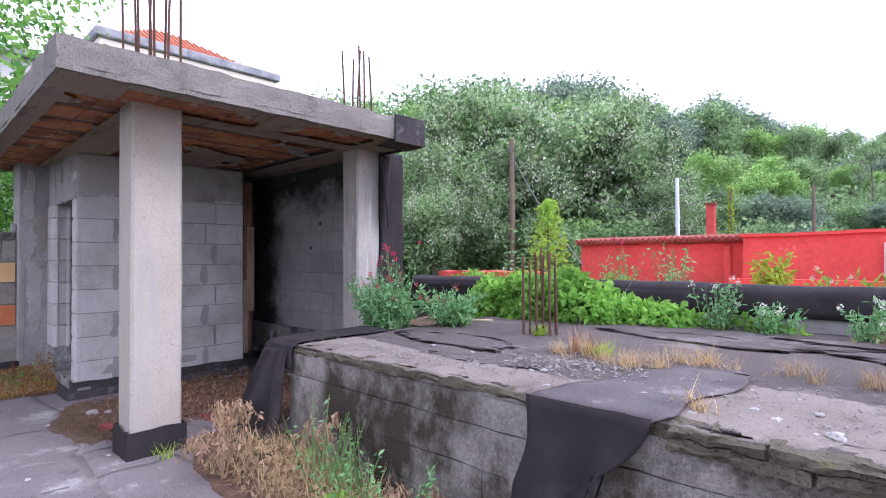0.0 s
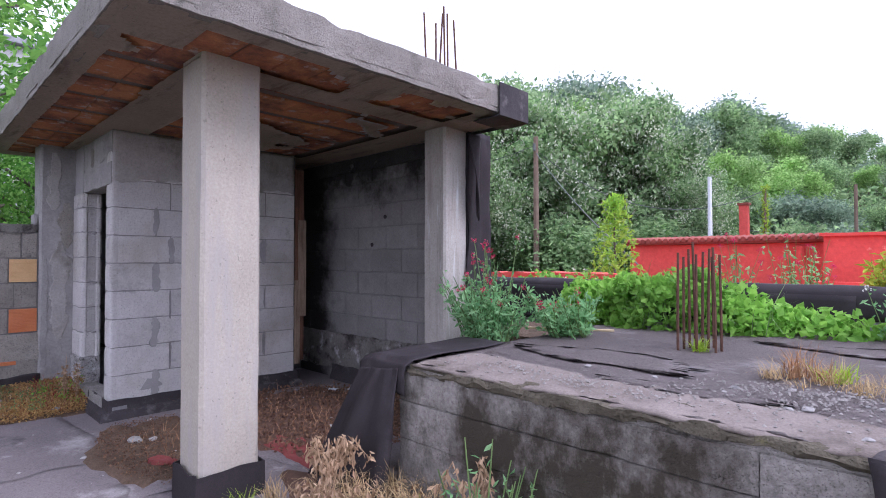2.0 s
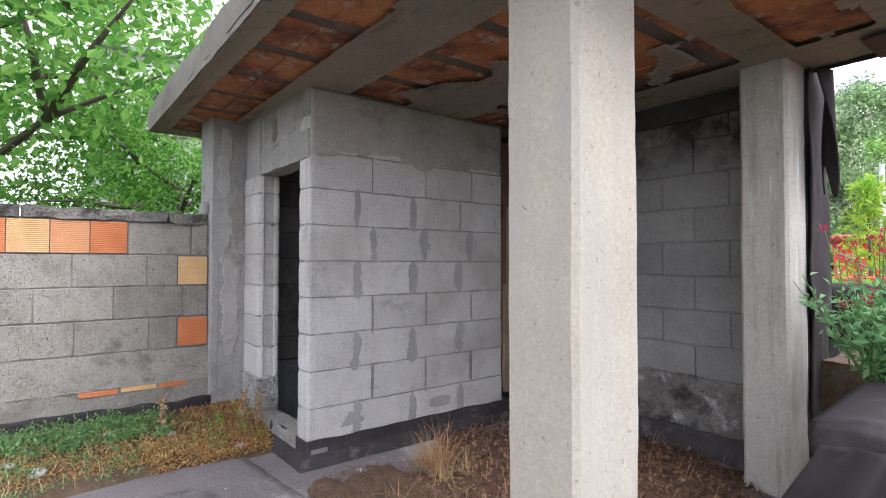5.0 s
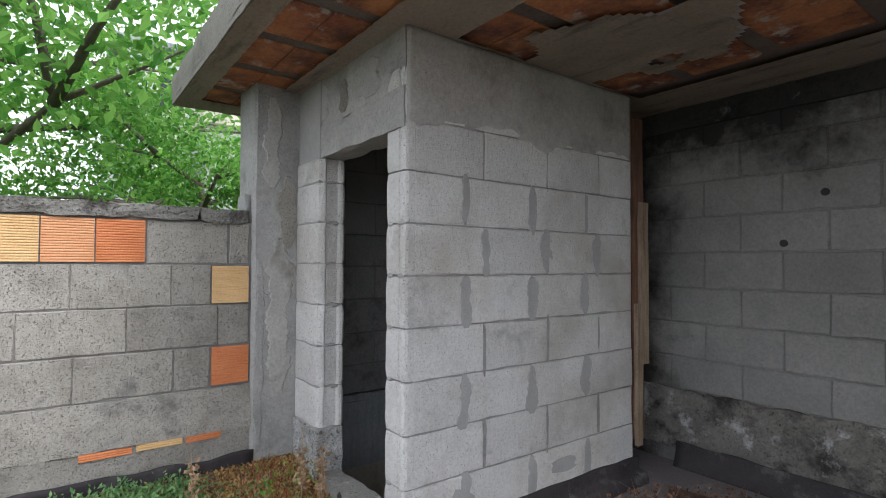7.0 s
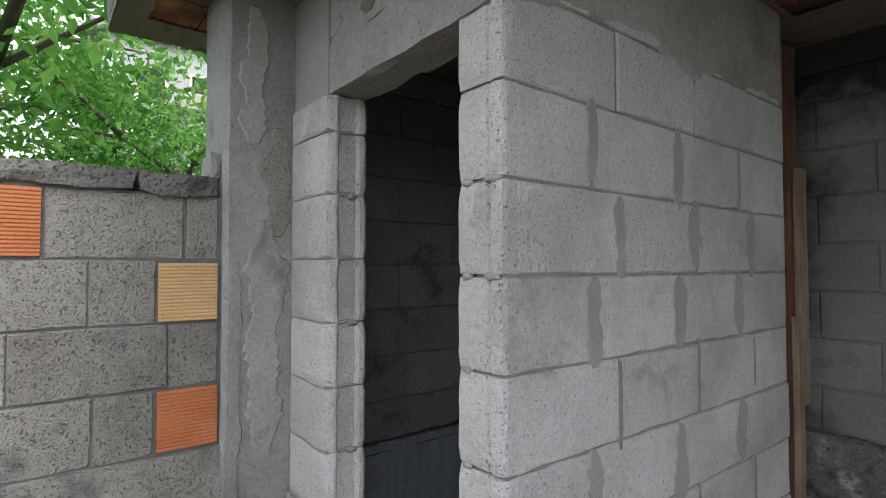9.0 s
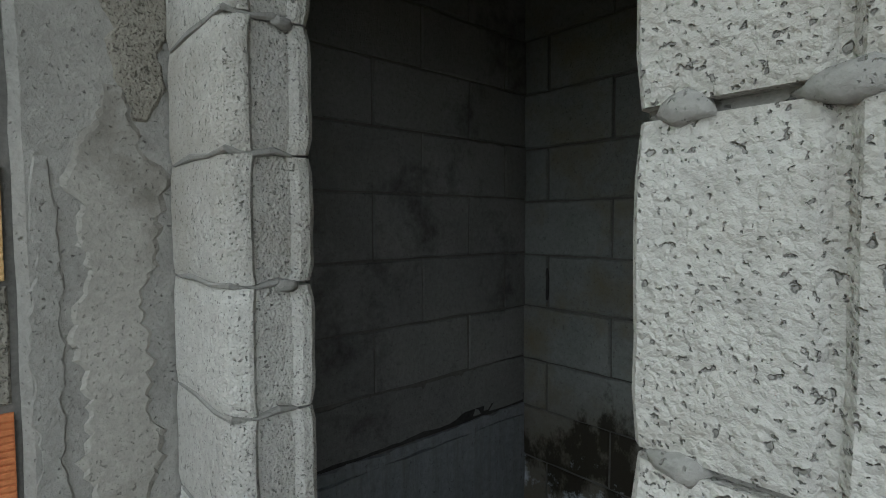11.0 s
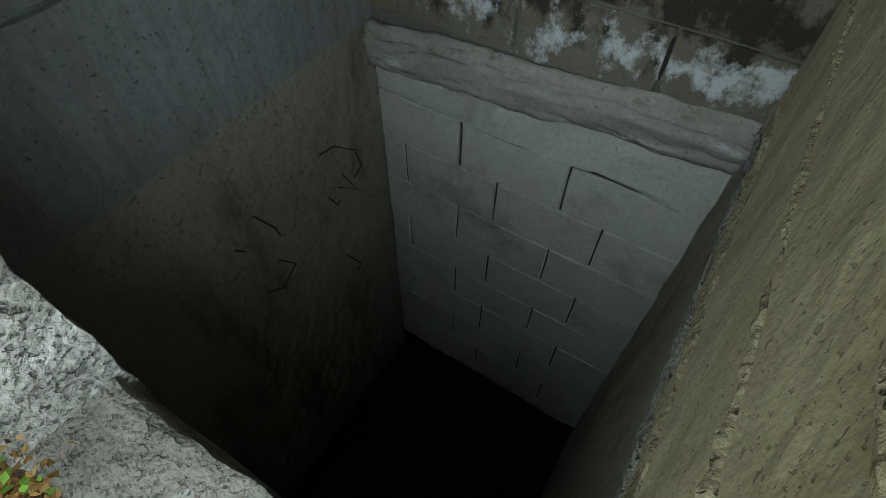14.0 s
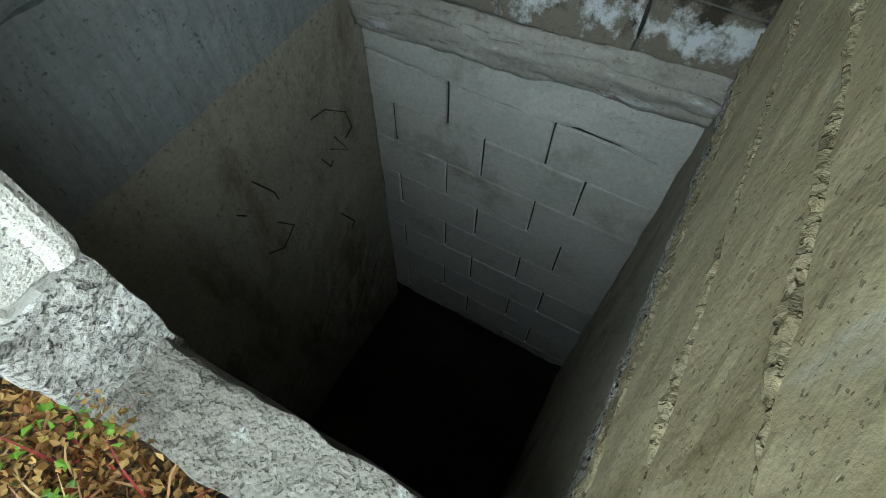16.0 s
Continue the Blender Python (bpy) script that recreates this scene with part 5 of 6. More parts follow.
part("cornice", boxed(VX - 9.4, VX + 0.35, 1.5, 5.88, 9.6, 9.9, bevel=0.05), M_cornice, villa)
part("string_course", boxed(VX - 9, VX + 0.12, 1.8, 14.05, 6.1, 6.35, bevel=0.02), M_villa, villa)
bm = bmesh.new()
b0 = [bm.verts.new(p) for p in ((VX - 10, 6.2, 11.5), (VX, 6.2, 11.5), (VX, 14.4, 11.5), (VX - 10, 14.4, 11.5))]
t0 = [bm.verts.new(p) for p in ((VX - 4, 9.7, 13.9), (VX - 4, 10.9, 13.9))]
for f in ((b0[0], b0[1], t0[0]), (b0[1], b0[2], t0[1], t0[0]), (b0[2], b0[3], t0[1]), (b0[3], b0[0], t0[0], t0[1])):
    bm.faces.new(f)
hip = part("roof", bm, M_roof, villa, "red clay tile hipped roof")
for i in range(28):
    y = 6.3 + i * 0.29
    k = 1 - max(0, (9.7 - y) / 3.5, (y - 10.9) / 3.5)
    part("roof_rib", tube(bmesh.new(), [(VX + 0.03, y, 11.52), (VX - 4 * k, y, 11.52 + 2.4 * k)], 0.07, 5), M_roof, hip)
for y in (3.0, 4.8, 7.5, 10.0, 12.2):
    for z in (1.2, 4.3, 7.2):
        w = part("window", boxed(VX - 0.05, VX + 0.10, y, y + 1.1, z, z + 1.5, bevel=0.02), M_villa, villa, "pale window surround")
        part("pane", boxed(VX - 0.04, VX + 0.115, y + 0.12, y + 0.98, z + 0.1, z + 1.4), M_dark_glass, w, "dark window pane")
blk = thing("terrace_house", "low pale grey block building behind the tree", "house")
part("wall", boxed(-20.5, -16.5, 2.6, 8, -0.7, 4.4), M_greywall, blk)
part("parapet", boxed(-20.6, -16.4, 2.5, 8.1, 4.4, 4.75, bevel=0.03), M_villa, blk)
w = part("window", boxed(-16.52, -16.46, 3.6, 4.5, 2.6, 3.6, bevel=0.02), M_villa, blk, "pale window surround")
part("pane", boxed(-16.5, -16.44, 3.7, 4.4, 2.7, 3.5), M_dark_glass, w, "dark window pane")
ruin = thing("ruin", "grey ruined wall overgrown with ivy", "ruin")
x, y = polar(43.6 + 1.5, 25)
part("wall", gridbox(bmesh.new(), x - 1.2, x + 0.9, y, y + 0.6, -0.7, 4.4, 0.3, 0.08, 1.0, chip=0.2), M_greywall, ruin)


# ---- trees ----
def limb_paths(h, spread, n, seed, trunk_at=0.35, lean=0.0):
    r = random.Random(seed)
    top = Vector((lean * h, 0, h * 0.8))
    trunk = [Vector((0, 0, -0.6)), Vector((lean * h * 0.2, r.uniform(-0.1, 0.1), h * 0.25)), Vector((lean * h * 0.5, r.uniform(-0.2, 0.2), h * 0.5)), top]
    limbs = []
    for i in range(n):
        k = trunk_at + (0.95 - trunk_at) * (i + r.random()) / n
        s = trunk[1].lerp(trunk[3], k) if k < 1 else top
        a = i * 2.4 + r.uniform(-0.4, 0.4)
        out = spread * (1.15 - 0.6 * k) * r.uniform(0.7, 1.15)
        e = s + Vector((math.cos(a) * out, math.sin(a) * out, h * r.uniform(0.06, 0.28)))
        m = s.lerp(e, 0.5) + Vector((0, 0, -0.04 * h * r.random() + 0.05 * h))
        limbs.append([s, m, e])
        for _ in range(2):
            e2 = m + (e - m) * 0.6 + Vector((r.uniform(-1, 1), r.uniform(-1, 1), r.uniform(-0.2, 0.8))) * spread * 0.4
            limbs.append([m, m.lerp(e2, 0.5) + Vector((0, 0, 0.1)), e2])
    return trunk, limbs


def tree(name, label, h, spread, leaves, size, leaf_mat, seed, blossom=0, clump=0.36, n=9, trunk_r=0.16, lean=0.0, trunk_at=0.02):
    base = thing(name, label, "tree")
    trunk, limbs = limb_paths(h, spread, n, seed, trunk_at, lean)
    bm = tube(bmesh.new(), trunk, [trunk_r, trunk_r * 0.85, trunk_r * 0.6, trunk_r * 0.25], 8)
    part("trunk", bm, L_bark, base, smooth=True)
    bm = bmesh.new()
    for s, m, e in limbs:
        tube(bm, [s, m, e], [trunk_r * 0.35, trunk_r * 0.22, trunk_r * 0.06], 5)
    tagged(part("branchwork", bm, L_bark, base, smooth=True), kind="stuff")
    cs = []
    ends = [l[2] for l in limbs] + [l[1] for l in limbs] + [trunk[3], trunk[3] + Vector((0, 0, h * 0.12))]
    per = leaves // len(ends)
    for e in ends:
        for _ in range(3):
            c = np.array(e) + np.clip(rng.normal(0, 1, 3), -1.4, 1.0) * clump * spread * 0.4
            cs.append(c + np.clip(rng.normal(0, 1, (per // 3, 3)), -1.5, 1.5) * np.array([1, 1, 0.7]) * clump * spread * rng.uniform(0.25, 0.55))
    cs = np.concatenate(cs)
    raw_mesh("crown", [leaf_cloud(cs, size)], leaf_mat, base, "uneven leafy crown with gaps")
    if blossom:
        pick = cs[rng.choice(len(cs), blossom // 14)]
        bl = np.repeat(pick, 14, 0) + rng.normal(0, size * 0.8, (len(pick) * 14, 3)) * np.array([1, 1, 1.4])
        raw_mesh("blossom", [leaf_cloud(bl, size * 0.5, up=1.2)], L_bloom, base, "hanging white blossom clusters")
    return base


kinds = {
    "locust": tree("locust_tree", "tall black locust tree hung with white blossom", 10, 3.0, 8500, 0.34, L_far_hazed, 3, blossom=5600, clump=0.5),
    "green": tree("broadleaf_tree", "dense mid-green broadleaf tree on the hillside", 10, 3.4, 6000, 0.46, L_far_hazed, 5, clump=0.65),
    "light": tree("young_tree", "fresh light green young tree on the hillside", 10, 3.0, 6000, 0.44, L_far_light, 8, clump=0.6),
    "dark": tree("evergreen_tree", "evergreen tree on the hillside, greyed by painted haze", 10, 3.2, 6000, 0.44, L_far_dark_hazed, 13, clump=0.65),
    "bare": tree("bare_tree", "thin sparsely leaved grey tree", 10, 1.8, 900, 0.2, L_far_hazed, 17, n=7, trunk_r=0.12),
}
SKYLINE = [(300, 175), (560, 165), (640, 172), (730, 155), (800, 146), (870, 120), (960, 126), (1040, 132), (1120, 150), (1200, 182), (1270, 172), (1350, 192), (1430, 206), (1500, 236), (1568, 228), (1900, 215), (2600, 200)]


def top_height(px, d, share):
    py = np.interp(px, [p for p, _ in SKYLINE], [q for _, q in SKYLINE])
    return 1.35 + share * d * (457 - py) / math.hypot(924, px - 784) * (924 / math.hypot(924, 0))


placed = {k: 0 for k in kinds}


def plant(kind, px, d, share, wide=1.0):
    turn = 43.6 + math.degrees(math.atan((784 - px) / 924))
    x, y = polar(turn, d)
    z = hill(x, y)
    h = max(2.5, top_height(px, d, share) - z)
    s = h / 11.7
    m = pose(x, y, z, 0, 0, random.uniform(0, 360)) @ Matrix.Diagonal((s * wide, s * wide, s, 1))
    if not placed[kind]:
        kinds[kind].matrix_basis = m
    else:
        src = kinds[kind]
        keep = src.matrix_basis.copy()
        src.matrix_basis = Matrix()
        copy_thing(src, m)
        src.matrix_basis = keep
    placed[kind] += 1


random.seed(21)
for px, d, share in ((770, 27, 0.8), (815, 28, 0.9), (880, 28, 0.94), (955, 27, 0.92), (1030, 29, 0.94), (1105, 29, 0.92), (1165, 28, 0.8), (850, 25, 0.55), (1195, 26, 0.52), (765, 24, 0.5)):
    plant("locust", px, d, share, 0.95)
for px, d, share in ((600, 40, 0.95), (650, 36, 0.9), (1265, 38, 0.72), (1330, 36, 0.6), (1400, 40, 0.62), (700, 33, 0.7)):
    plant("light", px, d, share)
for px, d, share in ((690, 30, 0.9), (720, 31, 1.0), (745, 30, 0.97), (765, 34, 0.98), (1545, 34, 1.0), (1520, 38, 0.9), (1600, 36, 1.05)):
    plant("bare", px, d, share)
for px, d, share in ((1225, 58, 0.98), (1268, 60, 1.06), (1310, 58, 1.0), (1200, 52, 0.8), (1180, 50, 0.95), (1560, 44, 0.8), (1500, 46, 0.75)):
    plant("dark", px, d, share)
for d, share, step in ((25, 0.28, 80), (32, 0.5, 75), (42, 0.72, 70), (54, 1.02, 58), (66, 1.08, 74)):
    px = 380
    while px < 2500:
        k = random.choice(("green", "green", "light", "dark", "green"))
        if not (d < 30 and 1180 < px < 1330):
            plant(k, px + random.uniform(-20, 20), d * random.uniform(0.95, 1.06), share * random.uniform(0.86, 1.0), random.uniform(0.9, 1.25) * (1.3 if d < 30 else 1.0))
        px += step * (1 if px < 1650 else 2.2)

sx, sd = rng.uniform(300, 1900, 9000), rng.uniform(24, 70, 9000)
sc = []
for px, d in zip(sx, sd):
    x, y = polar(43.6 + math.degrees(math.atan((784 - px) / 924)), d)
    k = max(0.3, 2.6 * noise.noise(Vector((x, y, 0)) * 0.22) + 1.2)
    base_z = hill(x, y)
    for _ in range(8):
        sc.append((x + rng.normal(0, 0.5), y + rng.normal(0, 0.5), base_z + rng.uniform(0, k)))
tagged(raw_mesh("undergrowth", [leaf_cloud(np.array(sc), 0.34)], L_far_hazed), "dense green scrub and ivy covering the hillside", "scrub", kind="stuff")

# the plane tree close behind the boundary wall
near = tree("plane_tree", "large bright green broadleaf tree behind the boundary wall", 9.0, 4.6, 18000, 0.165, L_tree, 29, clump=0.26, n=13, trunk_r=0.22, trunk_at=0.12)
near.matrix_basis = pose(-14.2, -1.2, -0.7, 0, 0, 40)
copy_thing(near, pose(-15.5, -7.5, -0.7, 0, 0, 190))
copy_thing(near, pose(-13.4, 1.9, -1.6, 0, 0, 75) @ Matrix.Scale(0.6, 4))
copy_thing(near, pose(-13.2, -2.6, -2.3, 0, 0, 250) @ Matrix.Scale(0.52, 4))
copy_thing(near, pose(-19.5, 4.6, -0.7, 0, 0, 120) @ Matrix.Scale(0.62, 4))

# ---- plants on the terrace ----
def plant_thing(name, label, stems, leaves, leaf_mat, flowers=None, flower_mat=None, stem_mat=None, category="plant", group=""):
    base = thing(name, label, category, group)
    if stems:
        raw_mesh("stalk_growth", stems, stem_mat or L_twig, base)
    if leaves:
        raw_mesh("foliage", leaves, leaf_mat, base)
    if flowers:
        raw_mesh("bloom", flowers, flower_mat, base)
    return base


def mound(cx, cy, z, rx, ry, h, n):
    p = rng.normal(0, 1, (n, 3))
    p /= np.linalg.norm(p, axis=1)[:, None]
    p *= rng.uniform(0.55, 1.0, (n, 1)) ** 0.5
    p[:, 2] = np.abs(p[:, 2])
    wob = np.array([1 + 0.35 * noise.noise(Vector(q) * 2.6 + Vector((cx, cy, 0))) for q in p])[:, None]
    return np.array([cx, cy, z]) + p * wob * np.array([rx, ry, h])


plant_thing("bramble", "lush green bramble bush against the felt parapet", [blades(scatter(120, -2.7, 4.45, 0.8, 0.35, 0.72), 0.6, 0.6, 0.008, 0.9)],
            [leaf_cloud(mound(-2.75, 4.5, 0.74, 0.85, 0.42, 0.48, 3600), 0.075, 0.1, 0.7), leaf_cloud(mound(-3.5, 4.6, 0.7, 0.5, 0.4, 0.45, 1600), 0.075, 0.1, 0.7), leaf_cloud(mound(-1.95, 4.65, 0.74, 0.55, 0.25, 0.22, 900), 0.07, 0.1, 0.7)], L_bush, category="bush")
plant_thing("bramble", "low green creeper below the felt parapet", None, [leaf_cloud(mound(-1.2, 4.72, 0.74, 0.5, 0.1, 0.12, 260), 0.06, 0.1, 0.7), leaf_cloud(mound(-4.5, 5.6, 0.4, 1.0, 0.7, 0.75, 2200), 0.09, 0.1, 0.7)], L_bush, category="bush")


def valerian(cx, cy, z, r, h, n, leaves, label, flowers=10, leaf_mat=L_blue, flower_mat=L_pink, size=0.055):
    roots = scatter(n, cx, cy, r * 0.5, r * 0.5, z)
    tops = roots.copy()
    a = rng.uniform(0, 6.283, n)
    tops[:, 0] += np.cos(a) * r * rng.uniform(0.2, 1.0, n)
    tops[:, 1] += np.sin(a) * r * rng.uniform(0.2, 1.0, n)
    tops[:, 2] += h * rng.uniform(0.5, 1.05, n)
    st = []
    for p, q in zip(roots, tops):
        side = np.array([0.004, -0.003, 0])
        st.append((np.array([p - side, p + side, q + side * 0.5, q - side * 0.5]), np.array([[0, 1, 2, 3]])))
        side = np.array([0.003, 0.004, 0])
        st.append((np.array([p - side, p + side, q + side * 0.5, q - side * 0.5]), np.array([[0, 1, 2, 3]])))
    k = rng.integers(0, n, leaves)
    f = rng.uniform(0.1, 0.95, leaves)[:, None]
    lp = roots[k] * (1 - f) + tops[k] * f + rng.normal(0, 0.02, (leaves, 3))
    fl = None
    if flowers:
        fp = np.concatenate([q + rng.normal(0, 0.011, (22, 3)) for q in tops[:flowers]])
        fl = [leaf_cloud(fp, 0.014, 0, 0.8)]
    return plant_thing("valerian" if flower_mat is L_pink else "wild_flower", label, st, [leaf_cloud(lp, size, 0.0, 0.4)], leaf_mat, fl, flower_mat)


valerian(-3.55, 3.0, 0.72, 0.36, 0.48, 70, 1700, "blue-green valerian with crimson flowers beside the column", 13)
valerian(-3.15, 3.45, 0.74, 0.32, 0.36, 45, 900, "blue-green valerian with crimson flowers on the platform", 8)
valerian(-3.75, 3.25, 0.74, 0.22, 0.75, 14, 160, "tall crimson valerian against the column", 12)
for cx, cy, h, n in ((-1.95, 5.5, 0.75, 16), (-2.6, 5.6, 0.8, 12), (-2.2, 6.0, 0.85, 12), (0.2, 5.5, 0.5, 10)):
    valerian(cx, cy, 0.72, 0.3, h, n, 160, "tall pink valerian behind the felt parapet", 8)
for cx, h in ((-1.33, 0.42), (-0.35, 0.3), (0.15, 0.42), (-0.95, 0.25)):
    valerian(cx, 4.62, 0.74, 0.2, h, 22, 300, "white-flowered weed growing at the parapet foot", 5, L_blue, L_white, 0.05)
valerian(-1.62, 7.9, 0.8, 0.32, 0.62, 24, 460, "yellow-green shrub on the red roof", 0, L_yellow, L_white, 0.1)
for cx, cy in ((-4.4, 6.2), (-3.2, 6.6), (-0.6, 6.5), (0.5, 6.8)):
    valerian(cx, cy, 0.8, 0.4, 0.4, 30, 400, "mixed weeds along the red roof edge", 5, L_bush, L_white, 0.06)

# the light green sapling
sap = thing("sapling", "slender fresh green ailanthus sapling", "sapling")
bm = tube(bmesh.new(), [(-4.75, 7.56, -0.3), (-4.72, 7.5, 1.0), (-4.76, 7.55, 2.2)], [0.03, 0.022, 0.008], 6)
part("trunk", bm, L_bark, sap)
cs = []
for i in range(46):
    z = 0.9 + 1.35 * i / 46
    a, L = i * 2.4, 0.42 * (1.1 - 0.75 * i / 46)
    f = rng.uniform(0.15, 1, 26)
    cs.append(np.stack([-4.75 + np.cos(a) * L * f, 7.55 + np.sin(a) * L * f, z + 0.25 * f - 0.22 * f * f + rng.normal(0, 0.02, 26)], 1))
raw_mesh("foliage", [leaf_cloud(np.concatenate(cs), 0.085, 0.3, 0.4)], L_lime, sap, "bright feathery leaves")

# dry grass tufts on the platform
def tuft(label, spots, length, lean, width, mat, z, n, bend=0.6):
    base = thing("grass_tuft", label, "grass", kind="stuff")
    clouds = []
    for cx, cy, rx, ry in spots:
        hubs = scatter(max(3, n // 28), cx, cy, rx, ry, z)
        for hub in hubs:
            m = int(n / len(hubs) * rng.uniform(0.3, 1.7)) + 2
            clouds.append(blades(hub + np.concatenate([rng.normal(0, 0.022, (m, 2)), np.zeros((m, 1))], 1), length * rng.uniform(0.55, 1.25), lean * rng.uniform(0.7, 1.5), width * rng.uniform(0.6, 1.0), bend))
    raw_mesh("blades", clouds, mat, base)
    return base


tuft("dry golden grass growing in the platform joints", [(-1.5, 2.85, 0.36, 0.14), (-1.2, 2.75, 0.25, 0.1), (-0.95, 3.0, 0.2, 0.12)], 0.13, 0.75, 0.0038, L_straw, PZ, 300)
tuft("dry golden grass growing in the platform joints", [(-0.35, 2.95, 0.25, 0.12), (0.15, 2.95, 0.4, 0.14), (0.8, 3.0, 0.5, 0.15)], 0.15, 0.65, 0.0038, L_straw, PZ, 190)
tuft("dry grass tuft at the felt edge", [(-0.72, 2.1, 0.07, 0.05), (-0.3, 4.4, 0.14, 0.08)], 0.12, 0.6, 0.005, L_straw, PZ, 90)
tuft("green grass between the starter bars", [(-2.2, 3.42, 0.09, 0.07), (-1.45, 2.95, 0.12, 0.06)], 0.10, 0.7, 0.006, L_yellow, PZ, 110)
tuft("dry red-brown grass heads", [(-1.5, 2.95, 0.18, 0.08)], 0.14, 0.5, 0.006, L_straw_red, PZ, 120)

# soil bank along the boundary wall
bm = bmesh.new()
rows = []
for i in range(25):
    u = i / 24
    row = []
    for j in range(61):
        y = -3.6 + 4.8 * j / 60
        far = -6.42 + 0.25 * noise.noise(Vector((y * 1.3, 0, 4))) - 0.35 * max(0, y - 0.6) + 0.55 * max(0.0, -y) * 0.4
        x = -7.36 + (far + 7.36) * u
        row.append(bm.verts.new((x, y, 0.17 * (1 - u) ** 0.8 - 0.012 * u + 0.03 * noise.noise(Vector((x * 3, y * 3, 8))) * (1 - u))))
    rows.append(row)
for i in range(24):
    for j in range(60):
        bm.faces.new((rows[i][j], rows[i + 1][j], rows[i + 1][j + 1], rows[i][j + 1]))
solid("soil_bank", bm, M_soil, "bank of dry brown soil along the boundary wall", "soil", "structure", smooth=True)


def bank(n, x0, x1, y0, y1):
    x, y = rng.uniform(x0, x1, n), rng.uniform(y0, y1, n)
    u = np.clip((x + 7.36) / 0.95, 0, 1)
    return np.stack([x, y, 0.17 * (1 - u) ** 0.8 + rng.uniform(-0.01, 0.02, n)], 1)


def sedum_pads(n, x0, x1, y0, y1, per):
    """Small rounded cushions of sedum on the bank."""
    hubs = np.repeat(bank(n, x0, x1, y0, y1), per, 0)
    d = rng.normal(0, 0.028, (n * per, 3))
    d[:, 2] = np.abs(d[:, 2]) * 1.1 + 0.005
    return hubs + d


def stuff(name, label, category, clouds, mat):
    return tagged(raw_mesh(name, clouds, mat), label, category, kind="stuff")


stuff("sedum", "green sedum carpet along the boundary wall", "sedum", [leaf_cloud(sedum_pads(150, -7.3, -6.95, -0.7, 0.6, 34), 0.026, -0.9, 0.5), leaf_cloud(sedum_pads(70, -7.0, -6.5, -1.2, 0.4, 26), 0.02, -0.9, 0.5), leaf_cloud(sedum_pads(24, -7.1, -6.6, 0.5, 1.1, 20), 0.018, -0.9, 0.5)], L_sedum)
stuff("dry_sedum", "ochre and rust coloured dry sedum on the soil bank", "sedum", [leaf_cloud(bank(9000, -7.33, -6.62, -1.0, 1.17), 0.021, 0.0, 0.6), leaf_cloud(bank(2200, -6.9, -6.5, 0.4, 1.15), 0.02, 0.0, 0.6)], L_ochre)
stuff("dry_straw", "pale dry grass on the soil bank", "dry grass", [blades(bank(900, -7.2, -6.5, -3.4, 0.2), 0.13, 0.9, 0.004, 0.8), blades(bank(500, -7.2, -6.6, 0.2, 1.1), 0.07, 1.0, 0.004, 0.8)], L_straw)
stuff("red_stems", "red and brown dry stems in front of the sill", "dry grass", [blades(bank(160, -7.3, -6.6, 0.85, 1.18), 0.10, 1.3, 0.005, 0.4)], L_straw_red)
stuff("sill_sedum", "rust, ochre and yellow sedum leaves in front of the sill", "sedum", [leaf_cloud(bank(5200, -7.32, -6.55, 0.72, 1.19), 0.017, -0.5, 0.7)], L_rusty)
stuff("sill_stems", "thin crimson runners among the sedum", "sedum", [blades(bank(90, -7.2, -6.6, 0.8, 1.18), 0.16, 1.4, 0.004, 0.2)], L_crimson)
stuff("sill_shoots", "small fresh green shoots in front of the sill", "sedum", [leaf_cloud(sedum_pads(16, -7.2, -6.6, 0.85, 1.17, 12), 0.018, -0.8, 0.8)], L_bush)
for x, y in ((-6.98, 0.55), (-6.85, 1.05), (-6.75, 1.12)):
    b = thing("dry_stalk", "withered upright flower stalk on the soil bank", "plant", group="withered stalks")
    raw_mesh("stem", [blades(np.array([[x, y, 0.08]] * 3), 0.36, 0.08, 0.008, 0.05)], L_dry, b)
    raw_mesh("seed_head", [leaf_cloud(np.stack([x + rng.normal(0, 0.012, 90), y + rng.normal(0, 0.012, 90), rng.uniform(0.14, 0.38, 90)], 1), 0.03, 0.2, 0.6)], L_dry, b)
b = thing("small_weed", "little green and ochre weed on the door sill", "plant")
raw_mesh("foliage", [leaf_cloud(np.stack([-6.93 + rng.normal(0, 0.05, 70), 1.19 + rng.normal(0, 0.02, 70), 0.19 + rng.uniform(0, 0.05, 70)], 1), 0.015, 0.0, 0.8)], L_ochre, b)
raw_mesh("green_foliage", [leaf_cloud(np.stack([-6.95 + rng.normal(0, 0.05, 18), 1.19 + rng.normal(0, 0.015, 18), 0.20 + rng.uniform(0, 0.05, 18)], 1), 0.015, 0.0, 0.8)], L_bush, b)


def patch(label, cx, cy, rx, ry, seed, mat, h=0.018):
    out = blob_outline(cx, cy, rx, ry, 60, 0.45, seed)
    bm = bmesh.new()
    c = bm.verts.new((cx, cy, h + 0.01))
    rings = []
    for k in (0.35, 0.7, 0.93, 1.0):
        rings.append([bm.verts.new((cx + (x - cx) * k, cy + (y - cy) * k, (h + 0.012 * noise.noise(Vector((x * 5, y * 5, k * 9)))) if k < 0.99 else -0.012)) for x, y in out])
    for i in range(60):
        j = (i + 1) % 60
        bm.faces.new((c, rings[0][i], rings[0][j]))
        for a, b2 in zip(rings, rings[1:]):
            bm.faces.new((a[i], b2[i], b2[j], a[j]))
    return solid("litter_patch", bm, mat, label, "litter", "structure", smooth=True)


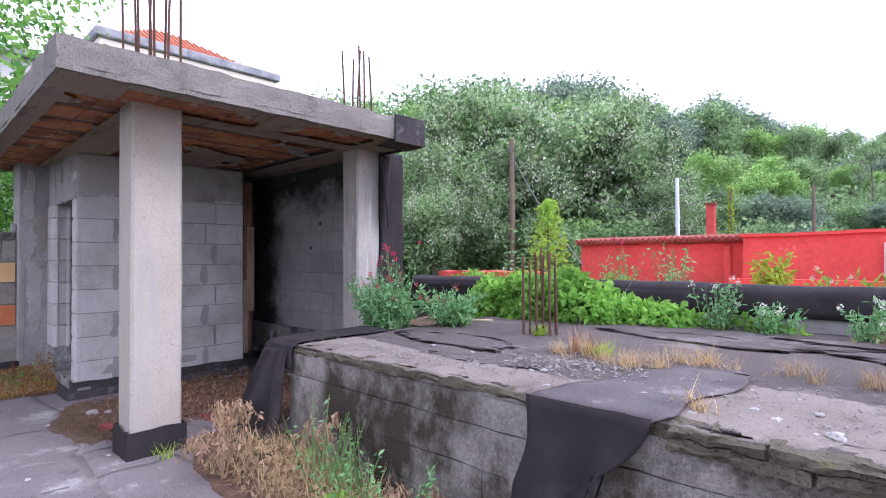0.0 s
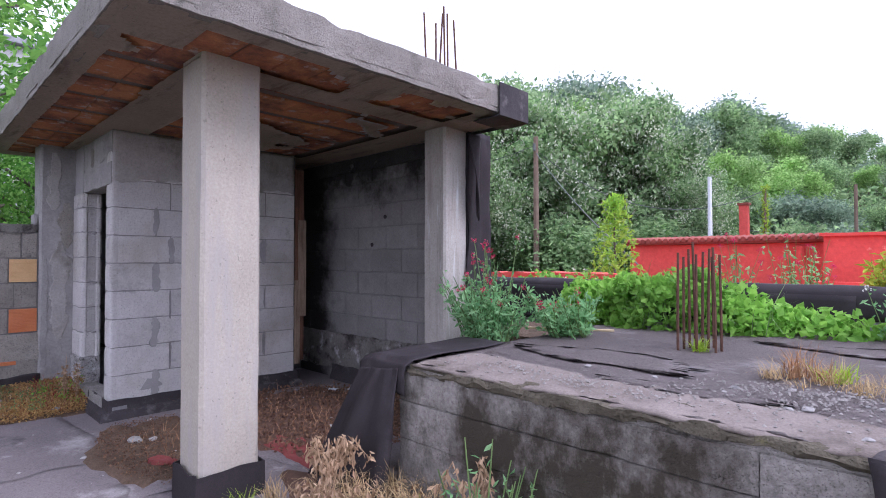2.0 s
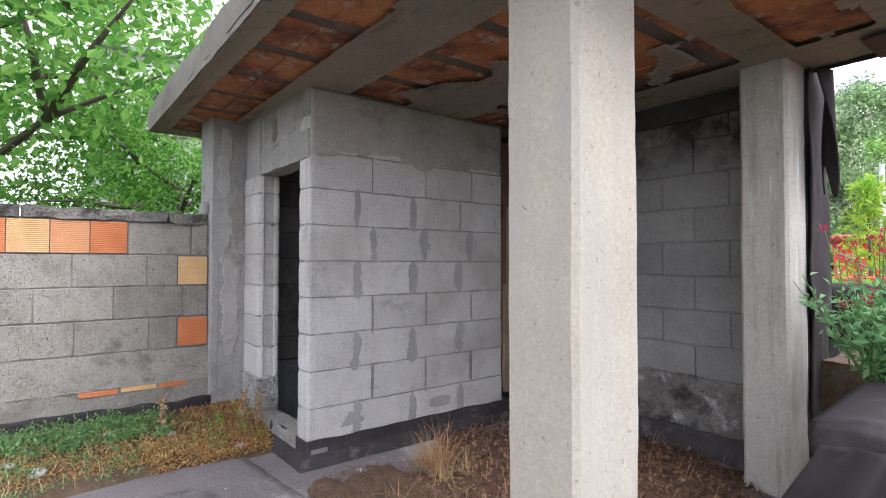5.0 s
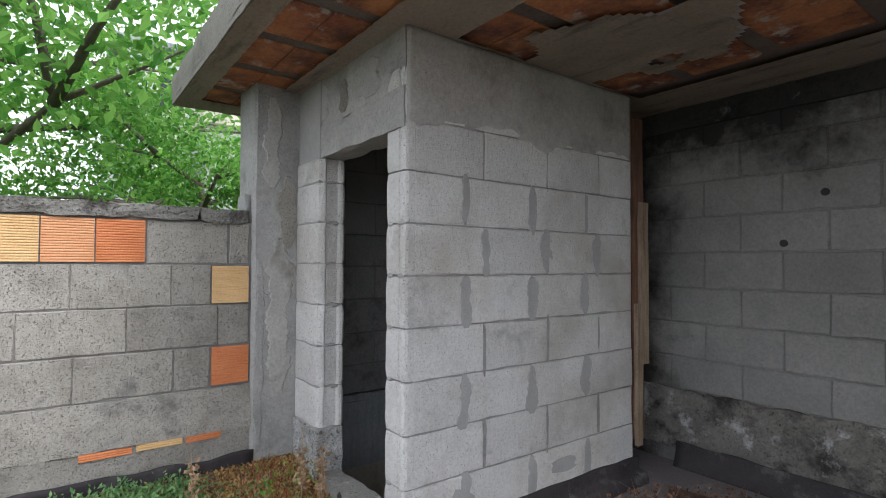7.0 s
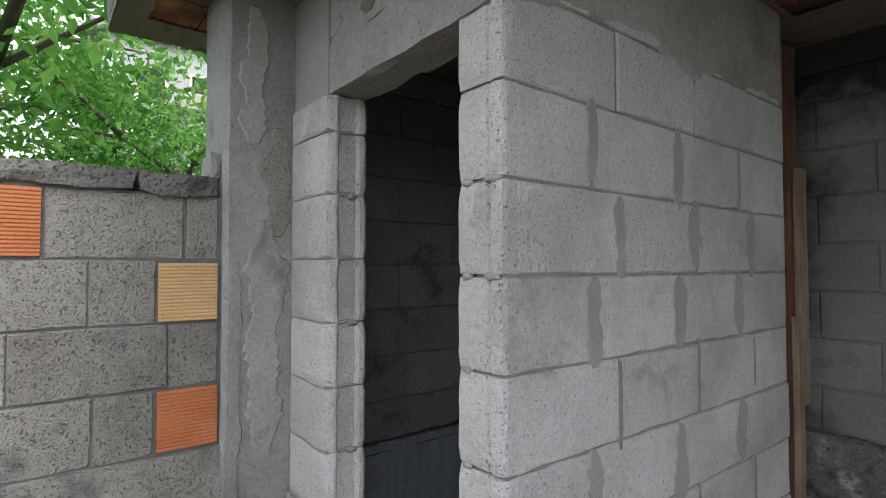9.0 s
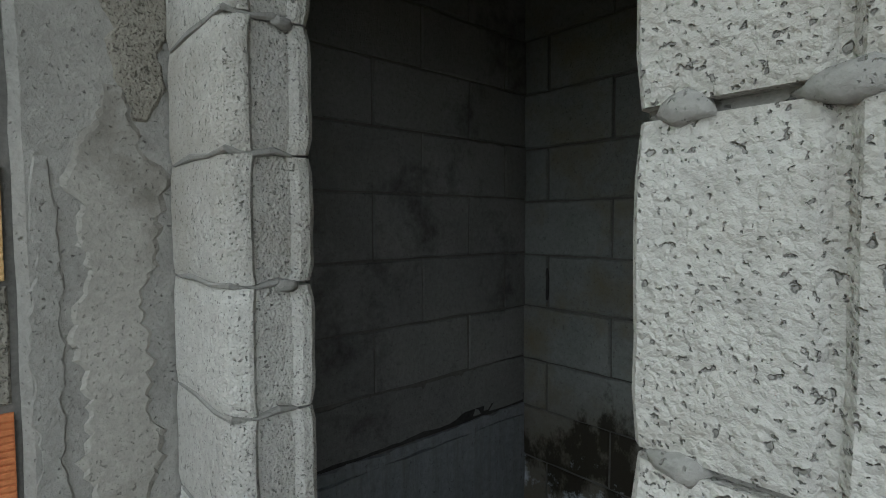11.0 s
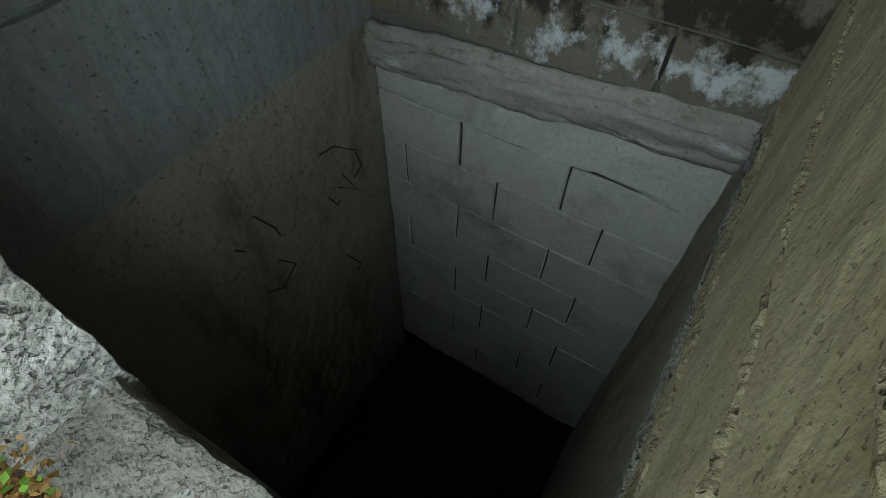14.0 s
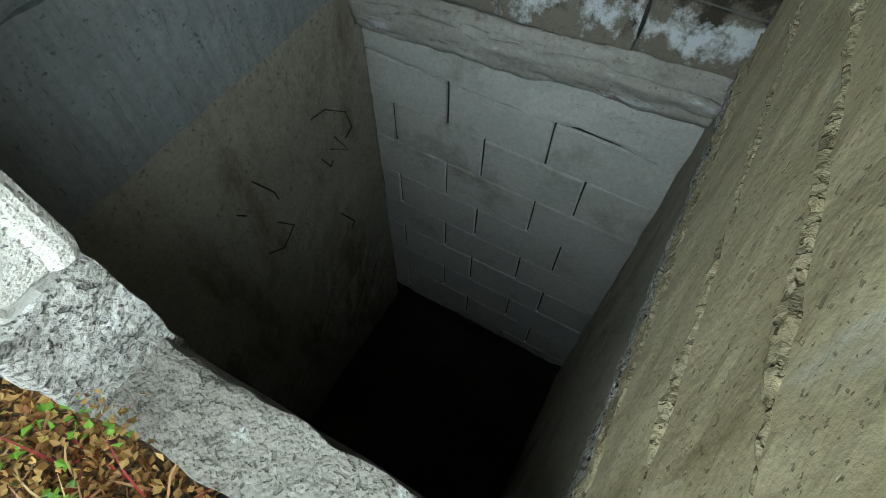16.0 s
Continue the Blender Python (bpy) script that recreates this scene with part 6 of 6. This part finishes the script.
patch("brown leaf litter and soil on the shelter floor", -5.0, 2.5, 1.05, 0.8, 1.0, M_needles, 0.012)
patch("dark needle litter beside the column", -5.1, 1.36, 0.86, 0.46, 4.0, M_soil, 0.008)
patch("brown soil heap at the platform foot", -3.0, 1.72, 1.1, 0.42, 7.0, M_needles, 0.03)
patch("brown soil at the platform foot", -1.6, 1.75, 1.0, 0.35, 9.0, M_needles, 0.03)
patch("faded red floor paint showing through the felt", -4.35, 1.95, 0.45, 0.16, 12.0, M_redpatch, 0.012)


def litter(n, cx, cy, rx, ry, z):
    p = scatter(n, cx, cy, rx, ry, z)
    p[:, 2] += rng.uniform(0, 0.03, n)
    return p


stuff("leaf_litter", "rusty fallen leaves over the shelter floor", "litter", [leaf_cloud(litter(3600, -5.0, 2.5, 1.05, 0.85, 0.012), 0.03, 0.0, 0.6), leaf_cloud(litter(3400, -5.1, 1.36, 0.82, 0.43, 0.008), 0.018, 0.0, 0.4)], L_litter)
stuff("floor_straw", "scattered straw on the shelter floor", "straw", [blades(litter(420, -5.0, 2.5, 0.95, 0.75, 0.03), 0.13, 1.45, 0.003, 0.15), blades(litter(160, -5.0, 1.45, 0.5, 0.36, 0.025), 0.12, 1.5, 0.003, 0.1)], L_straw_red)
tuft("tuft of dry orange straw by the block wall", [(-5.55, 1.78, 0.16, 0.12)], 0.26, 0.85, 0.004, L_straw_red, 0.02, 260, 0.5)
tuft("tuft of pale straw by the block wall", [(-5.5, 1.85, 0.2, 0.14)], 0.24, 1.0, 0.004, L_straw, 0.02, 160, 0.5)
tuft("green and dry grass at the column foot", [(-3.85, 1.30, 0.07, 0.12)], 0.16, 0.45, 0.005, L_yellow, 0.0, 34)
tuft("dry grass at the column foot", [(-3.83, 1.42, 0.09, 0.12)], 0.15, 0.7, 0.005, L_straw, 0.0, 90)
heap = thing("straw_heap", "heap of dry straw and withered weeds at the platform foot", "straw heap", kind="stuff")
hp = np.concatenate([mound(-3.05, 1.6, 0.03, 0.55, 0.28, 0.17, 1300), mound(-2.5, 1.62, 0.03, 0.5, 0.25, 0.12, 800), mound(-1.7, 1.7, 0.0, 0.8, 0.2, 0.14, 500)])
raw_mesh("straw", [blades(hp, 0.17, 1.4, 0.003, 0.5)], L_straw, heap)
raw_mesh("dead_leaves", [leaf_cloud(hp[rng.choice(len(hp), 420)], 0.04, 0.2, 0.7)], L_dry, heap)
raw_mesh("dead_leaves", [leaf_cloud(hp[rng.choice(len(hp), 300)], 0.035, 0.2, 0.7)], L_litter, heap)


def withered(cx, cy, h, n):
    b = thing("withered_plant", "withered drooping weed with curled brown leaves", "plant", group="withered weeds")
    cs = []
    for i in range(n):
        a = rng.uniform(0, 6.28)
        r = rng.uniform(0.08, 0.2)
        pts = [Vector((cx, cy, 0.0)), Vector((cx + math.cos(a) * r * 0.3, cy + math.sin(a) * r * 0.3, h * 0.7)), Vector((cx + math.cos(a) * r * 0.8, cy + math.sin(a) * r * 0.8, h)), Vector((cx + math.cos(a) * r * 1.3, cy + math.sin(a) * r * 1.3, h * 0.72))]
        part("stem", tube(bmesh.new(), pts, [0.006, 0.005, 0.004, 0.002], 5), L_dry, b)
        for k in range(44):
            f = rng.uniform(0.9, 3.0)
            j = min(2, int(f))
            cs.append(np.array(pts[j].lerp(pts[j + 1], f - j)) + rng.normal(0, 0.018, 3))
    raw_mesh("foliage", [leaf_cloud(np.array(cs), 0.042, 2.2, 0.38)], L_dry, b)


withered(-3.32, 1.45, 0.42, 8)
withered(-3.15, 1.38, 0.30, 6)
withered(-2.62, 1.72, 0.42, 4)
withered(-1.75, 1.66, 0.26, 5)
withered(-1.55, 1.6, 0.22, 5)
for cx, cy, h, n in ((-2.45, 1.66, 0.55, 20), (-2.25, 1.7, 0.42, 14), (-1.95, 1.72, 0.5, 3), (-1.2, 1.7, 0.2, 10)):
    valerian(cx, cy, 0.02, 0.2, h, n, 130, "thin green weed at the platform foot", 0, L_blue, L_white, 0.04)
plant_thing("weed", "bright green broad-leaved weed at the platform foot", None, [leaf_cloud(mound(-2.3, 1.62, 0.02, 0.12, 0.08, 0.12, 40), 0.07, 0.0, 0.8), leaf_cloud(mound(-3.0, 1.8, 0.05, 0.08, 0.06, 0.1, 24), 0.05, 0.0, 0.8)], L_bush)

# a batten, stones and rubble
solid("batten", boxed(-0.32, 0.32, -0.012, 0.012, 0, 0.016, bevel=0.003), M_wood_pale, "pale wooden batten lying on the platform", "batten").matrix_basis = pose(-3.2, 3.55, PZ + 0.02, 0, 0, 28)


def stone_mesh(seed):
    bm = bmesh.new()
    bmesh.ops.create_icosphere(bm, subdivisions=2, radius=1)
    for v in bm.verts:
        v.co *= 1 + 0.45 * noise.noise(v.co * 1.3 + Vector((seed, 0, 0)))
        v.co.z *= 0.5
    me = mesh_of(bm, "stone")
    me.materials.append(M_stone)
    return me


stones = [stone_mesh(s * 7.3) for s in range(4)]
random.seed(5)


def drop_stone(x, y, z, s, label, group):
    ob = tagged(new("stone", random.choice(stones)), label, "stone", group)
    ob.matrix_basis = pose(x, y, z + s * 0.3, 0, 0, random.uniform(0, 360)) @ Matrix.Scale(s, 4)


for x, y, s in ((-6.9, -0.25, 0.035), (-6.75, -0.12, 0.045), (-7.1, 0.25, 0.03), (-6.95, 0.6, 0.035), (-6.6, 0.95, 0.03)):
    drop_stone(x, y, 0.17 * (1 - (x + 7.36) / 0.95) ** 0.8, s, "pale stone lying on the soil bank", "stones on the soil bank")
for _ in range(46):
    x, y = random.uniform(-6.2, -3.6), random.uniform(-0.6, 2.2)
    drop_stone(x, y, 0.0, random.uniform(0.006, 0.02), "small pale chip of rubble on the felt floor", "rubble on the floor")
for _ in range(70):
    x, y = random.gauss(-1.1, 0.7), random.uniform(2.0, 2.8)
    drop_stone(x, y, plat_z(x, y), random.uniform(0.006, 0.022), "small chip of rubble on the platform", "rubble on the platform")
for x, y, s in ((-0.98, 2.25, 0.02), (-0.92, 2.2, 0.025), (-0.25, 2.1, 0.03), (0.2, 2.4, 0.03), (-0.05, 2.35, 0.04)):
    drop_stone(x, y, plat_z(x, y), s, "broken lump of screed on the platform", "rubble on the platform")
for x, y, s in ((-5.35, 1.2, 0.05), (-5.3, 1.3, 0.03)):
    drop_stone(x, y, 0.01, s, "flat stone on the felt floor", "rubble on the floor")

for _ in range(22):
    x, y = random.uniform(-5.9, -4.3), random.uniform(1.9, 3.2)
    drop_stone(x, y, 0.012, random.uniform(0.005, 0.013), "pale chip of rubble in the leaf litter", "rubble on the floor")
def pebbles(spots):
    """An uneven eight-sided pebble at every spot."""
    n = len(spots)
    axes = np.array([(1, 0, 0), (0, 1, 0), (-1, 0, 0), (0, -1, 0), (0, 0, 0.7), (0, 0, -0.5)], float)
    s = rng.uniform(0.003, 0.010, (n, 1, 1)) * rng.uniform(0.6, 1.3, (n, 6, 1))
    turn = rng.uniform(0, 6.28, n)
    c, d = np.cos(turn)[:, None], np.sin(turn)[:, None]
    v = axes[None] * s
    v = np.stack([v[..., 0] * c - v[..., 1] * d, v[..., 0] * d + v[..., 1] * c, v[..., 2]], -1) + np.asarray(spots)[:, None, :]
    tri = np.array([(0, 1, 4), (1, 2, 4), (2, 3, 4), (3, 0, 4), (1, 0, 5), (2, 1, 5), (3, 2, 5), (0, 3, 5)])
    return v.reshape(-1, 3), (tri[None] + 6 * np.arange(n)[:, None, None]).reshape(-1, 3)


grit = []
for n, cx, cy, sx, sy in ((650, -1.45, 2.5, 0.28, 0.15), (420, -2.3, 2.1, 0.5, 0.1), (900, 0.4, 2.35, 0.8, 0.22)):
    p = np.stack([rng.normal(cx, sx, n), rng.normal(cy, sy, n)], 1)
    for x, y in p:
        if PY0 + 0.01 < y < 4.5 and x > -3.1 and not (-1.25 < x < -0.62 and y > 1.9 and y < 2.3):
            grit.append((x, y, plat_z(x, y) + 0.02))
tagged(raw_mesh("gravel", [pebbles(grit)], M_gravel), "loose grey gravel scattered on the platform", "gravel", kind="stuff")
shard = solid("brick_shard", gridbox(bmesh.new(), -0.09, 0.09, -0.04, 0.04, 0, 0.03, 0.02, 0.008, 12.0, chip=0.02), M_redpatch, "broken red clay brick shard on the floor", "brick")
shard.matrix_basis = pose(-4.78, 1.2, 0.012, 0, 0, 25)

def scrap(cx, cy, turn, size, label):
    """A crumpled scrap of thin plastic."""
    def fn(u, v):
        x, y = (u - 0.5) * size, (v - 0.5) * size * 0.7
        p = Vector((x, y, 0.012 + 0.35 * size * abs(noise.noise(Vector((u * 3, v * 3, turn))))))
        return Vector((cx, cy, 0.02)) + Matrix.Rotation(radians(turn), 3, "Z") @ p
    return solid("plastic_scrap", sheet(fn, 9, 7, 0.002), M_plastic, label, "litter", group="scraps in the leaf litter")


scrap(-5.53, 3.01, 20, 0.085, "crumpled pale blue plastic scrap in the litter")
scrap(-5.41, 3.13, 75, 0.06, "crumpled white plastic scrap in the litter")

# bent wires in the shaft wall
for path in (((2.33, -0.50), (2.40, -0.49), (2.50, -0.58), (2.535, -0.70), (2.50, -0.76)), ((2.44, -0.69), (2.47, -0.78), (2.40, -0.73)), ((2.33, -0.72), (2.345, -0.77), (2.40, -0.80)), ((1.985, -0.51), (2.03, -0.60), (2.06, -0.70)), ((2.01, -0.80), (2.06, -0.86), (1.97, -0.92), (1.90, -0.90)), ((2.36, -1.16), (2.41, -1.27), (2.40, -1.36)), ((2.29, -1.28), (2.31, -1.36)), ((1.87, -0.58), (1.90, -0.62))):
    pts = [(IX0 + 0.004 + 0.035 * math.sin(math.pi * i / (len(path) - 1)), y, z) for i, (y, z) in enumerate(path)]
    solid("tie_wire", tube(bmesh.new(), pts, 0.0035, 5), M_wire, "bent dark tie wire sticking out of the shaft wall", "wire", group="tie wires")

# ---- blocks, course by course ----
random.seed(11)
courses(east, "y", KX - 0.08, 0.16, KY + 0.045, 2.915, JZ, (0.30, 0.42), 0.452, M_block, gap=0.007)
for n, (z0, z1) in enumerate(zip(JZ, JZ[1:8])):
    for y in (1.685, 2.135, 2.575) if n % 2 else (1.565, 2.02, 2.47):
        wide = random.uniform(0.04, 0.085) if n % 2 == 0 or n == 5 else 0.018
        smear(east, "y", KX, 1, y + random.uniform(-0.01, 0.01), z0 + random.uniform(-0.03, 0.02), z1 + random.uniform(-0.02, 0.02), wide, M_mortar if wide > 0.03 else M_mortar_dark, proud=0.003)
# the moulded ends of the corner blocks: a shallow groove and a rounded arris
for n, (z0, z1) in enumerate(zip(JZ, JZ[1:10])):
    lo, hi = z0 + random.uniform(0.003, 0.006), z1 - random.uniform(0.002, 0.005)
    out = [(-6.285, KY + 0.10), (-6.285, KY + 0.008), (-6.278, KY), (-6.176, KY + 0.001), (-6.170, KY + 0.007), (-6.163, KY + 0.006), (-6.156, KY - 0.002), (-6.138, KY - 0.001), (-6.126, KY + 0.006), (KX - 0.001, KY + 0.018), (KX, KY + 0.05), (KX - 0.02, KY + 0.10)]
    bm = bmesh.new()
    rings = []
    for k in range(7):
        z = lo + (hi - lo) * k / 6
        end = 0.004 if k in (0, 6) else 0.0
        rings.append([bm.verts.new((x - (x + 6.2) * end * 8 + 0.002 * noise.noise(Vector((x * 30, y * 30, z * 18 + n))), y + end + 0.0025 * noise.noise(Vector((x * 30, y * 30, z * 18 + 50 + n))), z)) for x, y in out])
    for r0, r1 in zip(rings, rings[1:]):
        for i in range(12):
            bm.faces.new((r0[i], r0[(i + 1) % 12], r1[(i + 1) % 12], r1[i]))
    bm.faces.new(rings[0][::-1])
    bm.faces.new(rings[-1])
    part("block", bm, M_block, east)
    for x, w in ((-6.16, 0.03), (-6.25, 0.02)):
        if random.random() < 0.6:
            lump = bmesh.new()
            bmesh.ops.create_icosphere(lump, subdivisions=2, radius=1)
            for v in lump.verts:
                v.co = Vector((x, KY + 0.006, z1)) + Vector((v.co.x * w, v.co.y * 0.011, v.co.z * 0.011)) * (1 + 0.5 * noise.noise(v.co * 2 + Vector((n, x, 0))))
            part("mortar_lump", lump, M_mortar, east, smooth=True)
# pier beside the opening, with ribbed block ends
PY = KY - 0.024
PIER = [0.40, 0.636, 0.87, 1.107, 1.344, 1.582, 1.815, 1.955]
outline = [(-7.335, PY), (-7.05, PY), (-7.022, PY + 0.006), (-7.012, PY + 0.018), (-7.004, PY + 0.034), (-7.003, PY + 0.042), (-7.012, PY + 0.050), (-7.013, PY + 0.120), (-7.007, PY + 0.126), (-7.001, PY + 0.134), (-7.0, PY + 0.152), (-7.008, PY + 0.163), (-7.335, PY + 0.165)]
for n, (z0, z1) in enumerate(zip(PIER, PIER[1:])):
    bm = bmesh.new()
    rings = []
    lo, hi = z0 + random.uniform(0.001, 0.004), z1 - random.uniform(0.002, 0.005)
    for k in range(9):
        z = lo + (hi - lo) * k / 8
        end = 0.005 if k in (0, 8) else 0.0
        rings.append([bm.verts.new((x - end + 0.0025 * noise.noise(Vector((x * 30, y * 30, z * 22 + n))), y + (end if y < PY + 0.08 else -end) + 0.0025 * noise.noise(Vector((x * 30, y * 30, z * 22 + 40 + n))), z + 0.004 * noise.noise(Vector((x * 20, y * 20, k + n * 9))) * (k in (0, 8)))) for x, y in outline])
    for r0, r1 in zip(rings, rings[1:]):
        for i in range(13):
            bm.faces.new((r0[i], r0[(i + 1) % 13], r1[(i + 1) % 13], r1[i]))
    bm.faces.new(rings[0][::-1])
    bm.faces.new(rings[-1])
    part("block", bm, M_block, south)
    joint = bmesh.new()
    tube(joint, [(-7.32, PY + 0.006, z0), (-7.2, PY + 0.004, z0 + 0.004), (-7.1, PY + 0.004, z0 - 0.003), (-7.02, PY + 0.009, z0 + 0.002), (-7.013, PY + 0.05, z0 - 0.003), (-7.011, PY + 0.09, z0 + 0.004), (-7.013, PY + 0.125, z0 - 0.002)], [0.004, 0.006, 0.005, 0.007, 0.006, 0.007, 0.004], 6)
    part("mortar_bead", roughen(joint, 0.004, 60.0), M_mortar, south)
    if n % 2:
        lump = bmesh.new()
        bmesh.ops.create_icosphere(lump, subdivisions=2, radius=1)
        for v in lump.verts:
            v.co = Vector((-7.008, PY + 0.108, z0 - 0.004)) + Vector((v.co.x * 0.011, v.co.y * 0.022, v.co.z * 0.012)) * (1 + 0.5 * noise.noise(v.co * 2 + Vector((n, 0, 0))))
        part("mortar_lump", lump, M_mortar, south, smooth=True)
part("worn_block", gridbox(bmesh.new(), -7.335, -6.995, PY - 0.012, PY + 0.158, 0.06, 0.398, 0.016, 0.006, 22.0, chip=0.012), M_lime, south, "crumbling pier foot crusted with white lime")
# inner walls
courses(west_in, "y", IX0 - 0.08, 0.16, 1.36, 2.74, [0.61, 0.84, 1.085, 1.325, 1.555, 1.79, 2.02, 2.25, 2.40], (0.088, 0.31), 0.465, M_block_dim, gap=0.008)
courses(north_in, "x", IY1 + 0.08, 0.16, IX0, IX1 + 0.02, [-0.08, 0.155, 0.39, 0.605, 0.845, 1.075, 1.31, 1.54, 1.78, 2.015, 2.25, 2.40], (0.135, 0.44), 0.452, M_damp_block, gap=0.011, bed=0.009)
courses(north_in, "x", IY1 + 0.088, 0.16, IX0, IX1 + 0.02, [-2.66, -2.41, -2.16, -1.91, -1.66, -1.42, -1.17, -0.92, -0.675, -0.435], (0.40, 0.12), 0.462, M_pit_block, gap=0.0075, bed=0.002)
for x, z0, z1, w in ((-7.486, 0.88, 1.02, 0.016), (-6.715, 0.62, 0.80, 0.018), (-6.80, 0.17, 0.37, 0.012), (-6.58, 0.42, 0.59, 0.010), (-6.585, 0.0, 0.13, 0.011), (-7.035, 0.42, 0.60, 0.007), (-6.58, 0.87, 1.06, 0.010)):
    smear(north_in, "x", IY1 - 0.001, -1, x, z0, z1, w, M_soot_shade, "open_crack", 0.0008, 0.5)
courses(shed, "x", 3.43 + 0.08, 0.16, -6.9, -4.28, [0.50, 0.72, 0.955, 1.19, 1.425, 1.66, 1.895, 2.13, 2.28], (0.28, 0.05), 0.465, M_shed_soot_shade)


def boundary_courses():
    for n, (z0, z1) in enumerate(zip(BZ[3:], BZ[4:])):
        runs = [(-4.0, 0.92)]
        for t in TILES:
            if z0 < (t[2] + t[3]) / 2 < z1:
                runs = [r for a, c in runs for r in ((a, min(c, t[0] - 0.006)), (max(a, t[1] + 0.006), c)) if r[1] - r[0] > 0.05]
        for a, c in runs:
            courses(bound, "y", BX - 0.08, 0.16, a, c, [z0, z1], ((0.447, 0.222, 0.43, 0.42)[n],), 0.4525, M_block_old, gap=0.007)


boundary_courses()

# ---- true size: the plan above is drawn in units of 1.139 m ----
UNIT = 1.139
for me in bpy.data.meshes:
    me.transform(Matrix.Scale(UNIT, 4))
for ob in scene.objects:
    if ob.type != "CAMERA" and ob.type != "LIGHT":
        ob.location = ob.location * UNIT
